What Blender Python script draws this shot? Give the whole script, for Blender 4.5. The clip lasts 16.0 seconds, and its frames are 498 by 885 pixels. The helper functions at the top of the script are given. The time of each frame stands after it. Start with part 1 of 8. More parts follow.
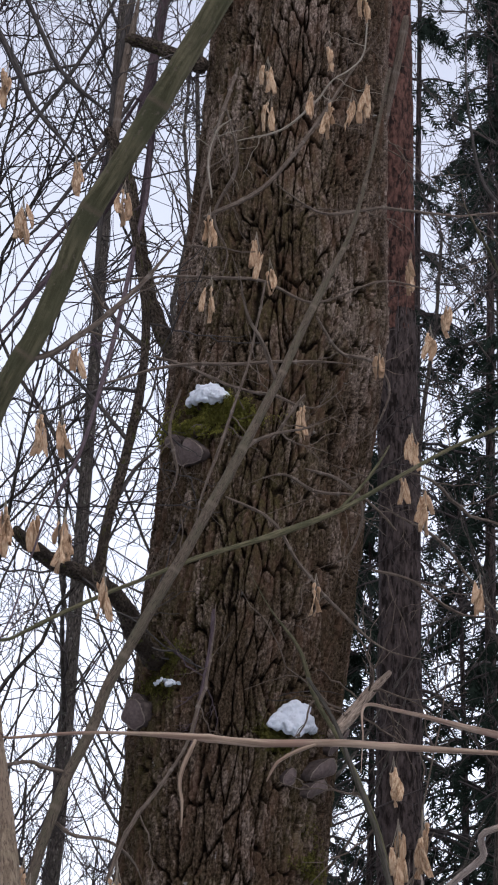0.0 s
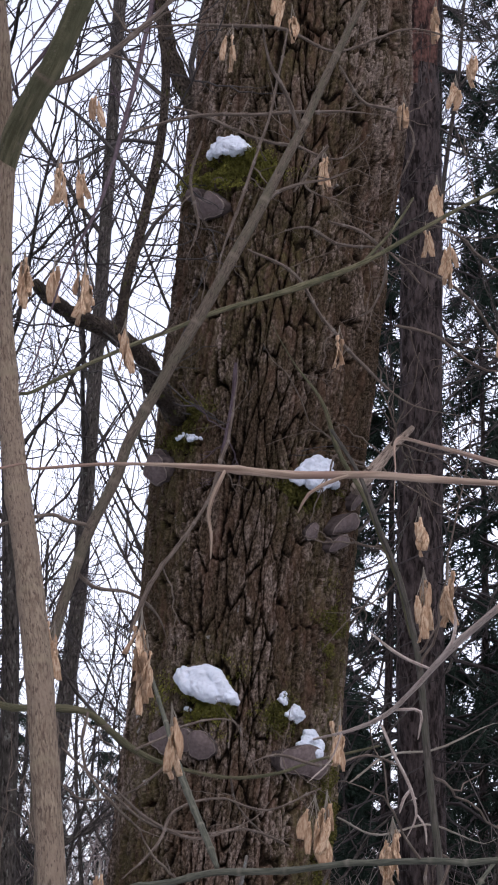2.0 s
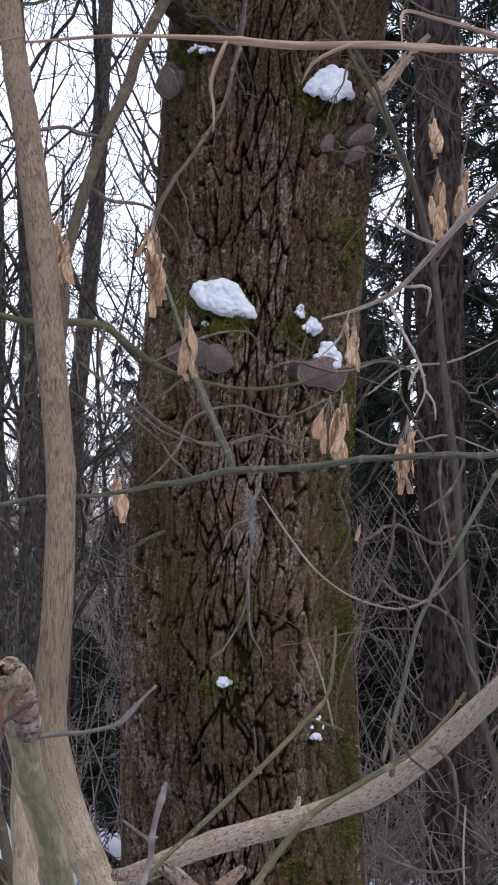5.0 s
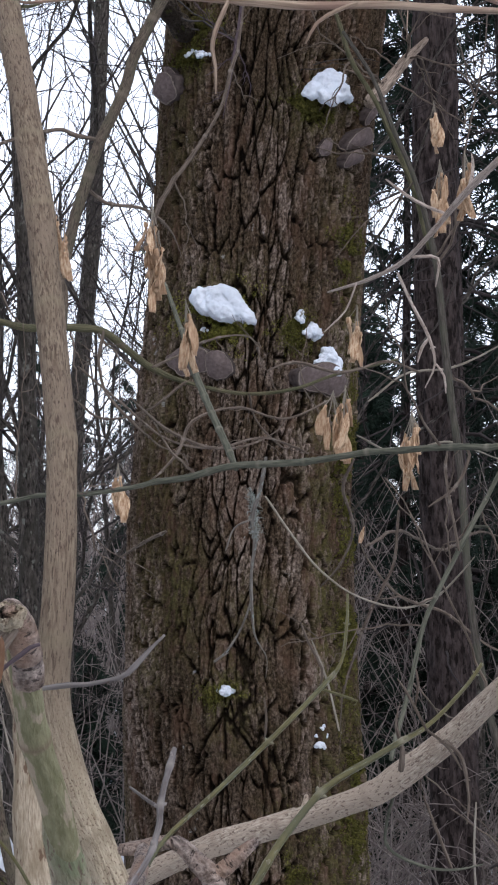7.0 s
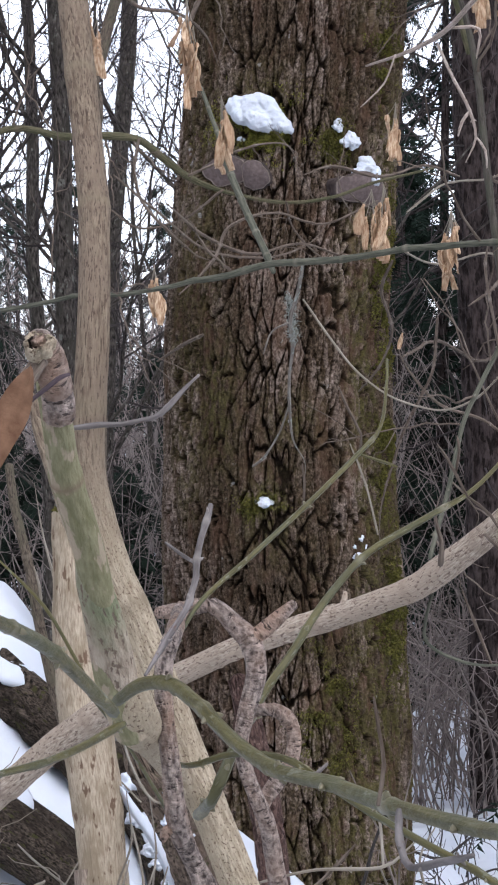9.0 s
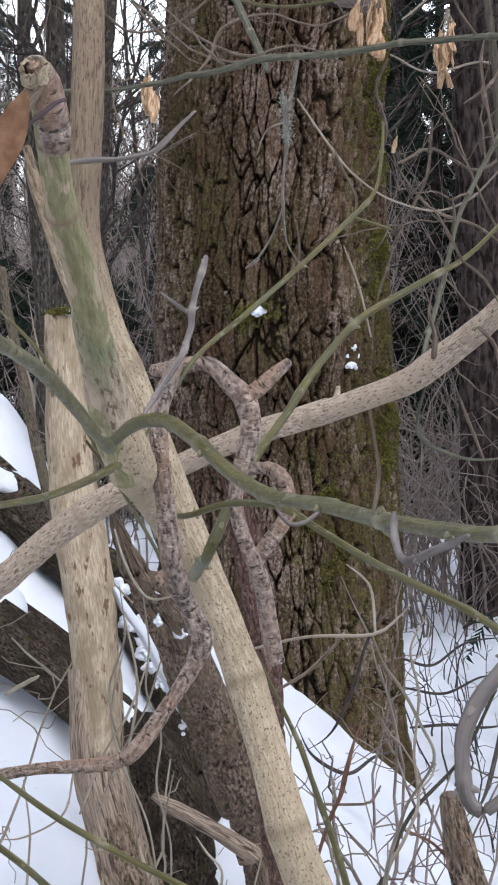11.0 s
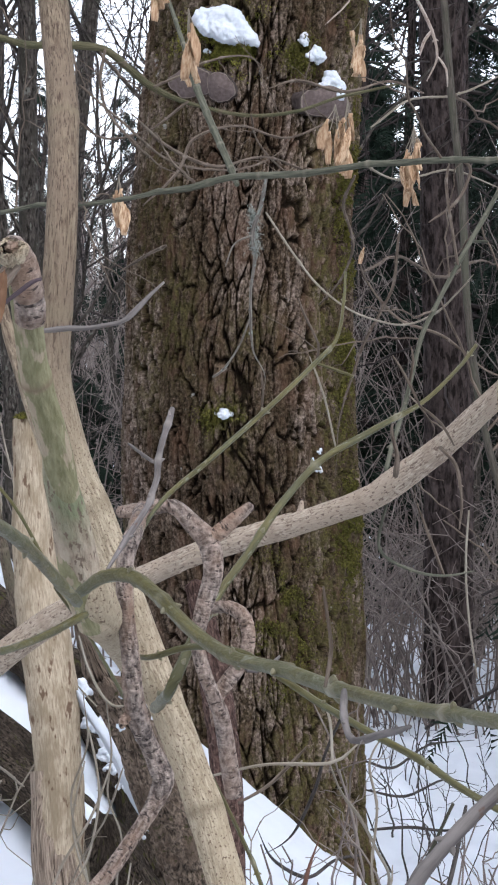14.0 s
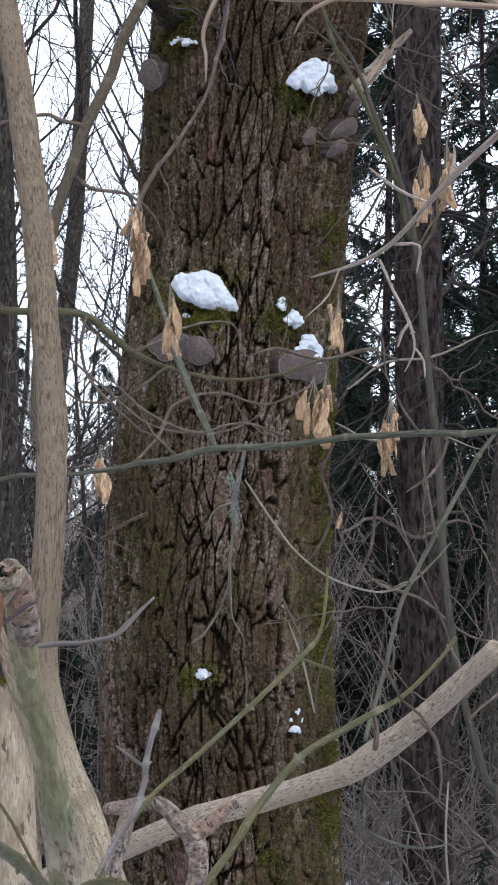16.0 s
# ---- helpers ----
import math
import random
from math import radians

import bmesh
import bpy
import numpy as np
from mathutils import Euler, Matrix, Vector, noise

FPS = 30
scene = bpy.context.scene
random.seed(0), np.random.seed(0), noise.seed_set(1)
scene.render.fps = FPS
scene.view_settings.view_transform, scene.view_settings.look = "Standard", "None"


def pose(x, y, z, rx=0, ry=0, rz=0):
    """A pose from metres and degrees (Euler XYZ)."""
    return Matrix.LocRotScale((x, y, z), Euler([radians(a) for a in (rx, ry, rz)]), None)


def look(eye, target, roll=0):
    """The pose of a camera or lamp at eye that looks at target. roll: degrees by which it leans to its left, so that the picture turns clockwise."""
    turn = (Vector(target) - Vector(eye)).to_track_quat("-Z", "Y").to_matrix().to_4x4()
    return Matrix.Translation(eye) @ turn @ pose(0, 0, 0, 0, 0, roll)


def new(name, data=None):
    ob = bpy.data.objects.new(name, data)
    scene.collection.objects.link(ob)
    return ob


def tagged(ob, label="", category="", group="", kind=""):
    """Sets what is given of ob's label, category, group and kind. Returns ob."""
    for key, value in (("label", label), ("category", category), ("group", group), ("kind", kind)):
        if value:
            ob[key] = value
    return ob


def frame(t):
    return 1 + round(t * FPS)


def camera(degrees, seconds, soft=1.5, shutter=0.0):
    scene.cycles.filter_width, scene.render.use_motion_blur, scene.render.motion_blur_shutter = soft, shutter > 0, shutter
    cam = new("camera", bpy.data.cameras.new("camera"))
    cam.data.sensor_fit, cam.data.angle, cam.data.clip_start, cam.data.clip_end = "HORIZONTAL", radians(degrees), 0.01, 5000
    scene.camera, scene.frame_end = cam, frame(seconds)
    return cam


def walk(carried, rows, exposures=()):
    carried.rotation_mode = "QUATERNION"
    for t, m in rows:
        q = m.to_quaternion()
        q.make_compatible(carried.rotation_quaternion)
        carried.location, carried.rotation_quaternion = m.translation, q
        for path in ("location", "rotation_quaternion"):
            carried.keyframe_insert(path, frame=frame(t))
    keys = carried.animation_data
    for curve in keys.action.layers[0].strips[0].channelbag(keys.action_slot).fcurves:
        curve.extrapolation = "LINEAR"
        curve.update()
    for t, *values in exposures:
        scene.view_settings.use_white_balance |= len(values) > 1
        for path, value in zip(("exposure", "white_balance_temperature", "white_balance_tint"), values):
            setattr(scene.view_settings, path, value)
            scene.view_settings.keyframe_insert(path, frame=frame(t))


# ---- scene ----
cam = camera(11.609, 16.0, soft=2.1)
PATH = [
    (0, (-0.0113, -5.8322, 1.2545), (0.0778, -2.0204, 2.4637), 1.19),
    (0.5, (-0.0099, -5.8134, 1.2551), (0.0842, -1.9905, 2.4285), 1.11),
    (1, (-0.0124, -5.8056, 1.2493), (0.0786, -1.9530, 2.3213), 1.04),
    (1.5, (-0.0146, -5.7916, 1.2472), (0.0669, -1.9166, 2.2361), 1.09),
    (2, (-0.0169, -5.7731, 1.2433), (0.0511, -1.8625, 2.0817), 1.15),
    (2.5, (-0.0162, -5.7621, 1.2394), (0.0336, -1.8241, 1.9392), 1.18),
    (3, (-0.0140, -5.7585, 1.2364), (0.0267, -1.8032, 1.8313), 1.09),
    (3.5, (-0.0094, -5.7594, 1.2334), (0.0321, -1.7983, 1.7880), 0.82),
    (4, (-0.0049, -5.7590, 1.2225), (0.0352, -1.7843, 1.6705), 0.55),
    (4.5, (-0.0037, -5.7570, 1.2109), (0.0408, -1.7634, 1.4325), 0.25),
    (5, (-0.0063, -5.7519, 1.2103), (0.0378, -1.7593, 1.4493), 0.29),
    (5.2, (-0.0067, -5.7489, 1.2095), (0.0385, -1.7566, 1.4548), 0.34),
    (7.3, (-0.0105, -5.6996, 1.1767), (0.0336, -1.7091, 1.4486), -0.31),
    (7.5, (-0.0105, -5.6984, 1.1732), (0.0305, -1.7071, 1.4336), -0.36),
    (8, (-0.0106, -5.6867, 1.1651), (-0.0097, -1.6903, 1.3348), -0.53),
    (8.5, (-0.0128, -5.6757, 1.1578), (-0.0273, -1.6763, 1.2289), -0.56),
    (9, (-0.0097, -5.6747, 1.1514), (-0.0278, -1.6747, 1.1382), -0.49),
    (9.5, (-0.0089, -5.6678, 1.1389), (-0.0301, -1.6686, 1.0609), -0.55),
    (10, (-0.0101, -5.6668, 1.1280), (-0.0287, -1.6694, 0.9837), -0.49),
    (10.2, (-0.0104, -5.6666, 1.1218), (-0.0292, -1.6709, 0.9354), -0.42),
    (12.3, (-0.0126, -5.7004, 1.1213), (0.0009, -1.7156, 0.7725), -0.27),
    (12.5, (-0.0128, -5.7006, 1.1225), (0.0040, -1.7148, 0.7857), -0.29),
    (13, (-0.0126, -5.7039, 1.1303), (0.0193, -1.7163, 0.8180), -0.20),
    (13.5, (-0.0104, -5.7139, 1.1397), (0.0327, -1.7207, 0.9108), 0.09),
    (14, (-0.0098, -5.7180, 1.1488), (0.0378, -1.7213, 0.9938), 0.56),
    (14.5, (-0.0113, -5.7234, 1.1565), (0.0392, -1.7241, 1.0977), 0.83),
    (15, (-0.0105, -5.7370, 1.1658), (0.0464, -1.7392, 1.2863), 0.85),
    (15.5, (-0.0124, -5.7428, 1.1700), (0.0575, -1.7494, 1.3881), 0.51),
    (16, (-0.0146, -5.7473, 1.1733), (0.0671, -1.7561, 1.4259), 0.58),
]
walk(cam, [(t, look(eye, target, roll)) for t, eye, target, roll in PATH],
     exposures=[(0, 0.85, 5980, 17), (2, 1.06, 5900, 21), (2.7, 1.0, 5880, 24), (3.5, 0.98, 5860, 25), (5.2, 1.2, 5830, 17), (7.5, 1.25, 5850, 14), (8, 1.32, 5820, 14), (9, 1.6, 5860, 15), (10, 1.67, 5980, 13), (12.5, 1.65, 6040, 14), (14, 1.7, 5930, 12), (15, 1.47, 5790, 12), (16, 1.43, 5760, 11)])

# ---- sky and light: overcast winter day ----
world = bpy.data.worlds.new("overcast_sky")
scene.world = world
world.use_nodes = True
wn = world.node_tree.nodes
wl = world.node_tree.links
sky = wn.new("ShaderNodeTexSky")
sky.sky_type = "NISHITA"
sky.sun_disc = False
sky.sun_elevation = radians(50)
sky.sun_rotation = radians(160)
sky.air_density, sky.dust_density, sky.ozone_density = 1.0, 1.5, 1.0
cloud = wn.new("ShaderNodeHueSaturation")
cloud.inputs["Saturation"].default_value = 0.23
wl.new(sky.outputs[0], cloud.inputs["Color"])
wl.new(cloud.outputs[0], wn["Background"].inputs[0])
wn["Background"].inputs[1].default_value = 0.14
sun = new("sun", bpy.data.lights.new("sun", "SUN"))
sun.data.energy, sun.data.angle, sun.data.color = 0.5, radians(70), (1.0, 0.985, 0.965)
sun.matrix_world = look((2.2, -6.2, 8.8), (0, 0, 1))

# ---- materials ----
def mat(name, rough=0.9, spec=0.06):
    m = bpy.data.materials.new(name)
    m.use_nodes = True
    b = m.node_tree.nodes["Principled BSDF"]
    b.inputs["Roughness"].default_value = rough
    b.inputs["Specular IOR Level"].default_value = spec
    return m, m.node_tree.nodes, m.node_tree.links, b


def ramp(n, l, src, stops):
    r = n.new("ShaderNodeValToRGB")
    while len(r.color_ramp.elements) < len(stops):
        r.color_ramp.elements.new(0.5)
    for e, (p, c) in zip(r.color_ramp.elements, stops):
        e.position, e.color = p, (*c, 1)
    l.new(src, r.inputs[0])
    return r.outputs[0]


def noise_tex(n, l, scale, detail=4, stretch=(1, 1, 1), rough=0.55, kind="Object"):
    co = n.new("ShaderNodeTexCoord")
    mp = n.new("ShaderNodeMapping")
    mp.inputs["Scale"].default_value = stretch
    t = n.new("ShaderNodeTexNoise")
    t.inputs["Scale"].default_value, t.inputs["Detail"].default_value, t.inputs["Roughness"].default_value = scale, detail, rough
    l.new(co.outputs[kind], mp.inputs[0])
    l.new(mp.outputs[0], t.inputs["Vector"])
    return t.outputs["Fac"]


def blend(n, l, fac, a, b, how="MIX"):
    x = n.new("ShaderNodeMix")
    x.data_type, x.blend_type = "RGBA", how
    if isinstance(fac, float):
        x.inputs[0].default_value = fac
    else:
        l.new(fac, x.inputs[0])
    for k, v in ((6, a), (7, b)):
        if isinstance(v, tuple):
            x.inputs[k].default_value = (*v, 1)
        else:
            l.new(v, x.inputs[k])
    return x.outputs[2]


def relief(n, l, b, height, strength, distance):
    u = n.new("ShaderNodeBump")
    u.inputs["Strength"].default_value, u.inputs["Distance"].default_value = strength, distance
    l.new(height, u.inputs["Height"])
    l.new(u.outputs[0], b.inputs["Normal"])


def attr(n, name):
    a = n.new("ShaderNodeAttribute")
    a.attribute_name = name
    return a.outputs["Fac"]


def simple(name, dark, light, scale=60, stretch=(1, 1, 1), rough=0.85, bump=0.4, dist=0.002, spots=None, big=6.0):
    """Two-scale mottled surface: grain between dark and light, with broad patches and, if given, spots of a third colour."""
    m, n, l, b = mat(name, rough)
    g = noise_tex(n, l, scale, 6, stretch)
    c = ramp(n, l, g, [(0.32, dark), (0.68, light)])
    p = noise_tex(n, l, big, 3)
    c = blend(n, l, ramp(n, l, p, [(0.35, (0, 0, 0)), (0.65, (0.55, 0.55, 0.55))]), c, tuple(0.6 * a + 0.25 * d for a, d in zip(dark, light)))
    if spots:
        s = noise_tex(n, l, spots[1], 3)
        c = blend(n, l, ramp(n, l, s, [(spots[2], (0, 0, 0)), (spots[2] + 0.06, (1, 1, 1))]), c, spots[0])
    l.new(c, b.inputs["Base Color"])
    relief(n, l, b, g, bump, dist)
    return m


def bark_tex(n, l, scale, stretch, detail=5, rough=0.6):
    """Noise in the stem's own coordinates: round it and along it."""
    a = n.new("ShaderNodeAttribute")
    a.attribute_name = "grain"
    mp = n.new("ShaderNodeMapping")
    mp.inputs["Scale"].default_value = stretch
    t = n.new("ShaderNodeTexNoise")
    t.inputs["Scale"].default_value, t.inputs["Detail"].default_value, t.inputs["Roughness"].default_value = scale, detail, rough
    l.new(a.outputs["Vector"], mp.inputs[0])
    l.new(mp.outputs[0], t.inputs["Vector"])
    return t.outputs["Fac"]


def stem_mat(name, dark, light, fleck=None, streak=0.12, scale=300, bump=0.5, dist=0.0015, rough=0.8, patch=None, fleck_at=0.62, fleck_scale=180, fleck_stretch=(1, 1, 1), ring=None, spec=0.07, foot=None):
    """Bark of a thin stem: streaks along it, flecks across it, broad patches of a third tone; foot: the older bark below a height."""
    m, n, l, b = mat(name, rough, spec)
    g = bark_tex(n, l, scale, (1, 1, streak))

    def coat(dark, light, patch, fleck, at, size, stretch):
        c = ramp(n, l, g, [(0.37, dark), (0.63, light)])
        if patch:
            p = bark_tex(n, l, 22, (1, 1, 0.7), 3)
            c = blend(n, l, ramp(n, l, p, [(0.45, (0, 0, 0)), (0.62, (0.8, 0.8, 0.8))]), c, patch)
        if not fleck:
            return c, g
        s = bark_tex(n, l, size, stretch, 3)
        c = blend(n, l, ramp(n, l, s, [(at, (0, 0, 0)), (at + 0.05, (0.9, 0.9, 0.9))]), c, fleck)
        x = n.new("ShaderNodeMath")
        x.operation = "SUBTRACT"
        l.new(g, x.inputs[0])
        l.new(s, x.inputs[1])
        return c, x.outputs[0]

    c, h = coat(dark, light, patch, fleck, fleck_at, fleck_scale, fleck_stretch)
    if foot:
        low, high, coat2 = foot
        c2, _ = coat(*coat2)
        co, sep, rng2 = n.new("ShaderNodeTexCoord"), n.new("ShaderNodeSeparateXYZ"), n.new("ShaderNodeMapRange")
        l.new(co.outputs["Object"], sep.inputs[0])
        l.new(sep.outputs[2], rng2.inputs[0])
        rng2.inputs[1].default_value, rng2.inputs[2].default_value = low, high
        c = blend(n, l, rng2.outputs[0], c2, c)
    if ring:
        c = blend(n, l, ramp(n, l, attr(n, "node"), [(0.2, (0, 0, 0)), (1.0, (0.75, 0.75, 0.75))]), c, ring)
    l.new(c, b.inputs["Base Color"])
    relief(n, l, b, h, bump, dist)
    return m


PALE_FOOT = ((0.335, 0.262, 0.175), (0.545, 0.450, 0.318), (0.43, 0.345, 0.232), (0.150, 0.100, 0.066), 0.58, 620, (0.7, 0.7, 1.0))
M = {
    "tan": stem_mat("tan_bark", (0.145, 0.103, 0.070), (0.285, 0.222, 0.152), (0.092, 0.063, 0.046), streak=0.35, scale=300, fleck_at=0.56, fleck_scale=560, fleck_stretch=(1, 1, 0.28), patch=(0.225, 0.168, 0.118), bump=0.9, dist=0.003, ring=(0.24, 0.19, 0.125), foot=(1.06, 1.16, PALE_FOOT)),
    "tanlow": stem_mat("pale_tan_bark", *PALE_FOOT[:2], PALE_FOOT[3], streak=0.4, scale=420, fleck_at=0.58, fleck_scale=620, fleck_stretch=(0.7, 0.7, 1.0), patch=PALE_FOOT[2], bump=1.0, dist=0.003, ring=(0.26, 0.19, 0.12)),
    "greenbark": stem_mat("green_bark", (0.188, 0.172, 0.088), (0.285, 0.260, 0.150), (0.40, 0.315, 0.220), streak=0.3, scale=320, fleck_at=0.535, fleck_scale=120, fleck_stretch=(1, 1, 0.45), ring=(0.20, 0.135, 0.090), bump=1.0, dist=0.003),
    "greentan": stem_mat("peeling_green_bark", (0.300, 0.232, 0.165), (0.47, 0.385, 0.285), (0.165, 0.118, 0.085), streak=0.3, scale=320, fleck_at=0.58, fleck_scale=330, fleck_stretch=(1, 1, 0.5), ring=(0.20, 0.135, 0.090), patch=(0.175, 0.205, 0.105), bump=1.0, dist=0.003),
    "green": stem_mat("green_shoot", (0.055, 0.047, 0.012), (0.120, 0.102, 0.035), (0.16, 0.155, 0.105), streak=0.12, scale=300, rough=0.5, spec=0.3, fleck_at=0.62, fleck_scale=260, fleck_stretch=(1, 1, 0.4), ring=(0.26, 0.23, 0.16), patch=(0.080, 0.078, 0.036), bump=0.8),
    "olive": stem_mat("olive_bark", (0.056, 0.052, 0.027), (0.140, 0.124, 0.072), (0.12, 0.10, 0.07), streak=0.15, scale=200, patch=(0.060, 0.060, 0.032), ring=(0.13, 0.10, 0.07), bump=0.7, dist=0.003),
    "greyolive": stem_mat("grey_olive_bark", (0.056, 0.056, 0.040), (0.118, 0.115, 0.084), ring=(0.18, 0.16, 0.12)),
    "barkolive": stem_mat("dark_olive_bark", (0.028, 0.024, 0.019), (0.070, 0.060, 0.048), patch=(0.050, 0.050, 0.034)),
    "greytan": stem_mat("grey_tan_bark", (0.060, 0.046, 0.034), (0.170, 0.134, 0.098), (0.045, 0.033, 0.026), patch=(0.105, 0.094, 0.062), streak=0.3, scale=330, bump=0.9, dist=0.003, fleck_scale=300, fleck_at=0.575, fleck_stretch=(1, 1, 0.3), ring=(0.19, 0.15, 0.11)),
    "tanpink": stem_mat("pinkish_bark", (0.25, 0.188, 0.138), (0.52, 0.430, 0.330), (0.150, 0.105, 0.080), streak=0.3, scale=380, fleck_at=0.572, fleck_scale=300, fleck_stretch=(0.7, 0.7, 0.6), bump=1.0, dist=0.003, patch=(0.40, 0.315, 0.235), ring=(0.30, 0.23, 0.17)),
    "gnarl": stem_mat("flaking_bark", (0.120, 0.094, 0.082), (0.53, 0.425, 0.355), (0.060, 0.045, 0.039), streak=0.9, scale=300, bump=1.0, dist=0.006, patch=(0.40, 0.26, 0.18), fleck_at=0.595, fleck_scale=430, fleck_stretch=(0.4, 0.4, 1.5)),
    "redbark": stem_mat("reddish_bark", (0.035, 0.020, 0.016), (0.150, 0.092, 0.074), (0.22, 0.150, 0.120), streak=0.45, scale=240, bump=1.0, dist=0.006, fleck_at=0.60, fleck_scale=150),
    "redtwig": stem_mat("torn_red_wood", (0.075, 0.038, 0.028), (0.17, 0.092, 0.066), (0.04, 0.02, 0.015), streak=0.08, scale=90),
    "grey": stem_mat("grey_twig", (0.092, 0.079, 0.072), (0.195, 0.172, 0.158), (0.12, 0.075, 0.055), fleck_at=0.64, fleck_scale=140, ring=(0.24, 0.21, 0.185)),
    "greybr": stem_mat("grey_brown_twig", (0.062, 0.046, 0.034), (0.15, 0.118, 0.092), ring=(0.19, 0.16, 0.13)),
    "purple": stem_mat("purplish_twig", (0.045, 0.03, 0.032), (0.10, 0.075, 0.08)),
    "dark": stem_mat("dark_twig", (0.03, 0.027, 0.025), (0.075, 0.065, 0.058)),
    "lichen": stem_mat("lichened_twig", (0.105, 0.090, 0.075), (0.203, 0.180, 0.150), (0.225, 0.247, 0.217), fleck_at=0.6, fleck_scale=120),
    "straw": stem_mat("dry_straw", (0.155, 0.105, 0.073), (0.37, 0.275, 0.195), streak=0.05, rough=0.55, patch=(0.22, 0.135, 0.10)),
    "strawgrey": stem_mat("grey_straw", (0.168, 0.140, 0.105), (0.280, 0.245, 0.196), streak=0.06),
    "paletan": stem_mat("pale_twig", (0.24, 0.185, 0.148), (0.47, 0.39, 0.325), (0.13, 0.082, 0.060), streak=0.15, fleck_at=0.6, scale=500, fleck_scale=500, bump=0.8),
    "mossybr": stem_mat("mossy_bark", (0.009, 0.007, 0.005), (0.125, 0.096, 0.072), (0.062, 0.060, 0.020), streak=0.8, scale=150, bump=1.0, dist=0.016, fleck_at=0.6, fleck_scale=60, fleck_stretch=(1, 1, 0.6), patch=(0.030, 0.022, 0.016)),
    "deadwood": stem_mat("weathered_wood", (0.265, 0.205, 0.140), (0.44, 0.360, 0.258), (0.115, 0.068, 0.042), streak=0.22, scale=260, patch=(0.215, 0.165, 0.105), fleck_at=0.60, fleck_scale=40, fleck_stretch=(1, 1, 0.6), bump=1.0, dist=0.004),
    "rotten": stem_mat("rotting_wood", (0.050, 0.034, 0.025), (0.36, 0.265, 0.190), (0.018, 0.013, 0.010), streak=0.10, scale=230, bump=1.0, dist=0.012, patch=(0.27, 0.195, 0.138), fleck_at=0.57, fleck_scale=110, fleck_stretch=(1, 1, 0.2)),
    "deadbark": stem_mat("dead_bark", (0.13, 0.096, 0.072), (0.37, 0.29, 0.22), (0.05, 0.034, 0.025), streak=0.10, scale=300, bump=1.0, dist=0.007, fleck_at=0.59, fleck_scale=150, fleck_stretch=(1, 1, 0.12)),
    "oldbark": stem_mat("old_bark", (0.026, 0.018, 0.013), (0.310, 0.232, 0.170), (0.070, 0.064, 0.026), streak=0.4, scale=210, bump=1.0, dist=0.010, fleck_at=0.61, fleck_scale=70, patch=(0.145, 0.102, 0.072)),
    "bgbark": stem_mat("grey_bark", (0.012, 0.010, 0.008), (0.110, 0.092, 0.078), (0.155, 0.150, 0.125), streak=0.45, scale=85, bump=1.0, dist=0.008, patch=(0.045, 0.040, 0.031), fleck_at=0.62, fleck_scale=40, fleck_stretch=(1, 1, 0.7)),
    "bgtwig": stem_mat("bare_twigs", (0.024, 0.019, 0.018), (0.066, 0.055, 0.050), scale=80),
    "brush": stem_mat("thicket_twigs", (0.095, 0.075, 0.066), (0.235, 0.196, 0.173), scale=80),
    "pine": stem_mat("conifer_bark", (0.013, 0.009, 0.008), (0.074, 0.056, 0.050), (0.010, 0.007, 0.006), streak=0.35, scale=45, bump=1.0, dist=0.008, fleck_at=0.56, fleck_scale=40, fleck_stretch=(1, 1, 0.35)),
    "pinered": stem_mat("orange_conifer_bark", (0.026, 0.014, 0.011), (0.120, 0.060, 0.045), (0.014, 0.009, 0.008), streak=0.5, scale=60, bump=1.0, dist=0.008, fleck_at=0.56, fleck_scale=40, fleck_stretch=(1, 1, 0.4)),
}


def snow_mat():
    m, n, l, b = mat("snow", 0.75, 0.25)
    c = ramp(n, l, noise_tex(n, l, 3.0, 4), [(0.3, (0.51, 0.535, 0.575)), (0.7, (0.61, 0.63, 0.66))])
    d = noise_tex(n, l, 55, 3)
    c = blend(n, l, ramp(n, l, d, [(0.70, (0, 0, 0)), (0.76, (0.55, 0.55, 0.55))]), c, (0.45, 0.40, 0.35))
    l.new(c, b.inputs["Base Color"])
    b.inputs["Subsurface Weight"].default_value = 0.15
    b.inputs["Subsurface Radius"].default_value = (0.02, 0.025, 0.03)
    relief(n, l, b, noise_tex(n, l, 140, 6, rough=0.7), 0.5, 0.006)
    return m


SNOW = snow_mat()


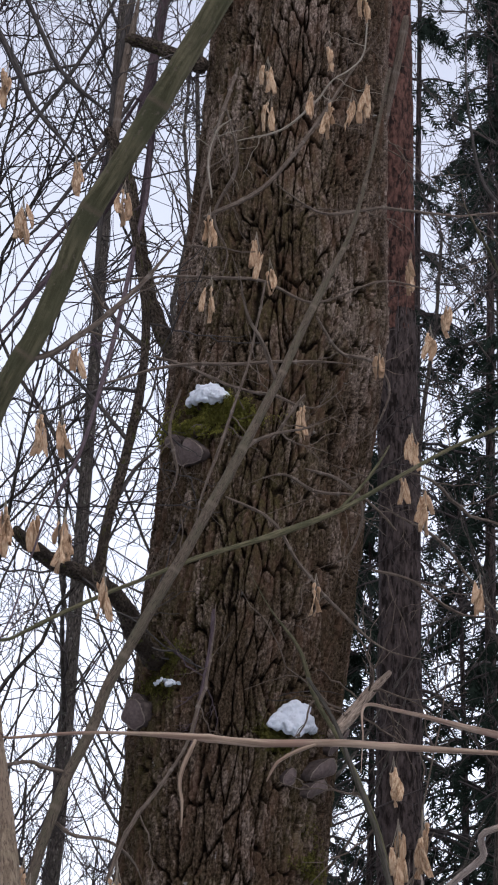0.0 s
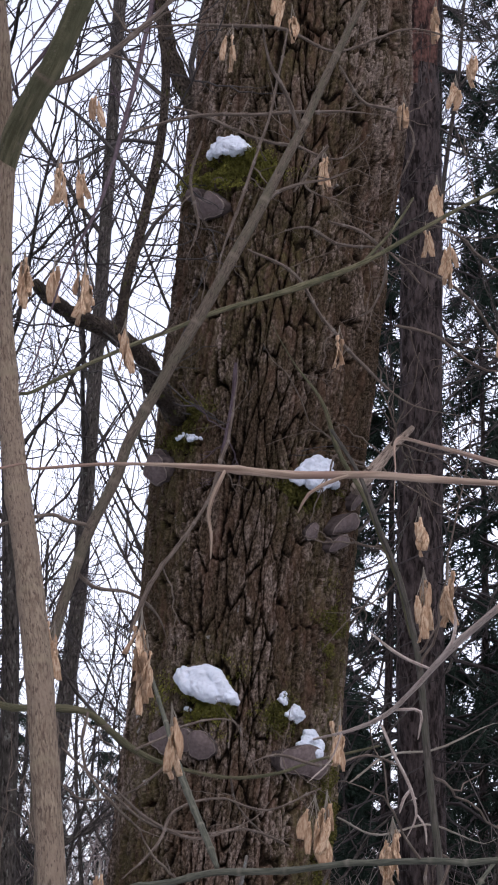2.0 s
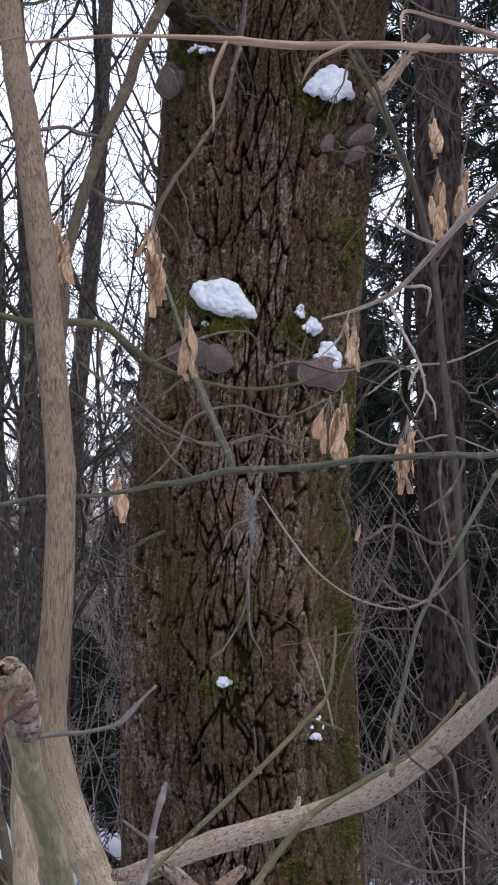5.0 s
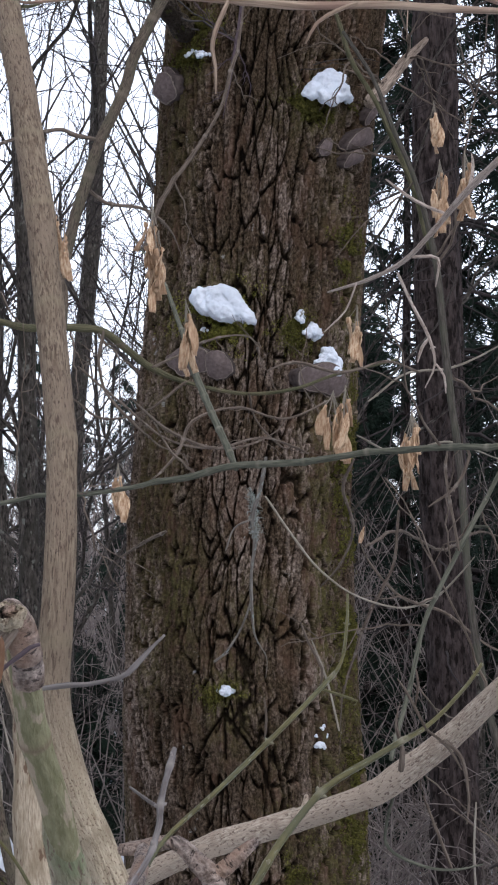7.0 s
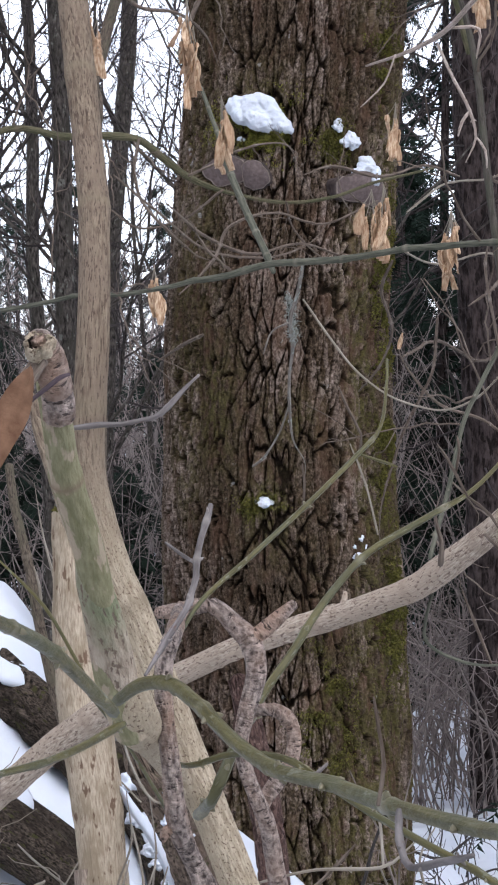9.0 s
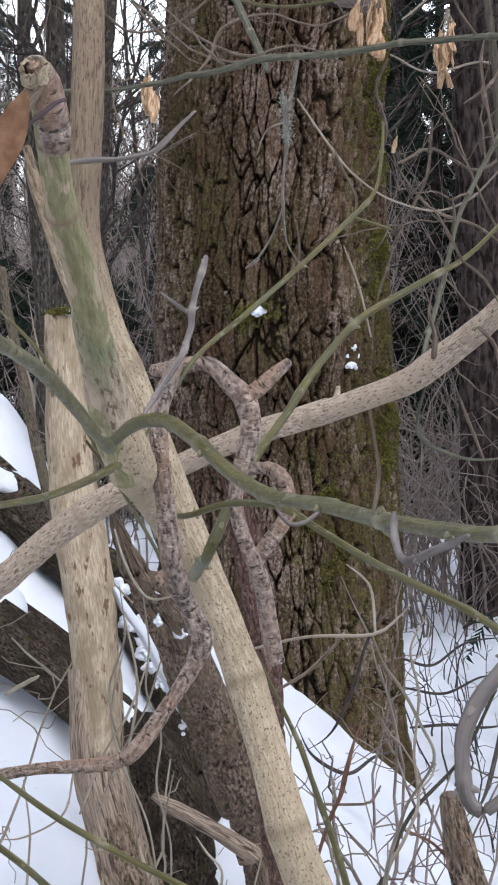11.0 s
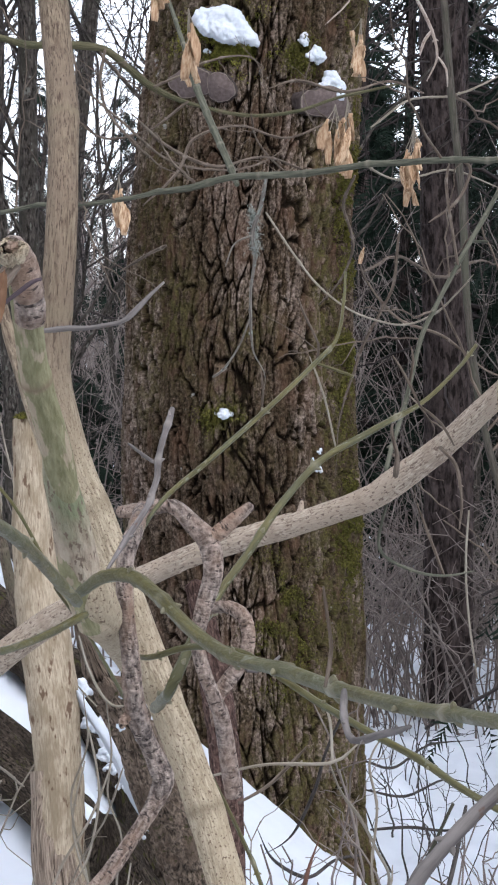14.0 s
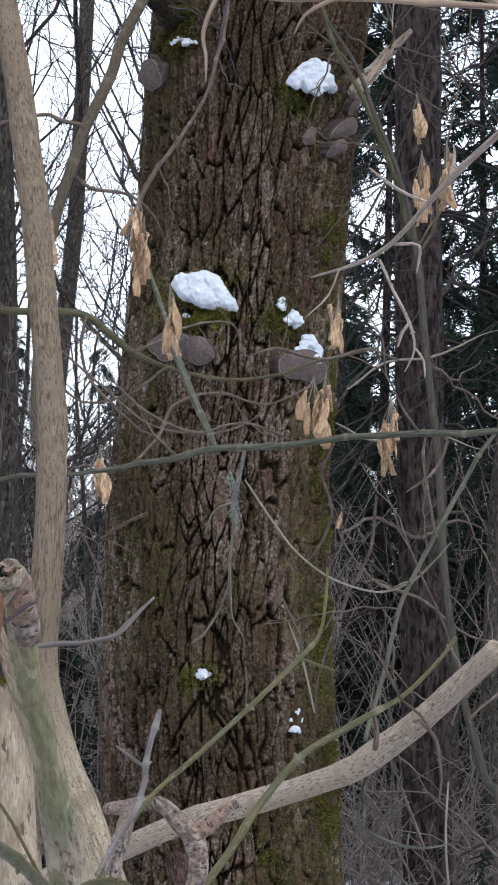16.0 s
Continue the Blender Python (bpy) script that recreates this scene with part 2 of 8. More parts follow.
def trunk_mat():
    """Furrowed old bark: grey scales of many tones on brown, clefts with shade painted over dark inner bark, moss and
    pale lichen where the masks lie.
    """
    m, n, l, b = mat("furrowed_bark", 0.95, 0.04)

    def times(p, q):
        x = n.new("ShaderNodeMath")
        x.operation = "MULTIPLY"
        l.new(p, x.inputs[0])
        l.new(q, x.inputs[1])
        return x.outputs[0]

    def grey(*stops):
        return [(p, (c, c, c)) for p, c in stops]

    g = bark_tex(n, l, 190, (1, 1, 0.6), 9, 0.72)
    w = bark_tex(n, l, 6, (1, 1, 0.55), 4, 0.55)
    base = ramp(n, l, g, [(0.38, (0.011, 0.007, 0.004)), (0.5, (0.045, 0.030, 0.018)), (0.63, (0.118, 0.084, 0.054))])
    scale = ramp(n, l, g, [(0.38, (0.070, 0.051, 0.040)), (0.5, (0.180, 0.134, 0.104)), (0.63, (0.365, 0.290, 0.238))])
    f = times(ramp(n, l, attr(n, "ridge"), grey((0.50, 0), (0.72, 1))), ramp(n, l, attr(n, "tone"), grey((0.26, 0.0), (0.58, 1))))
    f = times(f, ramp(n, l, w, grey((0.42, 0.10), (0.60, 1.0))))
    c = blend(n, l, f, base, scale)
    red = bark_tex(n, l, 16, (1, 1, 0.5), 4)
    c = blend(n, l, ramp(n, l, red, grey((0.50, 0), (0.66, 0.55))), c, (0.105, 0.058, 0.036))
    # cleft shade put into the colour over dark inner bark, where ridge is low
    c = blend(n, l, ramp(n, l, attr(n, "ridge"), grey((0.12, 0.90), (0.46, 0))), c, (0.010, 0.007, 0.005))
    mossy = bark_tex(n, l, 60, (1, 1, 0.6), 6, 0.7)
    mc = ramp(n, l, bark_tex(n, l, 260, (1, 1, 0.8), 4), [(0.3, (0.026, 0.023, 0.009)), (0.7, (0.122, 0.104, 0.036))])
    grown = times(ramp(n, l, mossy, grey((0.43, 0.0), (0.55, 0.95))), ramp(n, l, attr(n, "ridge"), grey((0.25, 0.25), (0.55, 1.0))))
    c = blend(n, l, times(attr(n, "moss"), grown), c, mc)
    li = bark_tex(n, l, 22, (1, 1, 0.8), 7, 0.72)
    c = blend(n, l, ramp(n, l, li, grey((0.66, 0), (0.70, 0.7))), c, (0.33, 0.32, 0.30))
    l.new(c, b.inputs["Base Color"])
    relief(n, l, b, g, 1.0, 0.006)
    return m


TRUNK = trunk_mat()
FUNGUS = simple("bracket_fungus", (0.040, 0.030, 0.027), (0.105, 0.082, 0.072), 60, rough=0.8, dist=0.003, big=14)
PORES = simple("fungus_pores", (0.105, 0.078, 0.070), (0.190, 0.147, 0.132), 120, rough=0.9, dist=0.001, big=20)
RIM = simple("fungus_rim", (0.16, 0.125, 0.105), (0.27, 0.22, 0.185), 200, rough=0.85, dist=0.001)
FRESH_MOSS = simple("fresh_moss", (0.050, 0.048, 0.012), (0.270, 0.250, 0.052), 160, rough=0.95, big=25)
MOSS = simple("moss", (0.028, 0.027, 0.008), (0.175, 0.158, 0.038), 160, rough=0.95, big=25)


def seed_mat():
    """Papery dry wings: each key its own tone, darker veins running down it."""
    m, n, l, b = mat("winged_seed", 0.6, 0.1)
    g = noise_tex(n, l, 160, 5, (3, 3, 0.5))
    c = ramp(n, l, g, [(0.38, (0.26, 0.150, 0.080)), (0.64, (0.56, 0.41, 0.265))])
    o = n.new("ShaderNodeObjectInfo")
    c = blend(n, l, ramp(n, l, o.outputs["Random"], [(0.3, (0, 0, 0)), (1.0, (0.75, 0.75, 0.75))]), c, (0.27, 0.165, 0.095))
    l.new(c, b.inputs["Base Color"])
    relief(n, l, b, g, 0.6, 0.001)
    return m


SEED = seed_mat()
NEEDLE = simple("conifer_needles", (0.005, 0.009, 0.006), (0.021, 0.032, 0.021), 30, rough=0.7, big=2)
LICHEN = simple("grey_lichen", (0.19, 0.20, 0.17), (0.36, 0.37, 0.33), 200)


# ---- geometry ----
class Geo:
    """Collects points and faces, then becomes one mesh."""

    def __init__(self):
        self.v, self.f, self.g, self.n = [], [], [], 0

    def add(self, v, faces, grain=None):
        v = np.asarray(v, float).reshape(-1, 3)
        self.v.append(v)
        self.f.extend((np.asarray(q) + self.n) for q in faces)
        self.g.append(v if grain is None else np.asarray(grain, float).reshape(-1, 3))
        self.n += len(v)

    def mesh(self, name, material, smooth=True, extra=None):
        me = bpy.data.meshes.new(name)
        v = np.concatenate(self.v)
        flat = [q.ravel() for q in self.f]
        sizes = np.concatenate([np.full(len(q), q.shape[1]) for q in self.f])
        loops = np.concatenate(flat).astype(np.int32)
        me.vertices.add(len(v))
        me.vertices.foreach_set("co", v.ravel())
        me.loops.add(len(loops))
        me.loops.foreach_set("vertex_index", loops)
        me.polygons.add(len(sizes))
        starts = np.concatenate([[0], np.cumsum(sizes)[:-1]]).astype(np.int32)
        me.polygons.foreach_set("loop_start", starts)
        me.update(calc_edges=True)
        me.validate()
        me.polygons.foreach_set("use_smooth", np.full(len(me.polygons), smooth))
        a = me.attributes.new("grain", "FLOAT_VECTOR", "POINT")
        a.data.foreach_set("vector", np.concatenate(self.g).ravel())
        for key, values in (extra or {}).items():
            me.attributes.new(key, "FLOAT", "POINT").data.foreach_set("value", np.asarray(values, float).ravel())
        me.materials.append(material)
        return me


def part(name, geo, material, parent=None, label="", smooth=True, extra=None):
    ob = new(name, geo if isinstance(geo, bpy.types.Mesh) else geo.mesh(name, material, smooth, extra))
    if parent:
        ob.parent = parent
        ob.matrix_parent_inverse = parent.matrix_world.inverted()
    return tagged(ob, label)


def thing(name, at, label, category, group="", kind=""):
    e = new(name)
    e.location = at
    e.empty_display_size = 0.05
    bpy.context.view_layer.update()
    e.matrix_world = Matrix.Translation(at)
    return tagged(e, label, category, group, kind)


def unit(a):
    return a / np.maximum(np.linalg.norm(a, axis=-1, keepdims=True), 1e-9)


def tubes(P, R, sides, seed=0.0):
    """Tubes along the polylines P (many, points, 3) with radii R: points, quads and stem coordinates."""
    B, N, _ = P.shape
    t = unit(np.gradient(P, axis=1))
    mean = unit(P[:, -1] - P[:, 0])
    ref = np.where(np.abs(mean[:, 2:3]) > 0.8, np.array([[1.0, 0.15, 0]]), np.array([[0.1, 0.2, 1.0]]))
    u = unit(np.cross(t, ref[:, None, :]))
    w = np.cross(t, u)
    th = np.arange(sides) / sides * 2 * np.pi
    ring = u[:, :, None] * np.cos(th)[:, None] + w[:, :, None] * np.sin(th)[:, None]
    V = P[:, :, None] + ring * R[:, :, None, None]
    s = np.concatenate([np.zeros((B, 1)), np.cumsum(np.linalg.norm(np.diff(P, axis=1), axis=-1), axis=1)], 1)
    r0 = np.maximum(R.max(axis=1), 1e-4)[:, None, None]
    shift = (np.arange(B) * 0.37 + seed)[:, None, None]
    G = np.stack([np.broadcast_to(np.cos(th) * r0, (B, N, sides)) + shift, np.broadcast_to(np.sin(th) * r0, (B, N, sides)), np.broadcast_to(s[:, :, None], (B, N, sides)) + shift], -1)
    k = np.arange(sides)
    a = (np.arange(B)[:, None, None] * N + np.arange(N - 1)[None, :, None]) * sides
    q = np.stack([a + k, a + (k + 1) % sides, a + sides + (k + 1) % sides, a + sides + k], -1).reshape(-1, 4)
    return V.reshape(-1, 3), [q], G.reshape(-1, 3)


def spline(pts, step):
    """A smooth curve through control points of any width, in even steps."""
    p = np.asarray(pts, float)
    ext = np.vstack([2 * p[0] - p[1], p, 2 * p[-1] - p[-2]])
    out = []
    for i in range(len(p) - 1):
        a, b, c, d = ext[i : i + 4]
        n = max(2, int(np.linalg.norm((c - b)[:3]) / step))
        x = np.linspace(0, 1, n, endpoint=False)[:, None]
        out.append(0.5 * (2 * b + (c - a) * x + (2 * a - 5 * b + 4 * c - d) * x**2 + (3 * b - a - 3 * c + d) * x**3))
    return np.vstack([*out, p[-1:]])


NODED = {"green": 0.05, "tan": 0.10, "olive": 0.34, "greytan": 0.16, "greentan": 0.07, "greenbark": 0.07, "straw": 0.18, "paletan": 0.06, "grey": 0.028, "greyolive": 0.06, "tanpink": 0.12, "greybr": 0.05, "strawgrey": 0.06}
BUDDED = {"green", "greybr", "strawgrey", "grey", "paletan", "greyolive", "lichen", "olive"}
rng = np.random.default_rng(7)


def limb(name, kind, parent, *pts, rough=0.0, label="", node=None, twigs=None):
    """One stem, branch or twig through (x, y, z, radius) points, with swollen nodes, small kinks and rounded ends."""
    p = np.asarray(pts, float)
    rmax = p[:, 3].max()
    step = max(0.006, min(0.03, rmax * 0.8)) if not rough else max(0.003, min(0.012, rmax * 0.25))
    c = spline(p, step)
    n = len(c)
    s = np.concatenate([[0], np.cumsum(np.linalg.norm(np.diff(c[:, :3], axis=0), axis=1))])
    r = np.maximum(c[:, 3], 0.0006)
    gap = node or NODED.get(kind, 0)
    mark = np.zeros(n)
    if gap:
        at = np.cumsum(rng.uniform(0.7, 1.35, int(s[-1] / gap) + 2)) * gap
        for x in at:
            r = r * (1 + (0.05 + 0.20 * min(1.0, 0.0045 / rmax) ** 2) * np.exp(-(((s - x) / (rmax * 0.45 + 0.0015)) ** 2)))
            mark = np.maximum(mark, np.exp(-(((s - x) / (rmax * 0.20 + 0.0009)) ** 2)))
            c[:, :3] += rng.normal(0, 0.16 if rmax > 0.005 else 0.5, 3) * min(rmax, 0.006) * np.exp(-np.abs(s - x) / (gap * 0.6))[:, None]
    w = np.zeros((n, 3))
    for f, a in ((9.0, 0.35), (28.0, 0.14)):
        ph = rng.uniform(0, 6.28, 3)
        w += a * np.sin(s[:, None] * f + ph)
    c[:, :3] += w * min(rmax, 0.012) * (0.10 + 0.8 * rough)
    if name == "twig":
        tip = 1 - s / s[-1] if p[-1, 3] <= p[0, 3] else s / s[-1]
        end = 0.6 if rmax < 0.003 else 0.22
        r = r * (end + (1 - end) * smooth01(0.0, 0.55 - 0.6 * end, tip)) * (0.75 + 0.25 * smooth01(0.0, 0.06, 1 - tip))
    if rough:
        r = r * (1 + rough * np.interp(s, np.linspace(0, s[-1], max(4, int(s[-1] / 0.02))), rng.normal(0, 0.10, max(4, int(s[-1] / 0.02)))))
    sides = 36 if rough else 14 if rmax > 0.007 else 8 if rmax > 0.003 else 6
    ends = np.array([c[0, :3] - unit(c[1, :3] - c[0, :3]) * r[0] * 0.4, c[-1, :3] + unit(c[-1, :3] - c[-2, :3]) * r[-1] * 0.4])
    line = np.vstack([ends[:1], c[:, :3], ends[1:]])
    rad = np.concatenate([[r[0] * 0.35], r, [r[-1] * 0.35]])
    v, q, g = tubes(line[None], rad[None], sides, seed=float(rng.uniform(0, 9)))
    if rough:
        mid = np.repeat(line, sides, axis=0)
        f = 0.35 / rmax
        lump = fbm(g[:, 0] * f * 3.0, g[:, 1] * f * 3.0, g[:, 2] * f * 0.7, 5) - 0.5
        cut = smooth01(0.0, 0.07, np.abs(fbm(g[:, 0] * f * 6 + 7, g[:, 1] * f * 6, g[:, 2] * f * 1.2, 3) - 0.5)) - 0.8
        v = mid + (v - mid) * (1 + rough * (0.45 * lump + 0.16 * cut))[:, None]
    geo = Geo()
    geo.add(v, q, g)
    m = (n + 2) * sides
    geo.add(np.vstack([line[0] - unit(line[1] - line[0]) * rad[0] * 0.2, line[-1] + unit(line[-1] - line[-2]) * rad[-1] * 0.2]), [])
    k = np.arange(sides)
    geo.f.append(np.stack([np.full(sides, m), (k + 1) % sides, k], 1))
    geo.f.append(np.stack([np.full(sides, m + 1), m - sides + k, m - sides + (k + 1) % sides], 1))
    rings = np.concatenate([np.repeat(np.concatenate([[0], mark, [0]]), sides), [0, 0]])
    if gap and kind in BUDDED and rmax < 0.0042:
        # a pair of small buds at every node, each pair turned a quarter from the last
        turn = unit(np.cross(c[-1, :3] - c[0, :3], np.array([0.3, 1.0, 0.2])))
        for k2, x in enumerate(at[at < s[-1]]):
            i = min(int(np.searchsorted(s, x)), n - 2)
            d = unit(c[i + 1, :3] - c[i, :3])
            w2 = unit(np.cross(d, turn))
            for sign in (-1, 1):
                o = w2 * sign if k2 % 2 else np.cross(d, w2) * sign
                y = np.linspace(0, 1, 4)[:, None]
                p2 = c[i, :3] + o * r[i] * 0.7 + (o * 0.8 + d * 0.6) * y * (r[i] * 0.75 + 0.0009)
                v2, q2, g2 = tubes(p2[None], (r[i] * np.array([0.5, 0.48, 0.36, 0.1]))[None], 6, seed=x)
                geo.add(v2, q2, g2)
                rings = np.concatenate([rings, np.full(len(v2), 0.7)])
    ob = part(name, geo, M[kind], parent, label, extra={"node": rings})
    if twigs:
        side_twigs(parent, kind, c[:, :3], r, *twigs)
    return ob


TWIG_OF = {"olive": "greybr", "mossybr": "dark", "green": "greybr", "purple": "purple", "dark": "dark", "barkolive": "greybr", "greyolive": "greybr", "lichen": "lichen", "strawgrey": "strawgrey"}


def side_twigs(parent, kind, line, rad, count, length):
    """Thin forked twigs leaving a branch at random places."""
    for a in rng.uniform(0.08, 0.97, count):
        i = int(a * (len(line) - 2))
        d = unit(line[i + 1] - line[i])
        side = unit(np.cross(d, rng.normal(0, 1, 3)))
        side = unit(side * np.array([1.0, 0.45, 1.0]))
        way = unit(d * rng.uniform(0.2, 0.8) * rng.choice([-1, 1, 1]) + side)
        L = length * rng.uniform(0.4, 1.2)
        x = np.linspace(0, 1, 12)[:, None]
        p = line[i] + way * x * L + np.array([0, 0, 1]) * rng.uniform(-0.12, 0.3) * L * x**2 + np.cumsum(rng.normal(0, 0.018 * L, (12, 3)), axis=0) * (x > 0)
        r0 = max(0.0011, min(0.0028, rad[i] * 0.45))
        g = Geo()
        g.add(*tubes(p[None], (r0 * (1 - 0.6 * x[:, 0]))[None], 6, seed=a))
        for b in rng.uniform(0.25, 0.9, rng.integers(1, 4)):
            k = int(b * 10)
            w2 = unit(unit(p[k + 1] - p[k]) + unit(np.cross(way, rng.normal(0, 1, 3))) * 0.9)
            y = np.linspace(0, 1, 7)[:, None]
            q = p[k] + w2 * y * L * rng.uniform(0.2, 0.5) + np.cumsum(rng.normal(0, 0.012 * L, (7, 3)), axis=0) * (y > 0)
            g.add(*tubes(q[None], (r0 * 0.6 * (1 - 0.55 * y[:, 0]))[None], 5, seed=b))
        part("twig", g, M[TWIG_OF.get(kind, "greybr")], parent)


def loose_bark(kind, parent, *pts, cover=0.5, out=0.12, seed=1, name="loose_bark", label=""):
    """A sheath of old bark round a stem: proud where it still clings, sunk into the wood where it has fallen off."""
    c = spline(np.asarray(pts, float), max(0.003, pts[0][3] * 0.12))
    sides = 48
    v, q, g = tubes(c[None, :, :3], c[None, :, 3], sides, seed=seed)
    mid = np.repeat(c[:, :3], sides, axis=0)
    f = 0.35 / c[:, 3].max()
    cling = fbm(g[:, 0] * f * 1.5 + seed, g[:, 1] * f * 1.5, g[:, 2] * f * 0.45, 4)
    edge = smooth01(0.0, 0.06, cling - (0.78 - 0.55 * cover))
    crack = smooth01(0.0, 0.05, np.abs(fbm(g[:, 0] * f * 4, g[:, 1] * f * 4, g[:, 2] * f * 0.9 + seed, 3) - 0.5))
    v = mid + (v - mid) * (0.80 + edge * (0.20 + out * (0.5 + 0.9 * crack)))[:, None]
    geo = Geo()
    geo.add(v, q, g)
    return part(name, geo, M[kind], parent, label)


def smooth01(a, b, x):
    t = np.clip((np.asarray(x, float) - a) / (b - a), 0, 1)
    return t * t * (3 - 2 * t)


LATTICE = np.random.default_rng(11).random((64, 64, 64))


def vnoise(x, y, z=0.0):
    """Smooth value noise, 0 to 1, on arrays."""
    x, y, z = np.broadcast_arrays(np.asarray(x, float), y, z)
    i, j, k = (np.floor(a).astype(int) for a in (x, y, z))
    fx, fy, fz = (a - b for a, b in ((x, i), (y, j), (z, k)))
    fx, fy, fz = (a * a * (3 - 2 * a) for a in (fx, fy, fz))
    out = 0
    for a in (0, 1):
        for b in (0, 1):
            for c in (0, 1):
                out = out + LATTICE[(i + a) % 64, (j + b) % 64, (k + c) % 64] * (fx if a else 1 - fx) * (fy if b else 1 - fy) * (fz if c else 1 - fz)
    return out


def fbm(x, y, z=0.0, octaves=4):
    return sum(vnoise(np.asarray(x) * 2**o + 17 * o, np.asarray(y) * 2**o, np.asarray(z) * 2**o) * 0.5 ** (o + 1) for o in range(octaves)) / (1 - 0.5**octaves)


# ---- ground ----
def ground_z(x, y):
    x, y = np.asarray(x, float), np.asarray(y, float)
    z = -0.42 + 0.10 * (fbm(x * 0.5 + 9, y * 0.5 + 4) - 0.5) + 0.09 * (fbm(x * 3, y * 3) - 0.5) + 0.055 * (fbm(x * 8, y * 8 + 2) - 0.5) + 0.018 * (fbm(x * 26, y * 26 + 5, 0.0, 3) - 0.5)
    bank = np.clip(0.36 - 0.85 * (x - 0.28), 0.0, 0.85)
    z = z + bank * np.exp(-(((y + 0.2) / 1.5) ** 2))
    z = z + 0.22 * np.exp(-(((x - 0.5) / 0.16) ** 2) - ((y - 2.3) / 0.35) ** 2)
    z = z + 0.40 * smooth01(-0.35, -0.62, x) * np.exp(-((y / 0.5) ** 2))
    z = z - 0.13 * np.exp(-(((x + 0.20) / 0.13) ** 2) - ((y + 0.90) / 0.45) ** 2)
    far = np.hypot(x, y)
    return z - 0.02 * smooth01(5, 12, far) + 1.2 * smooth01(30, 160, far) * (fbm(x * 0.02, y * 0.02 + 3) - 0.3)


def ground():
    a = np.concatenate([-np.geomspace(600, 3.2, 26), np.arange(-3.0, -1.2, 0.05), np.arange(-1.2, 1.6, 0.022), np.arange(1.6, 3.01, 0.05), np.geomspace(3.2, 600, 26)])
    b = np.concatenate([-np.geomspace(600, 7.2, 22), np.arange(-7.0, -3.4, 0.06), np.arange(-3.4, 3.4, 0.03), np.arange(3.4, 6.01, 0.06), np.geomspace(6.2, 900, 40)])
    X, Y = np.meshgrid(a, b, indexing="ij")
    n, m = X.shape
    i = np.arange(n - 1)[:, None] * m + np.arange(m - 1)[None]
    g = Geo()
    g.add(np.stack([X, Y, ground_z(X, Y)], -1), [np.stack([i, i + m, i + m + 1, i + 1], -1).reshape(-1, 4)])
    return tagged(part("ground", g, SNOW), "uneven snow cover over the woodland floor", "snow", kind="structure")


ground()


# ---- the old tree ----
Z_AXIS = [-0.5, 0.0, 0.5, 1.0, 1.4, 2.0, 2.5, 3.0, 3.5, 4.2, 5.5, 8.0, 11.0]
X_AXIS = [0.075, 0.062, 0.052, 0.036, 0.036, 0.080, 0.108, 0.155, 0.208, 0.236, 0.30, 0.42, 0.5]
R_AXIS = [0.36, 0.297, 0.292, 0.282, 0.266, 0.258, 0.261, 0.264, 0.285, 0.240, 0.215, 0.16, 0.07]
TRUNK_Y = 0.265


def axis_x(z):
    return np.interp(z, Z_AXIS, X_AXIS)


def axis_r(z):
    return np.interp(z, Z_AXIS, R_AXIS)


def cells(u, v, wu, wv, seed):
    """Jittered cells: how far from the border, the cell's own number, and the height below its centre."""
    lat = np.random.default_rng(seed)
    jx, jy, own = lat.random((97, 97)), lat.random((97, 97)), lat.random((97, 97))
    a, b = u / wu, v / wv
    i, j = np.floor(a).astype(int), np.floor(b).astype(int)
    d1 = np.full(a.shape, 9.0)
    d2 = np.full(a.shape, 9.0)
    who = np.zeros(a.shape)
    rise = np.zeros(a.shape)
    for di in (-1, 0, 1):
        for dj in (-1, 0, 1):
            p, q = (i + di) % 97, (j + dj) % 97
            dv = j + dj + jy[p, q] - b
            d = np.hypot(i + di + jx[p, q] - a, dv)
            near = d < d1
            rise = np.where(near, dv, rise)
            d2 = np.where(near, d1, np.minimum(d2, d))
            who = np.where(near, own[p, q], who)
            d1 = np.minimum(d1, d)
    return d2 - d1, who, rise


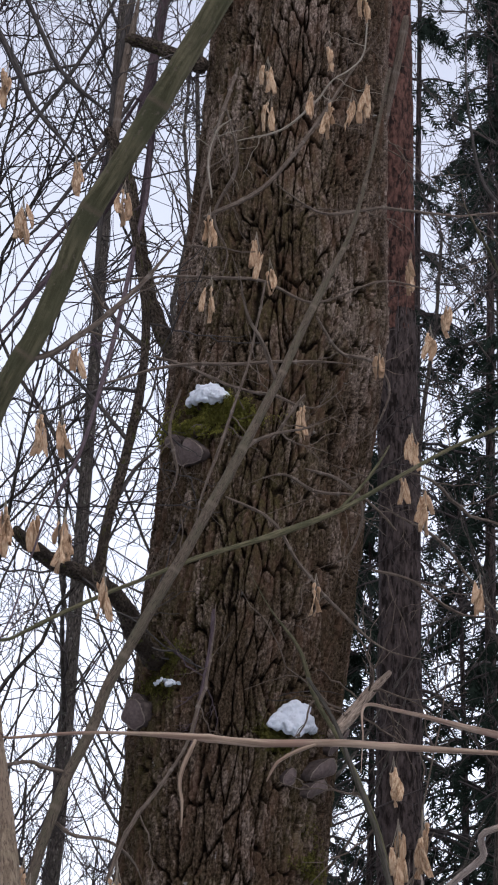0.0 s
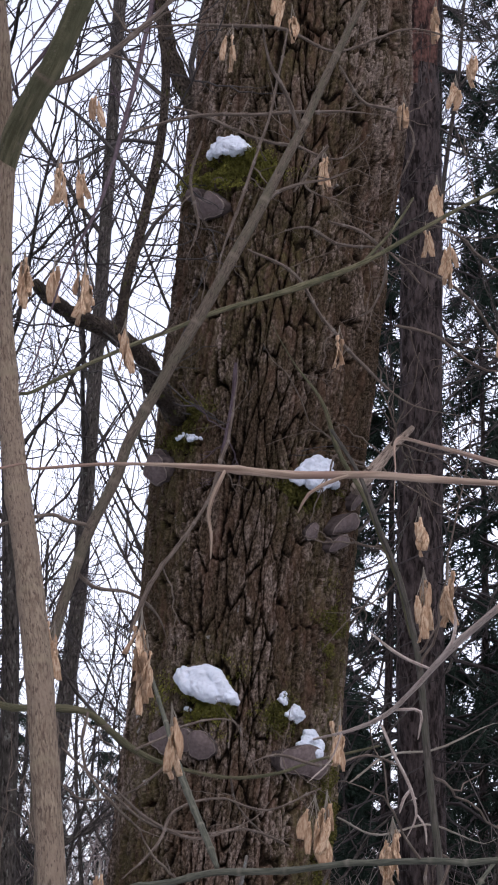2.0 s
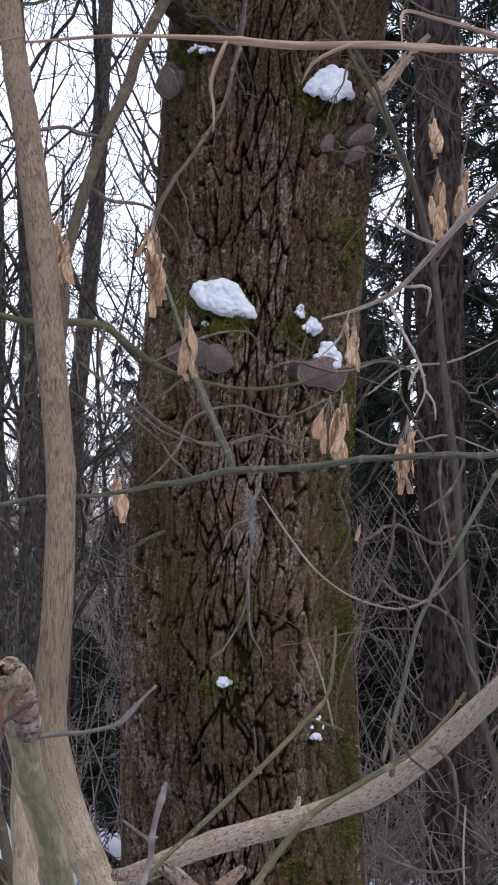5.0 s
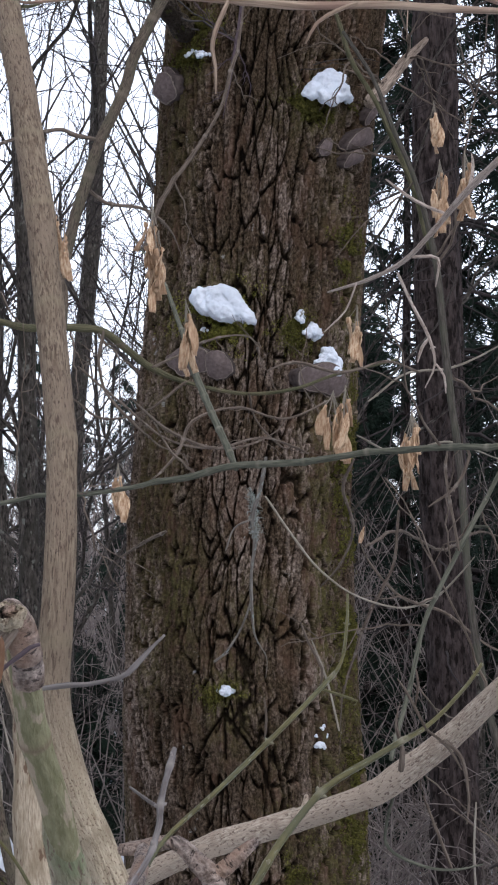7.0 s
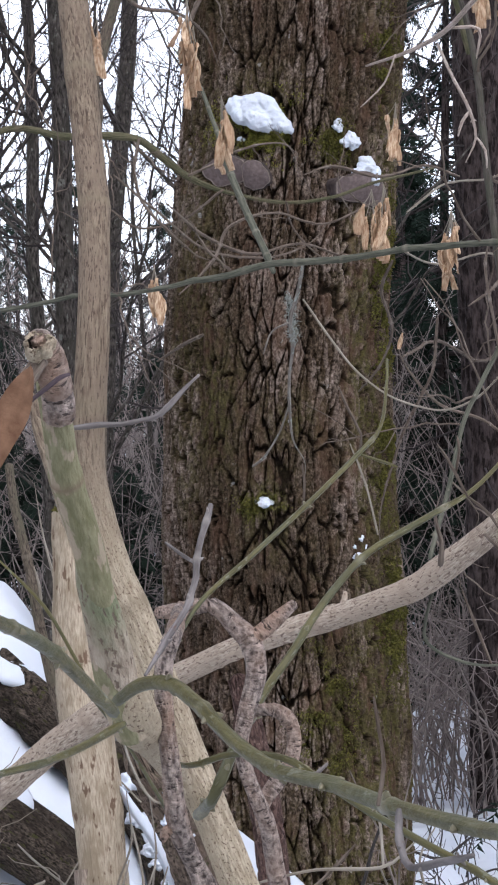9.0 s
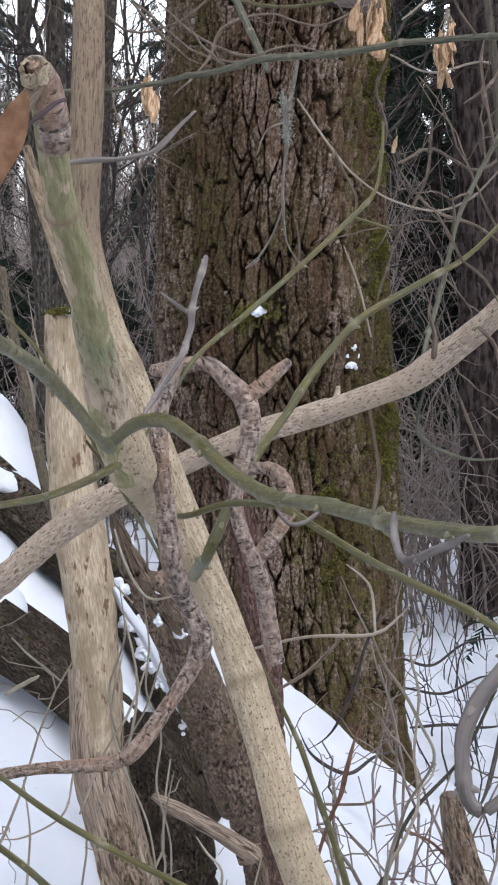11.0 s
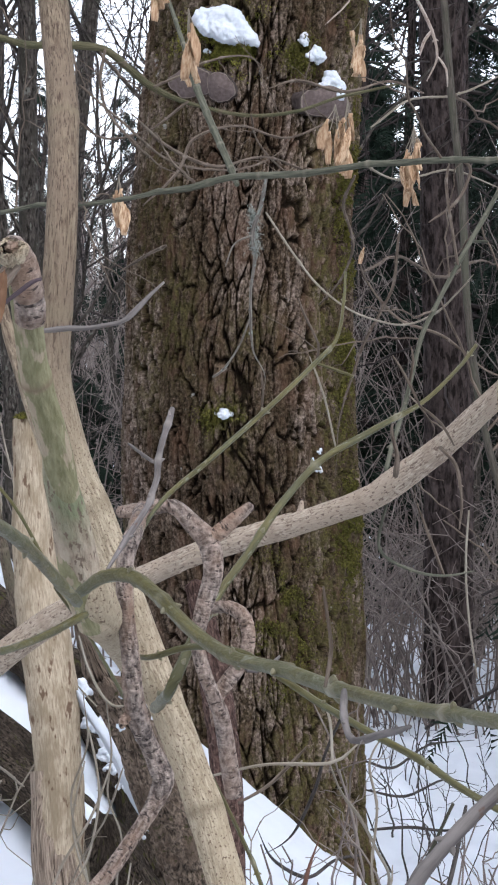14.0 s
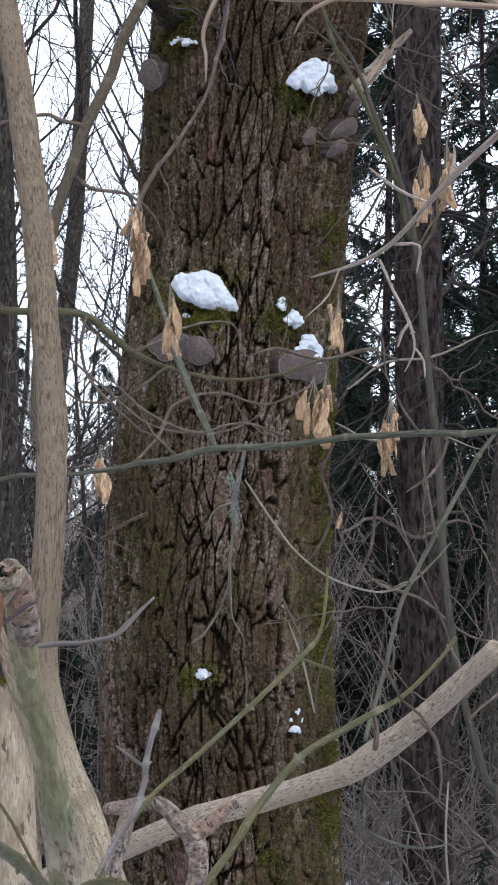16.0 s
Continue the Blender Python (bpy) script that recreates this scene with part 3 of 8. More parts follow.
def trunk_surface(th, z, even=False):
    """Point, ridge height and moss of the trunk at an angle (0 faces the path, along -y) and a height."""
    r = axis_r(z)
    u = th * 0.28
    wu = u + 0.022 * (fbm(u * 9, z * 6) - 0.5) + 0.07 * (fbm(u * 2.5 + 3, z * 1.3) - 0.5)
    wz = z + 0.05 * (fbm(u * 16 + 5, z * 5) - 0.5)
    fine = fbm(u * 48, z * 32 + 3, 2.0)
    grit = fbm(u * 130 + 4, z * 100, 5.0, 3)
    # long narrow plates parted by deep forking clefts; each is broken into lifted scales, and those into flakes
    n1 = np.abs(fbm(wu * 19 + 3, wz * 2.9 + 7, 1.5, 3) - 0.5) + 0.020 * (grit - 0.5)
    d1, w1, _ = cells(wu + 5 + 0.004 * fine, wz + 5 + 0.016 * fine, 0.033, 0.15, 3)
    cleft = np.minimum(smooth01(0.002, 0.020, n1), 0.10 + 0.90 * smooth01(0.01, 0.11, d1 + 0.14 * (grit - 0.5)))
    d2, w2, up2 = cells(wu + 5.3 + 0.005 * fine + 0.0015 * grit, wz + 5.1 + 0.014 * fine + 0.005 * grit, 0.016, 0.048, 8)
    scale = smooth01(0.0, 0.09, d2 + 0.10 * (grit - 0.5))
    d3, w3, _ = cells(wu + 4.1 + 0.0025 * grit, z + 5.7 + 0.004 * fine + 0.003 * grit, 0.0060, 0.0130, 21)
    flake = smooth01(0.0, 0.14, d3)
    # the collar of a lost branch: an arched crack over two pale plates
    drop, across = 0.936 - z, u + 0.04 + 0.006 * (fine - 0.5)
    arch = np.where((drop > -0.01) & (drop < 0.14), np.abs(np.abs(across) - 0.46 * np.maximum(drop, 0) ** 0.85 - 0.004), 1.0)
    inside = ((drop > 0.012) & (drop < 0.13) & (np.abs(across) < 0.44 * np.maximum(drop, 0))) * 1.0
    split = np.where((drop > -0.02) & (drop < 0.10), np.abs(across), 1.0)
    cleft = np.maximum(cleft, inside * 0.8) * smooth01(0.001, 0.007, arch) * smooth01(0.0, 0.006, split)
    rid = cleft * (0.50 + 0.18 * w1 + scale * (0.09 + 0.17 * w2 - 0.05 * up2) + flake * (0.02 + 0.06 * w3))
    rid = np.clip(rid * (0.80 + 0.4 * fbm(u * 5 + 2, z * 3 + 8)), 0, 1)
    rid = 0 * rid + 0.72 if even else rid
    tone = np.clip((0.40 * w2 + 0.25 * w1 + 0.35 * w3) * (0.55 + 0.45 * flake * scale) * (1 - 0.30 * smooth01(1.75, 2.05, z) * smooth01(3.45, 2.95, z)) + 0.16 * inside, 0, 1)
    lump = (fbm(th * 1.2 + 4, z * 1.1, 2.0) - 0.5) * 0.035
    flare = 0.03 * np.exp(-(z + 0.3) / 0.25) * (np.cos(5 * th + 0.6) * 0.5 + 0.5)
    bole = 0.022 * np.exp(-(((u + 0.02) / 0.07) ** 2) - ((z - 0.87) / 0.09) ** 2)
    rr = r + (rid - 0.66) * 0.028 + lump + flare + bole + (grit - 0.5) * 0.003
    x, y = axis_x(z) + rr * np.sin(th), TRUNK_Y - rr * np.cos(th)
    moss = smooth01(0.52, 0.75, fbm(u * 4 + 8, z * 1.7 + 2, 0.0)) * (0.30 + 0.25 * smooth01(3.0, 2.0, z))
    moss = np.maximum(moss, smooth01(0.08, 0.25, u) * smooth01(3.0, 1.2, z) * smooth01(0.42, 0.60, fbm(u * 9, z * 4.5 + 6)))
    moss = np.maximum(moss, 0.75 * smooth01(0.5, 0.1, z) * smooth01(0.3, 0.6, fbm(u * 6, z * 3 + 1)))
    moss = np.maximum(moss, 0.9 * smooth01(-0.02, 0.12, u) * smooth01(1.1, 0.5, z) * smooth01(0.3, 0.55, fbm(u * 8 + 3, z * 3 + 4)))
    for uc, zc, su, sz, amt in ((-0.03, 0.98, 0.07, 0.12, 0.9), (-0.17, 1.22, 0.08, 0.16, 0.9), (0.03, 1.18, 0.08, 0.09, 0.6), (0.03, 2.95, 0.06, 0.14, 0.7), (-0.05, 3.45, 0.10, 0.08, 0.6), (-0.19, 3.60, 0.08, 0.20, 0.5), (-0.10, 1.90, 0.09, 0.11, 0.8), (0.13, 1.88, 0.06, 0.10, 0.3), (0.13, 2.38, 0.09, 0.10, 0.9), (-0.24, 2.46, 0.08, 0.06, 0.8), (-0.16, 3.18, 0.12, 0.10, 1.0), (-0.05, 2.85, 0.12, 0.2, 0.5)):
        moss = np.maximum(moss, amt * np.exp(-(((u - uc) / su) ** 2) - ((z - zc) / sz) ** 2))
    return np.stack([x, y, z], -1), rid, np.clip(moss, 0, 1), tone


def on_trunk(x, z, out=0.0):
    """The place on the side of the trunk that faces the path, at x and z, and the way out of it."""
    c, r = float(axis_x(z)), float(axis_r(z))
    th = math.asin(max(-0.97, min(0.97, (x - c) / r)))
    p, _, _, _ = trunk_surface(np.array([th]), np.array([z]), even=True)
    way = np.array([math.sin(th), -math.cos(th), 0.0])
    return p[0] + way * out, way, th


old_tree = thing("old_tree", (0.07, TRUNK_Y, -0.25), "thick old tree with furrowed grey-brown bark and patches of moss", "tree")


def old_trunk():
    zs = np.concatenate([np.arange(-0.45, 4.6, 0.0036), np.geomspace(4.6, 11.0, 60)])
    ths = np.concatenate([np.linspace(-1.72, 1.72, 480), np.linspace(1.72, 2 * np.pi - 1.72, 40)[1:-1]])
    Z, T = np.meshgrid(zs, ths, indexing="ij")
    V, rid, moss, tone = trunk_surface(T, Z)
    n, m = Z.shape
    i = np.arange(n - 1)[:, None] * m
    k = np.arange(m)[None]
    q = np.stack([i + k, i + (k + 1) % m, i + m + (k + 1) % m, i + m + k], -1).reshape(-1, 4)
    g = Geo()
    grain = np.stack([np.sin(T) * 0.28, -np.cos(T) * 0.28, Z], -1)
    g.add(V, [q], grain)
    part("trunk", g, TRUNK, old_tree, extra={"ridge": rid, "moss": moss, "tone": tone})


old_trunk()


# ---- bracket fungi, snow caps and moss on the old trunk ----
def bracket(x, z, width, height, depth, label, tilt=0.0, notch=0.0):
    """A shelf-like bracket: a flat pored face slanting down to the bark, a thin pale rim and a dark cap running back to the trunk."""
    p, way, th = on_trunk(x, z, -0.010)
    e = thing("bracket_fungus", tuple(p), label, "fungus", "bracket fungi on the trunk")
    side = np.array([-way[1], way[0], 0.0])
    r0 = np.random.default_rng(int(abs(x * 1000) + z * 1000))
    A = 64
    a = np.linspace(0, 2 * np.pi, A, endpoint=False)
    ca, sa = np.cos(a), np.sin(a)
    ox = np.sign(ca) * np.abs(ca) ** 0.92 * width / 2
    oz = np.sign(sa) * np.abs(sa) ** 0.9 * height / 2 * np.where(sa > 0, 0.85, 1.05)
    oz = oz - notch * height * np.exp(-(((ca + 0.25) / 0.22) ** 2)) * (sa > 0)
    wob = 1 + 0.08 * np.sin(a * 2 + r0.uniform(0, 6)) + 0.06 * np.sin(a * 3 + r0.uniform(0, 6)) + 0.035 * np.sin(a * 5 + r0.uniform(0, 6)) + 0.02 * np.sin(a * 9 + r0.uniform(0, 6))
    ox, oz = ox * wob, oz * wob

    def row(rho, back=1.0, push=0.0):
        v = np.clip(oz * rho / height + 0.5, 0, 1)
        out = depth * (0.40 + 0.60 * v) * back + push + (0.16 * depth * (1 - rho**2) + 0.002 * np.sin(ox * rho * 130 + 2)) * (rho < 1)
        return p + side * (ox * rho)[:, None] + way * out[:, None] + np.array([0, 0, 1.0]) * (oz * rho + tilt * ox * rho + 0.004 * np.sin(ox * 60 + 1) * rho)[:, None]

    i, j = np.arange(A), (np.arange(A) + 1) % A
    for name, rows, material in (
        ("pore_surface", [row(0.02), row(0.3), row(0.6), row(0.8), row(0.9), row(0.95, 1.0, -0.001)], PORES),
        ("rim", [row(0.94, 1.0, -0.002), row(0.955, 1.0, 0.0015), row(0.985, 1.0, 0.0018), row(1.0, 0.98, 0.0)], RIM),
        ("cap", [row(0.995, 0.99), row(1.02, 0.93), row(1.03, 0.80), row(1.0, 0.65), row(1.02, 0.5), row(0.97, 0.2), row(0.95, 0.0, -0.02)], FUNGUS),
    ):
        V = np.array(rows) + (r0.normal(0, 0.0007, (len(rows), A, 3)) if name == "cap" else 0)
        k = np.arange(len(rows) - 1)[:, None] * A
        g = Geo()
        g.add(V, [np.stack([k + i, k + j, k + A + j, k + A + i], -1).reshape(-1, 4)])
        part(name, g, material, e)
    return e


def heap(r0, n, width, depth, height, grain):
    """Many small overlapping balls under a ragged dome, as they lie in crumbly snow: across, out and up."""
    g = Geo()
    A, B = 12, 8
    a = np.linspace(0, 2 * np.pi, A, endpoint=False)[None]
    b = np.linspace(0.05, np.pi - 0.05, B)[:, None]
    ball = np.stack([np.sin(b) * np.cos(a), np.sin(b) * np.sin(a), np.cos(b) + 0 * a], -1)
    i = (np.arange(B - 1)[:, None] * A + np.arange(A)[None]).reshape(-1)
    j = (np.arange(B - 1)[:, None] * A + (np.arange(A)[None] + 1) % A).reshape(-1)
    faces = [np.stack([i, i + A, j + A, j], -1), np.arange(A)[None, ::-1], (np.arange(A) + (B - 1) * A)[None]]
    crest, foot = r0.uniform(0.55, 1.15, 9), r0.uniform(-0.45, 0.1, 9)
    for k in range(n):
        x = r0.uniform(-1, 1)
        dome = (1 - abs(x) ** 2.4) * np.interp(x, np.linspace(-1, 1, 9), crest)
        low = np.interp(x, np.linspace(-1, 1, 9), foot) * (1 - abs(x))
        r = grain * r0.uniform(0.6, 1.5) * (0.55 + 0.45 * (1 - abs(x)))
        t = r0.random()
        z = (low + (dome - low) * t) * height
        y = depth * (0.75 * math.sqrt(max(0.0, 1 - t * 0.8)) * math.sqrt(max(0.0, 1 - x * x)) * r0.uniform(0.2, 1.0))
        g.add(ball * r + np.array([x * (width / 2 - 0.5 * r), y, z - r * 0.6]), faces)
    return g


CRUMBS = bpy.data.textures.new("snow_crumbs", "CLOUDS")
CRUMBS.noise_scale, CRUMBS.noise_depth = 0.012, 3


def fused(name, g, voxel):
    """The balls grown together into one lump."""
    ob = part(name, g, SNOW)
    m = ob.modifiers.new("grown_together", "REMESH")
    m.mode, m.voxel_size, m.use_smooth_shade = "VOXEL", voxel, True
    m = ob.modifiers.new("thaw", "SMOOTH")
    m.factor, m.iterations = 0.5, 14
    m = ob.modifiers.new("crumbs", "DISPLACE")
    m.texture, m.strength, m.mid_level, m.texture_coords = CRUMBS, 0.010, 0.5, "GLOBAL"
    return ob


def snow_cap(x, z, width, height, depth, label, seed=0, drop=0.0, grain=0.2):
    """A heap of old snow lying on moss or a bracket against the bark."""
    p, way, th = on_trunk(x, z, 0.0)
    side = np.array([-way[1], way[0], 0.0])
    g = heap(np.random.default_rng(seed + 100), 150 if width > 0.1 else 60 if width > 0.04 else 18, width, depth, height, grain * math.sqrt(height * width))
    L = np.concatenate(g.v)
    g.v = [p + side * L[:, :1] + way * L[:, 1:2] + np.array([0, 0, 1.0]) * (L[:, 2] - drop * L[:, 0])[:, None]]
    ob = fused("snow_patch", g, max(0.0012, min(width, 2 * height) * 0.022))
    return tagged(ob, label, "snow", "snow caps on the trunk")


def moss_patch(x, z, width, height, n, seed, label="yellow-green moss clinging to the bark", thick=0.012, material=None):
    """Cushions of moss: thousands of short curled shoots standing out from the bark."""
    r0 = np.random.default_rng(seed)
    n = int(n * 2.4)
    xs, zs = r0.normal(0, 0.42, n) * width / 2 + x, r0.normal(0, 0.42, n) * height / 2 + z
    kept = fbm(xs * 26 + seed, zs * 26, 1.0, 3) + r0.normal(0, 0.04, n) > 0.5
    xs, zs = xs[kept], zs[kept]
    n = len(xs)
    c, r = axis_x(zs), axis_r(zs)
    th = np.arcsin(np.clip((xs - c) / r, -0.97, 0.97))
    P, _, _, _ = trunk_surface(th, zs)
    way = np.stack([np.sin(th), -np.cos(th), 0 * th], -1)
    lift = (fbm(xs * 40, zs * 40, 3.0) * 2.4 - 0.75).clip(0.0) * thick
    P = P + way * lift[:, None]
    d = unit(way + r0.normal(0, 0.75, (n, 3)) + np.array([0, 0, -0.1]))
    L = r0.uniform(0.003, 0.0075, n)
    w = unit(np.cross(d, r0.normal(0, 1, (n, 3)))) * r0.uniform(0.0009, 0.0018, n)[:, None]
    bend = np.array([0, 0, -1.0]) * (L * 0.3)[:, None]
    V = np.stack([P - w, P + w, P + d * L[:, None] * 0.6 + w * 0.7, P + d * L[:, None] * 0.6 - w * 0.7, P + d * L[:, None] + bend], 1)
    i = np.arange(n) * 5
    g = Geo()
    g.add(V, [np.stack([i, i + 1, i + 2, i + 3], -1), np.stack([i + 3, i + 2, i + 4], -1)])
    ob = part("moss", g, material or MOSS, old_tree, label, smooth=False)
    return tagged(ob, kind="stuff")


bracket(-0.014, 3.093, 0.088, 0.067, 0.050, "dark grey-brown bracket fungus with a notched rim", notch=0.22)
bracket(-0.047, 3.129, 0.053, 0.029, 0.050, "small dark bracket fungus under a mossy ledge")
bracket(0.001, 3.146, 0.052, 0.026, 0.034, "small dark bracket fungus under a mossy ledge")
bracket(0.329, 2.368, 0.056, 0.045, 0.045, "small grey-brown bracket fungus below a knot", tilt=0.2)
bracket(0.298, 2.301, 0.085, 0.051, 0.060, "small grey-brown bracket fungus with a pale rim", tilt=0.12)
bracket(0.289, 2.253, 0.072, 0.040, 0.050, "small grey-brown bracket fungus with a pale rim", tilt=0.25)
bracket(0.232, 2.270, 0.039, 0.039, 0.035, "small round grey-brown bracket fungus")
bracket(0.396, 2.403, 0.029, 0.035, 0.040, "small grey bracket fungus at the trunk's edge")
bracket(-0.118, 2.433, 0.084, 0.064, 0.060, "pinkish-brown bracket fungus at the trunk's edge", tilt=0.3)
bracket(-0.121, 2.471, 0.053, 0.027, 0.035, "pinkish-brown bracket fungus at the trunk's edge", tilt=-0.2)
bracket(-0.078, 1.769, 0.122, 0.067, 0.045, "broad grey bracket fungus with a lobed rim", tilt=0.08)
bracket(-0.010, 1.752, 0.067, 0.067, 0.060, "broad grey bracket fungus with a lobed rim")
bracket(0.215, 1.724, 0.157, 0.067, 0.055, "broad flat grey bracket fungus below old snow", tilt=-0.12)
snow_cap(0.022, 3.228, 0.135, 0.044, 0.05, "small heap of snow on a mossy ledge of the trunk", seed=21, grain=0.13)
snow_cap(0.240, 2.400, 0.138, 0.062, 0.055, "rounded heap of snow on a mossy ledge of the trunk", seed=2, grain=0.15)
snow_cap(-0.060, 2.500, 0.092, 0.016, 0.03, "thin streak of snow above a fungus", seed=3, drop=0.12, grain=0.13)
snow_cap(-0.010, 1.893, 0.158, 0.056, 0.045, "lopsided heap of snow over moss and a fungus", seed=4, drop=0.32)
snow_cap(0.177, 1.868, 0.03, 0.028, 0.02, "crumb of snow caught on moss", seed=5)
snow_cap(0.205, 1.832, 0.06, 0.022, 0.03, "crumb of snow caught on moss", seed=6)
snow_cap(0.236, 1.760, 0.080, 0.042, 0.045, "crumbly heap of snow on a flat fungus", seed=7)
snow_cap(0.0, 0.995, 0.045, 0.018, 0.022, "crumb of snow on a small bulge of the bark", seed=8)
snow_cap(0.22, 0.862, 0.034, 0.016, 0.018, "crumb of snow in a bark cleft", seed=9)
snow_cap(0.225, 0.905, 0.02, 0.012, 0.012, "crumb of snow in a bark cleft", seed=10)
snow_cap(0.234, 0.885, 0.014, 0.010, 0.010, "crumb of snow in a bark cleft", seed=11)
snow_cap(0.208, 0.884, 0.012, 0.009, 0.010, "crumb of snow in a bark cleft", seed=12)
snow_cap(-0.052, 1.838, 0.020, 0.010, 0.014, "crumb of snow caught on moss", seed=13)
moss_patch(0.035, 3.180, 0.24, 0.10, 12000, 1, label="bright yellow-green cushion of moss", thick=0.020, material=FRESH_MOSS)
moss_patch(0.215, 2.365, 0.17, 0.08, 6000, 2)
moss_patch(0.0, 1.868, 0.22, 0.15, 10000, 3, label="bright yellow-green cushion of moss", thick=0.016, material=FRESH_MOSS)
moss_patch(0.17, 1.83, 0.10, 0.12, 1200, 4)
moss_patch(-0.08, 2.50, 0.10, 0.07, 2000, 5)
moss_patch(0.285, 1.50, 0.07, 0.50, 5000, 8)
moss_patch(0.285, 1.15, 0.06, 0.40, 3500, 9)
moss_patch(0.300, 0.72, 0.09, 0.35, 4500, 10)
moss_patch(0.285, 2.02, 0.08, 0.25, 3000, 11)
moss_patch(0.14, 0.50, 0.16, 0.40, 4500, 12)
moss_patch(-0.05, 2.56, 0.12, 0.10, 1500, 13)
moss_patch(0.0, 0.985, 0.13, 0.07, 1500, 7, thick=0.005)


# ---- trees behind ----
def grow(r0, tree, base, height, lean, levels, spread, count, curve=0.25, low=0.25, twig=0.0025, via=None):
    """A bare tree: polylines by level, each child leaving its parent at an angle and bending upwards."""
    N = 9
    out = []
    top = np.array(base) + np.array([lean[0], lean[1], height])
    s = np.linspace(0, 1, 14)[:, None]
    p = np.array(base) * (1 - s) + top * s + np.cumsum(r0.normal(0, height * 0.006, (14, 3)), axis=0) * np.array([1, 1, 0.2])
    if via:
        k = np.array([base, *via])
        zz = base[2] + s[:, 0] * height
        p[:, 0], p[:, 1] = np.interp(zz, k[:, 2], k[:, 0]), np.interp(zz, k[:, 2], k[:, 1])
    rad = tree * (1 - 0.85 * s[:, 0]) + 0.003
    out.append((p[None], rad[None]))
    parents = [(p, rad)]
    length = height * spread
    for lev in range(levels):
        P, R = [], []
        for q, qr in parents:
            n = count[lev]
            for a in np.sort(r0.uniform(low if lev == 0 else 0.12, 1.0, n)):
                i = a * (len(q) - 1)
                k = min(int(i), len(q) - 2)
                w = i - k
                o = q[k] * (1 - w) + q[k + 1] * w
                d = unit(q[k + 1] - q[k])
                side = unit(np.cross(d, r0.normal(0, 1, 3)))
                ang = r0.uniform(0.55, 1.15)
                d2 = d * math.cos(ang) + side * math.sin(ang)
                L = length * r0.uniform(0.45, 1.1) * (1 - 0.5 * a if lev == 0 else 1 - 0.35 * a)
                x = np.linspace(0, 1, N)[:, None]
                up = np.array([0, 0, 1.0])
                c = o + d2 * x * L + up * curve * L * x**2 + np.cumsum(r0.normal(0, 0.016 * L, (N, 3)), axis=0) * (x > 0)
                rb = max(twig, min(qr[k] * 0.55, L * 0.0075))
                P.append(c)
                R.append(rb * (1 - 0.75 * x[:, 0]) + twig * 0.35)
        P, R = np.array(P), np.array(R)
        out.append((P, R))
        parents = list(zip(P, R))
        length *= 0.48
    return out


def bare_tree(seed, base, height, radius, label, lean=(0, 0), levels=3, spread=0.32, count=(16, 6, 5), low=0.25, twig=0.0021, kind="bgbark", group="bare trees behind", via=None):
    r0 = np.random.default_rng(seed)
    base = (base[0], base[1], float(ground_z(base[0], base[1])) - 0.05)
    t = thing("bare_tree", base, label, "tree", group)
    lv = grow(r0, radius, base, height, lean, levels, spread, count, low=low, twig=twig, via=via)
    for i, (P, R) in enumerate(lv):
        g = Geo()
        v, q, gr = tubes(P, R, 12 if i == 0 else 5 if i == 1 else 3, seed=seed)
        g.add(v, q, gr)
        if i == 0:
            part("trunk", g, M[kind], t)
        else:
            tagged(part("crown" if i == 1 else "outer_crown", g, M["bgtwig"] if i > 1 else M[kind], t), kind="stuff")
    return t


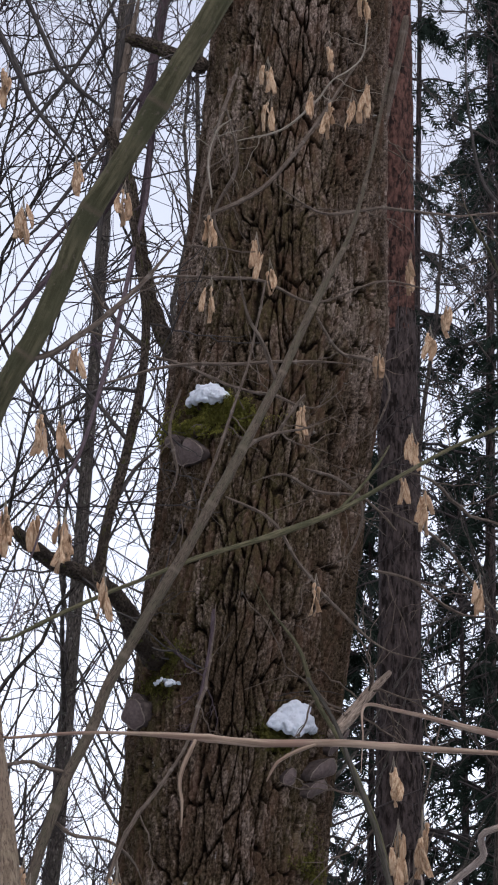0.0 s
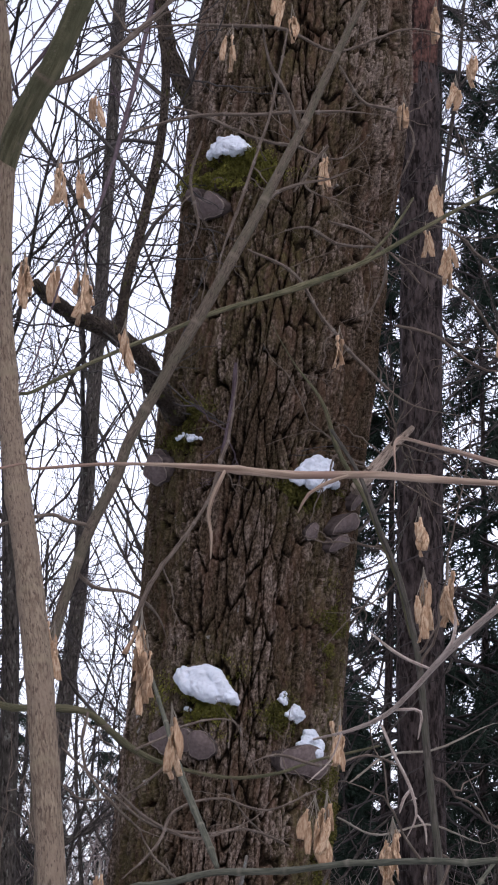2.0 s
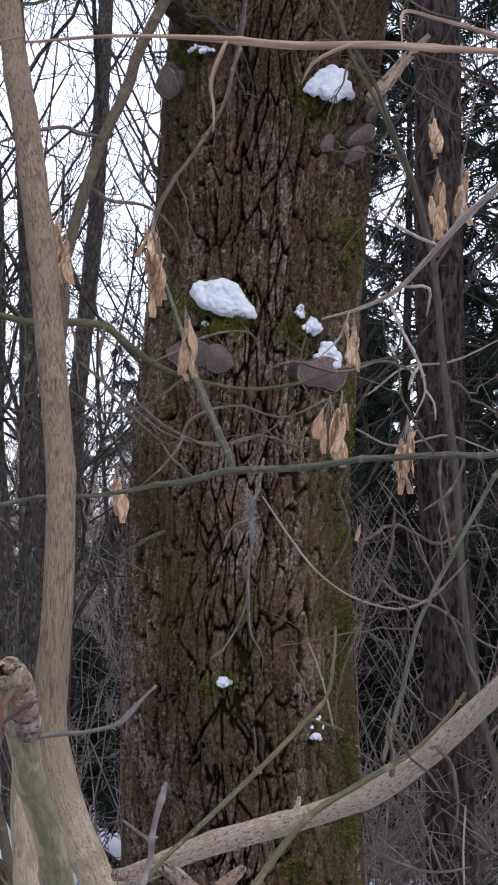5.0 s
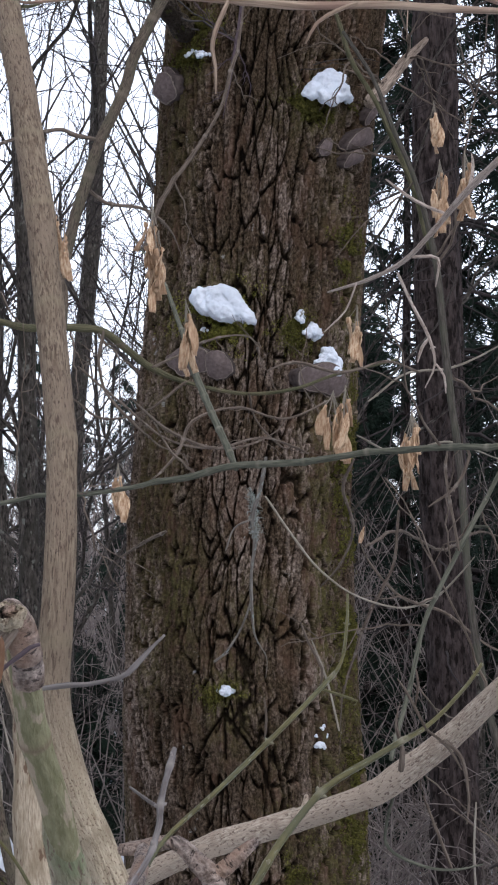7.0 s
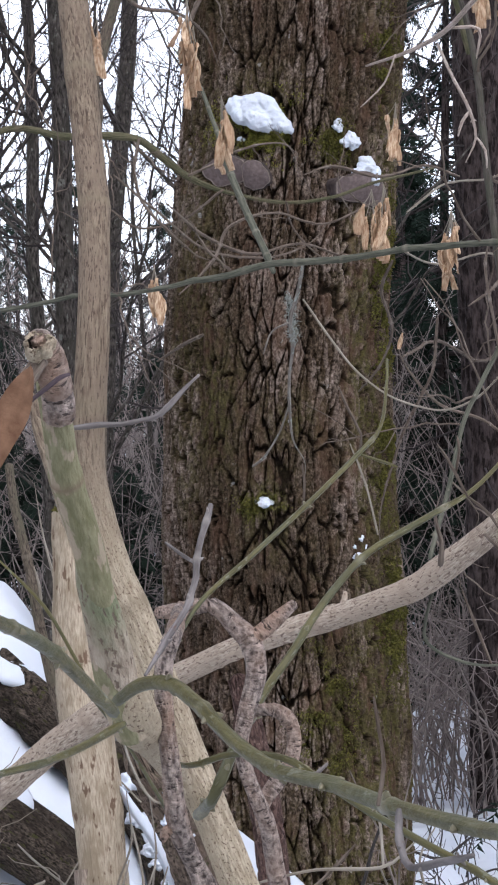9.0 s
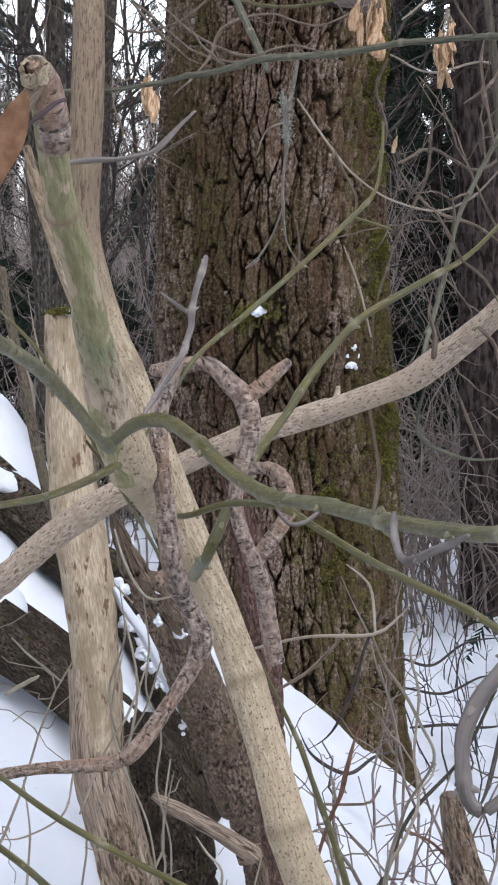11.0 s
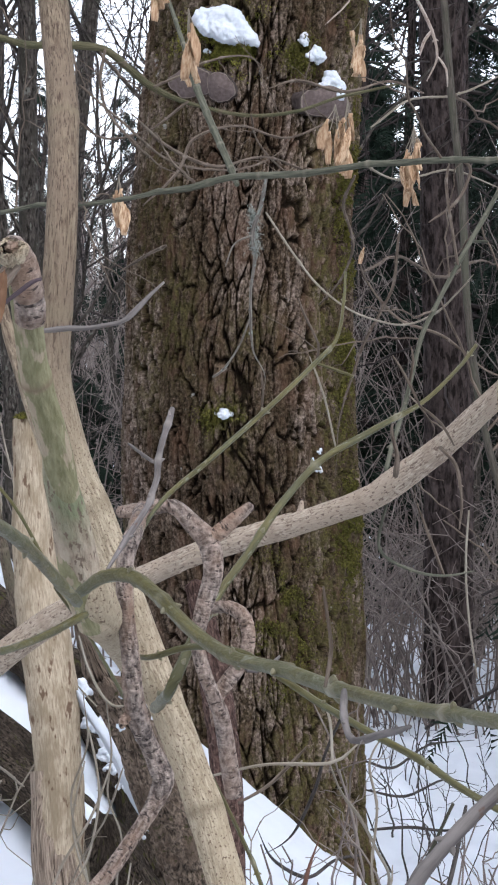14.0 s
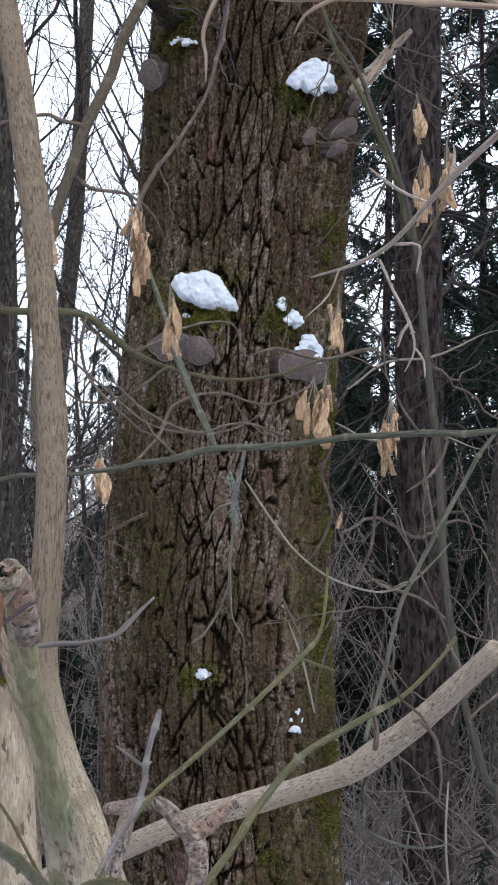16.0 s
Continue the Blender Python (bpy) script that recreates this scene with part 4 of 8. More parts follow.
def conifer(seed, base, height, radius, reach, label, start=0.12, whorl=0.22, dense=1.0, red=None):
    """A spruce: straight trunk and drooping branches that carry flat sprays of needles."""
    r0 = np.random.default_rng(seed)
    base = np.array([base[0], base[1], float(ground_z(base[0], base[1])) - 0.1])
    t = thing("spruce", tuple(base), label, "tree", "spruces behind")
    s = np.linspace(0, 1, 24)
    p = base + np.stack([0.02 * np.sin(s * 7 + seed), 0 * s, s * height], -1)
    g = Geo()
    g.add(*tubes(p[None], (radius * (1 - 0.93 * s))[None], 14, seed=seed))
    part("trunk", g, M["pine"], t)
    B, BR = [], []
    N = 8
    for z in np.arange(start * height, height * 0.99, whorl):
        f = 1 - z / height
        for _ in range(r0.integers(4, 7)):
            a = r0.uniform(0, 2 * np.pi)
            L = (reach * f**0.8 + 0.12) * r0.uniform(0.6, 1.1)
            d = np.array([math.cos(a), math.sin(a), 0])
            x = np.linspace(0, 1, N)[:, None]
            o = base + np.array([0, 0, z + r0.uniform(-0.08, 0.08)])
            B.append(o + d * x * L + np.array([0, 0, 1]) * L * (0.05 * x - 0.75 * x**2 + 0.30 * x**3) + np.cumsum(r0.normal(0, 0.012 * L, (N, 3)), axis=0))
            BR.append(0.012 * (1 - 0.8 * x[:, 0]) * (0.4 + f) + 0.002)
    B, BR = np.array(B), np.array(BR)
    g = Geo()
    g.add(*tubes(B, BR, 4, seed=seed))
    tagged(part("crown", g, M["bgtwig"], t), kind="stuff")
    # side sprays, each a drooping twig edged with needles
    n = int(len(B) * 20 * dense)
    bi = r0.integers(0, len(B), n)
    k = r0.uniform(0.15, 1.0, n) * (N - 1)
    ki = np.minimum(k.astype(int), N - 2)
    w = (k - ki)[:, None]
    o = B[bi, ki] * (1 - w) + B[bi, ki + 1] * w
    d = unit(B[bi, ki + 1] - B[bi, ki])
    side = unit(np.cross(d, np.array([0, 0, 1.0]))) * r0.choice([-1, 1], n)[:, None]
    dirn = unit(d * r0.uniform(0.2, 0.9, n)[:, None] + side + np.array([0, 0, -1]) * r0.uniform(0.6, 2.2, n)[:, None])
    L = r0.uniform(0.10, 0.30, n) * (0.6 + 0.4 * reach)
    m = 17
    x = np.linspace(0.05, 1, m)
    c = o[:, None] + dirn[:, None] * (x[None, :, None] * L[:, None, None])
    lat = unit(np.cross(dirn, r0.normal(0, 1, (n, 3))))
    sgn = np.where(np.arange(m) % 2 == 0, 1.0, -1.0)
    tip = c + (lat[:, None] * sgn[None, :, None] + dirn[:, None] * 0.8 + r0.normal(0, 0.35, (n, m, 3))) * 0.045 * (1.15 - 0.5 * x)[None, :, None]
    wid = dirn[:, None] * 0.009
    V = np.stack([c - wid, c + wid, tip], 2).reshape(-1, 3)
    g = Geo()
    g.add(V, [np.arange(len(V)).reshape(-1, 3)])
    tagged(part("foliage", g, NEEDLE, t, smooth=False), kind="stuff")
    return t


def thicket(seed, xr, yr, n, height, label, kind="brush", rad=0.004, name="thicket", arch=0.5):
    """Dense leafless brush: thin arching stems with side twigs, growing out of the snow."""
    r0 = np.random.default_rng(seed)
    N = 9
    x0, y0 = r0.uniform(*xr, n), r0.uniform(*yr, n)
    z0 = ground_z(x0, y0) - 0.03
    H = height * r0.uniform(0.45, 1.1, n)
    a = r0.uniform(0, 2 * np.pi, n)
    s = np.linspace(0, 1, N)[None, :, None]
    d = np.stack([np.cos(a), np.sin(a), np.zeros(n)], -1)[:, None]
    P = np.stack([x0, y0, z0], -1)[:, None] + np.array([0, 0, 1.0]) * s * H[:, None, None] * (1 - 0.25 * s * arch) + d * (s**1.7) * (H * r0.uniform(0.1, arch, n))[:, None, None]
    P = P + np.cumsum(r0.normal(0, 0.018, (n, N, 3)), axis=1) * height * 0.8 * (s > 0)
    R = rad * r0.uniform(0.6, 1.6, n)[:, None] * (1 - 0.8 * s[:, :, 0]) + 0.0008
    g = Geo()
    g.add(*tubes(P, R, 4, seed=seed))
    m = n * 5
    bi = r0.integers(0, n, m)
    ki = r0.integers(2, N - 1, m)
    o = P[bi, ki]
    dd = unit(r0.normal(0, 1, (m, 3)) + np.array([0, 0, 0.35]))
    L = r0.uniform(0.15, 0.5, m) * height * 0.5
    s5 = np.linspace(0, 1, 6)[None, :, None]
    Q = o[:, None] + dd[:, None] * s5 * L[:, None, None] + np.cumsum(r0.normal(0, 0.02, (m, 6, 3)), axis=1) * L[:, None, None] * 3.0 * (s5 > 0)
    g.add(*tubes(Q, rad * 0.5 * (1 - 0.7 * s5[:, :, 0]) * r0.uniform(0.5, 1.2, m)[:, None] + 0.0006, 3, seed=seed))
    ob = part(name, g, M[kind])
    return tagged(ob, label, "brush", kind="stuff")


def pine_right():
    base = (0.94, 4.6, float(ground_z(0.94, 4.6)) - 0.1)
    t = thing("pine", base, "tall pine with dark lower bark turning reddish higher up", "tree")
    for name, z0, z1, r0, r1, kind in (("trunk", base[2], 5.2, 0.104, 0.09, "pine"), ("upper_trunk", 5.1, 13.0, 0.091, 0.05, "pinered")):
        s = np.linspace(0, 1, 420)
        p = np.stack([0.955 - 0.014 * (z0 + s * (z1 - z0)) + 0.012 * np.sin(s * 9), 4.6 + 0 * s, z0 + s * (z1 - z0)], -1)
        g = Geo()
        v, q, gr = tubes(p[None], (r0 + (r1 - r0) * s)[None], 90, seed=2)
        d = v - np.repeat(p, 90, axis=0)
        v = v + d * (0.22 * (fbm(gr[:, 0] * 30, gr[:, 1] * 30, gr[:, 2] * 8) - 0.5) + 0.10 * (smooth01(0.0, 0.06, np.abs(fbm(gr[:, 0] * 45 + 5, gr[:, 1] * 45, gr[:, 2] * 6, 3) - 0.5)) - 0.8))[:, None]
        g.add(v, q, gr)
        part(name, g, M[kind], t)
    r0 = np.random.default_rng(4)
    P = []
    for z in r0.uniform(0.4, 5.0, 34):
        a, L = r0.uniform(0, 6.28), r0.uniform(0.2, 0.8)
        x = np.linspace(0, 1, 8)[:, None]
        P.append(np.array([0.92, 4.6, z]) + np.array([math.cos(a), math.sin(a), -0.25]) * x * L + np.cumsum(r0.normal(0, 0.012, (8, 3)), axis=0))
    P = np.array(P)
    g = Geo()
    g.add(*tubes(P, np.tile(np.linspace(0.006, 0.002, 8), (len(P), 1)), 5))
    tagged(part("lower_crown", g, M["bgtwig"], t), kind="stuff")


pine_right()
bare_tree(21, (-0.82, 6.0), 11.0, 0.05, "slender bare tree with grey mossy bark", levels=3, spread=0.20, count=(28, 6, 4), low=0.12, via=[(-0.72, 6.0, 2.0), (-0.63, 6.0, 2.8), (-0.57, 6.0, 4.3), (-0.48, 6.0, 7.0), (-0.3, 6.2, 11.0)])
bare_tree(22, (-0.58, 1.75), 6.5, 0.036, "thin dark bare tree with upright twigs", levels=3, spread=0.22, count=(30, 6, 4), low=0.1, via=[(-0.595, 1.75, 1.5), (-0.61, 1.75, 2.4), (-0.68, 1.8, 3.4), (-0.9, 1.9, 6.5)])
bare_tree(23, (-1.7, 4.2), 8.5, 0.045, "thin dark bare tree with upright twigs", lean=(0.35, 0.2), levels=3, spread=0.22, count=(20, 5, 4), low=0.15)
bare_tree(24, (-0.35, 8.8), 10.5, 0.04, "slender bare tree with grey bark", lean=(0.3, 0.4), levels=3, spread=0.22, count=(20, 5, 4), low=0.15)
bare_tree(25, (-2.45, 10.5), 11.0, 0.07, "slender bare tree with grey bark", lean=(0.5, 0.4), levels=3, spread=0.24, count=(20, 5, 4), low=0.15)
bare_tree(26, (0.35, 9.5), 9.0, 0.05, "slender bare tree with grey bark", lean=(0.3, 0.4), levels=3, spread=0.22, count=(20, 5, 4), low=0.1)
bare_tree(27, (1.25, 6.5), 7.0, 0.035, "thin dark bare tree with upright twigs", lean=(0.2, 0.3), levels=3, spread=0.24, count=(20, 5, 4), low=0.08)
bare_tree(28, (-2.4, 15.0), 12.0, 0.08, "slender bare tree with grey bark", lean=(0.2, 0.2), levels=3, spread=0.24, count=(20, 5, 4), low=0.12)
bare_tree(30, (-1.15, 7.6), 4.0, 0.025, "thin low bare tree with a fine crown", lean=(0.25, 0.2), levels=3, spread=0.26, count=(22, 7, 5), low=0.08, twig=0.0018)
bare_tree(31, (-0.55, 10.2), 3.8, 0.025, "thin low bare tree with a fine crown", lean=(-0.2, 0.2), levels=3, spread=0.28, count=(22, 7, 5), low=0.08, twig=0.0020)
bare_tree(33, (1.3, 5.6), 9.0, 0.035, "thin bare tree with a fine crown", lean=(0.1, 0.2), levels=3, spread=0.22, count=(22, 7, 5), low=0.35, twig=0.0018)
bare_tree(34, (0.10, 1.9), 6.0, 0.03, "thin bare tree standing close behind the old trunk", lean=(0.1, 0.3), levels=3, spread=0.24, count=(30, 6, 3), low=0.18, twig=0.0014)
bare_tree(35, (0.06, 3.2), 7.5, 0.035, "thin bare tree standing close behind the old trunk", lean=(0.2, 0.3), levels=3, spread=0.26, count=(22, 5, 3), low=0.15, twig=0.0016)
bare_tree(36, (-0.76, 3.6), 6.0, 0.035, "thin dark bare tree with upright twigs", lean=(-0.1, 0.3), levels=3, spread=0.24, count=(28, 6, 4), low=0.12, twig=0.0016)
bare_tree(29, (0.1, 14.0), 12.0, 0.06, "slender bare tree with grey bark", lean=(-0.2, 0.2), levels=3, spread=0.2, count=(20, 5, 4), low=0.12)

conifer(39, (1.42, 9.0), 12.5, 0.05, 0.7, "slim spruce with drooping branches", dense=0.32, whorl=0.42)
conifer(40, (1.93, 9.4), 12.5, 0.06, 0.6, "slim spruce with drooping branches", dense=0.3, whorl=0.45)
conifer(41, (1.98, 7.6), 11.5, 0.055, 0.8, "slim spruce with drooping branches", dense=0.8, whorl=0.34)
conifer(42, (2.35, 12.0), 13.0, 0.12, 1.25, "dark green spruce with drooping branches", dense=0.5, whorl=0.3)
conifer(43, (3.6, 15.0), 14.0, 0.13, 1.7, "dark green spruce with drooping branches", dense=1.0, whorl=0.3)
conifer(47, (1.12, 9.2), 6.6, 0.05, 0.85, "dark green spruce with drooping branches", dense=0.5, whorl=0.26)
conifer(48, (1.75, 9.6), 7.0, 0.05, 0.95, "dark green spruce with drooping branches", dense=0.3, whorl=0.28)
conifer(46, (1.25, 16.5), 12.5, 0.11, 0.8, "dark green spruce with drooping branches", dense=0.9, whorl=0.3)
for i, (x, y, h) in enumerate(((0.6, 15.0, 2.9), (1.3, 17.0, 4.2), (2.1, 16.0, 4.6), (2.9, 18.0, 5.2), (-0.2, 18.0, 2.8), (-0.9, 16.5, 2.6), (-1.7, 18.0, 3.0), (-2.5, 17.0, 3.0), (-3.3, 19.0, 3.3), (3.6, 20.0, 6.0), (0.4, 20.0, 3.4), (1.6, 21.0, 5.0))):
    conifer(50 + i, (x, y), h, 0.05, 1.0, "young dark spruce in the undergrowth", whorl=0.2, start=0.03, dense=0.9)
for i, (x, y, h) in enumerate(((-6.2, 50, 8.5), (-5.5, 48, 7.5), (-4.9, 44, 6.8), (-4.4, 52, 8.5), (-3.8, 45, 7.0), (-3.2, 46, 6.8), (-2.8, 43, 6.2), (-2.3, 50, 7.6), (-1.8, 44, 6.2), (-1.2, 47, 6.4), (-0.2, 52, 6.0), (0.8, 48, 5.2), (2.0, 50, 6.5), (3.4, 47, 7.0), (4.8, 50, 8.0))):
    conifer(60 + i, (x, y), h, 0.09, 1.5, "distant dark spruce at the edge of the wood", whorl=0.4, dense=0.6)

for i, (x, y, h) in enumerate(((0.75, 8.6, 1.7), (1.25, 9.4, 2.0), (1.75, 8.8, 2.2), (2.2, 9.8, 2.6), (0.3, 9.8, 1.6), (-0.9, 9.0, 1.5), (-1.5, 9.8, 1.7), (-2.1, 9.2, 1.9), (-2.7, 10.4, 2.0))):
    conifer(110 + i, (x, y), h, 0.03, 0.75, "young dark spruce in the undergrowth", whorl=0.14, start=0.03, dense=0.8)
thicket(81, (0.3, 2.2), (4.0, 6.2), 330, 1.3, "tangle of leafless reddish-brown brush above the snow", arch=1.0)
thicket(82, (-0.4, 3.2), (6.0, 10.0), 320, 2.6, "tangle of leafless brown brush above the snow")
thicket(83, (-2.6, -0.1), (3.0, 9.0), 190, 1.8, "tangle of leafless brown brush above the snow")
thicket(84, (-4.5, 4.5), (11.0, 20.0), 520, 3.2, "distant leafless brush under the trees", rad=0.007)
thicket(85, (-7.0, 7.0), (22.0, 40.0), 1000, 4.8, "distant leafless brush under the trees", rad=0.014)
thicket(86, (0.42, 1.1), (-0.2, 3.0), 34, 0.55, "thin leafless twigs sticking out of the snow", kind="dark", rad=0.0019)
thicket(87, (-0.6, 0.5), (-3.6, -0.8), 34, 0.7, "thin dry stalks sticking out of the snow", kind="strawgrey", rad=0.0022)
thicket(88, (0.15, 0.6), (-3.2, -0.6), 46, 0.7, "thin leafless twigs sticking out of the snow", kind="brush", rad=0.0026)

# unseen spruces added behind and beside the path, to block light on the trunk
for i, (x, y, h) in enumerate(((-3.2, -10.5, 11), (-1.2, -12.0, 13), (0.9, -10.8, 12), (2.8, -11.5, 13), (-5.2, -8.0, 12), (4.8, -8.4, 12), (-6.5, -4.0, 12), (6.4, -3.6, 12), (-1.8, -15.0, 14), (2.0, -15.0, 14), (2.9, 2.2, 11), (3.3, 5.8, 12), (-3.2, 1.5, 11), (-3.6, 5.5, 12), (3.2, -1.0, 11), (-3.4, -2.0, 11))):
    conifer(90 + i, (x, y), h, 0.12, 2.2, "unseen dark green spruce added beside the path to block light", whorl=0.3, start=0.05)


# ---- saplings, branches and twigs before the old tree ----
maple_sapling = thing("maple_sapling", (-0.95, 0.2, -0.3), "slim bare maple with olive-grey limbs and hanging dry seeds", "tree")
limb("limb", "olive", maple_sapling, (-0.970, 0.200, -0.350, 0.0400), (-0.950, 0.250, 1.200, 0.0340), (-0.900, 0.300, 2.400, 0.0300), (-0.880, 0.300, 3.600, 0.0260), (-0.840, 0.280, 4.700, 0.0220), (-0.800, 0.260, 5.600, 0.0150), rough=0.14)
limb("branch", "olive", maple_sapling, (-0.905, 0.280, 2.200, 0.0070), (-0.650, -0.500, 2.280, 0.0055), (-0.444, -0.900, 2.358, 0.0046), (-0.378, -0.874, 2.390, 0.0038), (-0.312, -0.846, 2.434, 0.0044), (-0.198, -0.801, 2.503, 0.0045), (-0.093, -0.761, 2.559, 0.0045), (-0.003, -0.728, 2.608, 0.0053), (0.100, -0.691, 2.652, 0.0053), (0.187, -0.661, 2.691, 0.0076), (0.313, -0.616, 2.756, 0.0054), (0.442, -0.569, 2.846, 0.0048), (0.575, -0.522, 2.938, 0.0042), (0.686, -0.485, 3.000, 0.0042), (0.794, -0.450, 3.063, 0.0036), twigs=(9, 0.22))
limb("twig", "olive", maple_sapling, (0.323, -0.450, 2.804, 0.0037), (0.391, -0.407, 2.893, 0.0038), (0.446, -0.366, 2.990, 0.0029), (0.421, -0.350, 2.966, 0.0029), twigs=(4, 0.16))
dry_stalk = thing("dry_stalk", (-0.9, -4.3, -0.42), "bent straw-coloured dry stalk with short side twigs", "stalk")
limb("stalk", "straw", dry_stalk, (-0.900, -4.300, -0.500, 0.0040), (-0.700, -4.280, 0.900, 0.0035), (-0.350, -4.220, 1.500, 0.0030), (-0.159, -4.200, 1.560, 0.0010), (-0.133, -4.193, 1.562, 0.0010), (-0.088, -4.181, 1.568, 0.0012), (-0.050, -4.172, 1.570, 0.0013), (-0.007, -4.161, 1.570, 0.0026), (0.040, -4.149, 1.569, 0.0029), (0.096, -4.135, 1.573, 0.0027), (0.136, -4.125, 1.573, 0.0027), (0.211, -4.108, 1.574, 0.0017), (0.244, -4.100, 1.575, 0.0015))
limb("twig", "straw", dry_stalk, (0.114, -4.100, 1.559, 0.0009), (0.119, -4.046, 1.594, 0.0012), (0.124, -3.993, 1.629, 0.0016), (0.152, -3.942, 1.636, 0.0016), (0.184, -3.886, 1.641, 0.0020), (0.254, -3.772, 1.651, 0.0034), (0.303, -3.700, 1.657, 0.0035))
limb("twig", "straw", dry_stalk, (-0.005, -4.180, 1.565, 0.0017), (-0.013, -4.180, 1.546, 0.0017), (-0.015, -4.180, 1.534, 0.0014), (-0.013, -4.180, 1.523, 0.0011), (-0.013, -4.180, 1.506, 0.0008))
limb("twig", "straw", dry_stalk, (0.077, -4.180, 1.564, 0.0011), (0.064, -4.180, 1.559, 0.0014), (0.051, -4.180, 1.551, 0.0011), (0.044, -4.180, 1.538, 0.0008))
limb("twig", "greybr", maple_sapling, (0.043, -0.800, 2.489, 0.0034), (0.040, -0.811, 2.416, 0.0043), (0.013, -0.834, 2.266, 0.0042), (-0.016, -0.850, 2.168, 0.0033), (-0.065, -0.865, 2.083, 0.0041), (-0.125, -0.884, 1.987, 0.0049), (-0.161, -0.900, 1.894, 0.0049), twigs=(4, 0.16))
limb("twig", "purple", maple_sapling, (-0.077, 0.600, 4.867, 0.0105), (-0.132, 0.550, 4.617, 0.0071), (-0.155, 0.500, 4.322, 0.0069), (-0.157, 0.300, 3.921, 0.0066), (-0.176, -0.200, 3.521, 0.0060), (-0.186, -0.700, 3.170, 0.0054), (-0.224, -1.300, 2.688, 0.0069), (-0.281, -1.500, 2.470, 0.0065), (-0.326, -1.600, 2.264, 0.0063), (-0.363, -1.700, 2.150, 0.0061), twigs=(4, 0.16))
limb("twig", "purple", maple_sapling, (-0.171, 0.500, 4.321, 0.0046), (-0.263, 0.479, 4.133, 0.0057), (-0.319, 0.460, 3.951, 0.0056), (-0.436, 0.438, 3.787, 0.0056), (-0.549, 0.415, 3.601, 0.0044), (-0.634, 0.400, 3.503, 0.0044), twigs=(4, 0.16))
limb("limb", "mossybr", old_tree, (-0.392, -0.720, 2.668, 0.0070), (-0.380, -0.690, 2.655, 0.0140), (-0.324, -0.545, 2.650, 0.0176), (-0.230, -0.327, 2.654, 0.0196), (-0.173, -0.176, 2.632, 0.0214), (-0.134, -0.026, 2.592, 0.0246), (-0.086, 0.100, 2.566, 0.0279), rough=0.75, twigs=(9, 0.4))
limb("limb", "mossybr", old_tree, (-0.273, 0.300, 4.085, 0.0154), (-0.213, 0.289, 3.931, 0.0168), (-0.178, 0.280, 3.796, 0.0182), (-0.141, 0.266, 3.597, 0.0195), (-0.100, 0.257, 3.467, 0.0224), (-0.053, 0.250, 3.387, 0.0267), rough=0.75, twigs=(9, 0.4))
limb("limb", "mossybr", old_tree, (-0.229, 0.300, 4.363, 0.0156), (-0.157, 0.268, 4.329, 0.0186), (-0.094, 0.238, 4.285, 0.0201), (-0.015, 0.200, 4.232, 0.0230), rough=0.75, twigs=(9, 0.4))
limb("limb", "deadbark", old_tree, (0.342, 0.000, 2.374, 0.0171), (0.397, 0.105, 2.449, 0.0156), (0.445, 0.195, 2.514, 0.0129), (0.504, 0.300, 2.593, 0.0065), rough=0.4, twigs=(9, 0.4))
limb("twig", "greybr", maple_sapling, (-0.005, -0.500, 3.498, 0.0048), (0.087, -0.468, 3.558, 0.0058), (0.154, -0.442, 3.623, 0.0049), (0.222, -0.409, 3.728, 0.0049), (0.291, -0.373, 3.853, 0.0040), (0.348, -0.342, 3.961, 0.0040), (0.435, -0.300, 4.110, 0.0031), twigs=(4, 0.16))
limb("twig", "greybr", maple_sapling, (-0.029, -0.500, 3.405, 0.0038), (0.005, -0.452, 3.657, 0.0039), (0.036, -0.425, 3.805, 0.0049), (0.068, -0.400, 3.938, 0.0040), twigs=(4, 0.16))
limb("twig", "greybr", maple_sapling, (-0.242, -0.400, 3.366, 0.0029), (-0.108, -0.400, 3.385, 0.0029), (0.026, -0.400, 3.386, 0.0039), (0.147, -0.400, 3.379, 0.0039), (0.268, -0.400, 3.332, 0.0029), (0.429, -0.400, 3.387, 0.0029), (0.577, -0.400, 3.363, 0.0029), (0.726, -0.400, 3.379, 0.0029), twigs=(4, 0.16))
limb("twig", "greybr", maple_sapling, (-0.115, -0.400, 3.185, 0.0029), (-0.035, -0.416, 3.154, 0.0038), (0.085, -0.440, 3.094, 0.0038), (0.163, -0.455, 3.077, 0.0038), (0.267, -0.475, 3.046, 0.0028), (0.369, -0.500, 3.123, 0.0028), twigs=(4, 0.16))
limb("twig", "greybr", maple_sapling, (-0.228, -0.500, 3.078, 0.0028), (-0.074, -0.500, 3.124, 0.0037), (0.082, -0.500, 3.135, 0.0038), (0.265, -0.500, 3.148, 0.0038), (0.422, -0.500, 3.132, 0.0028), twigs=(4, 0.16))
limb("twig", "greybr", maple_sapling, (0.144, -0.500, 3.339, 0.0028), (0.108, -0.528, 3.133, 0.0028), (0.059, -0.552, 2.960, 0.0037), (0.012, -0.574, 2.806, 0.0036), (-0.022, -0.600, 2.628, 0.0027), twigs=(4, 0.16))
limb("twig", "greybr", maple_sapling, (0.063, -0.500, 2.816, 0.0028), (0.167, -0.483, 2.770, 0.0037), (0.234, -0.465, 2.671, 0.0037), (0.326, -0.444, 2.573, 0.0037), (0.430, -0.424, 2.489, 0.0028), (0.586, -0.400, 2.459, 0.0028), twigs=(4, 0.16))
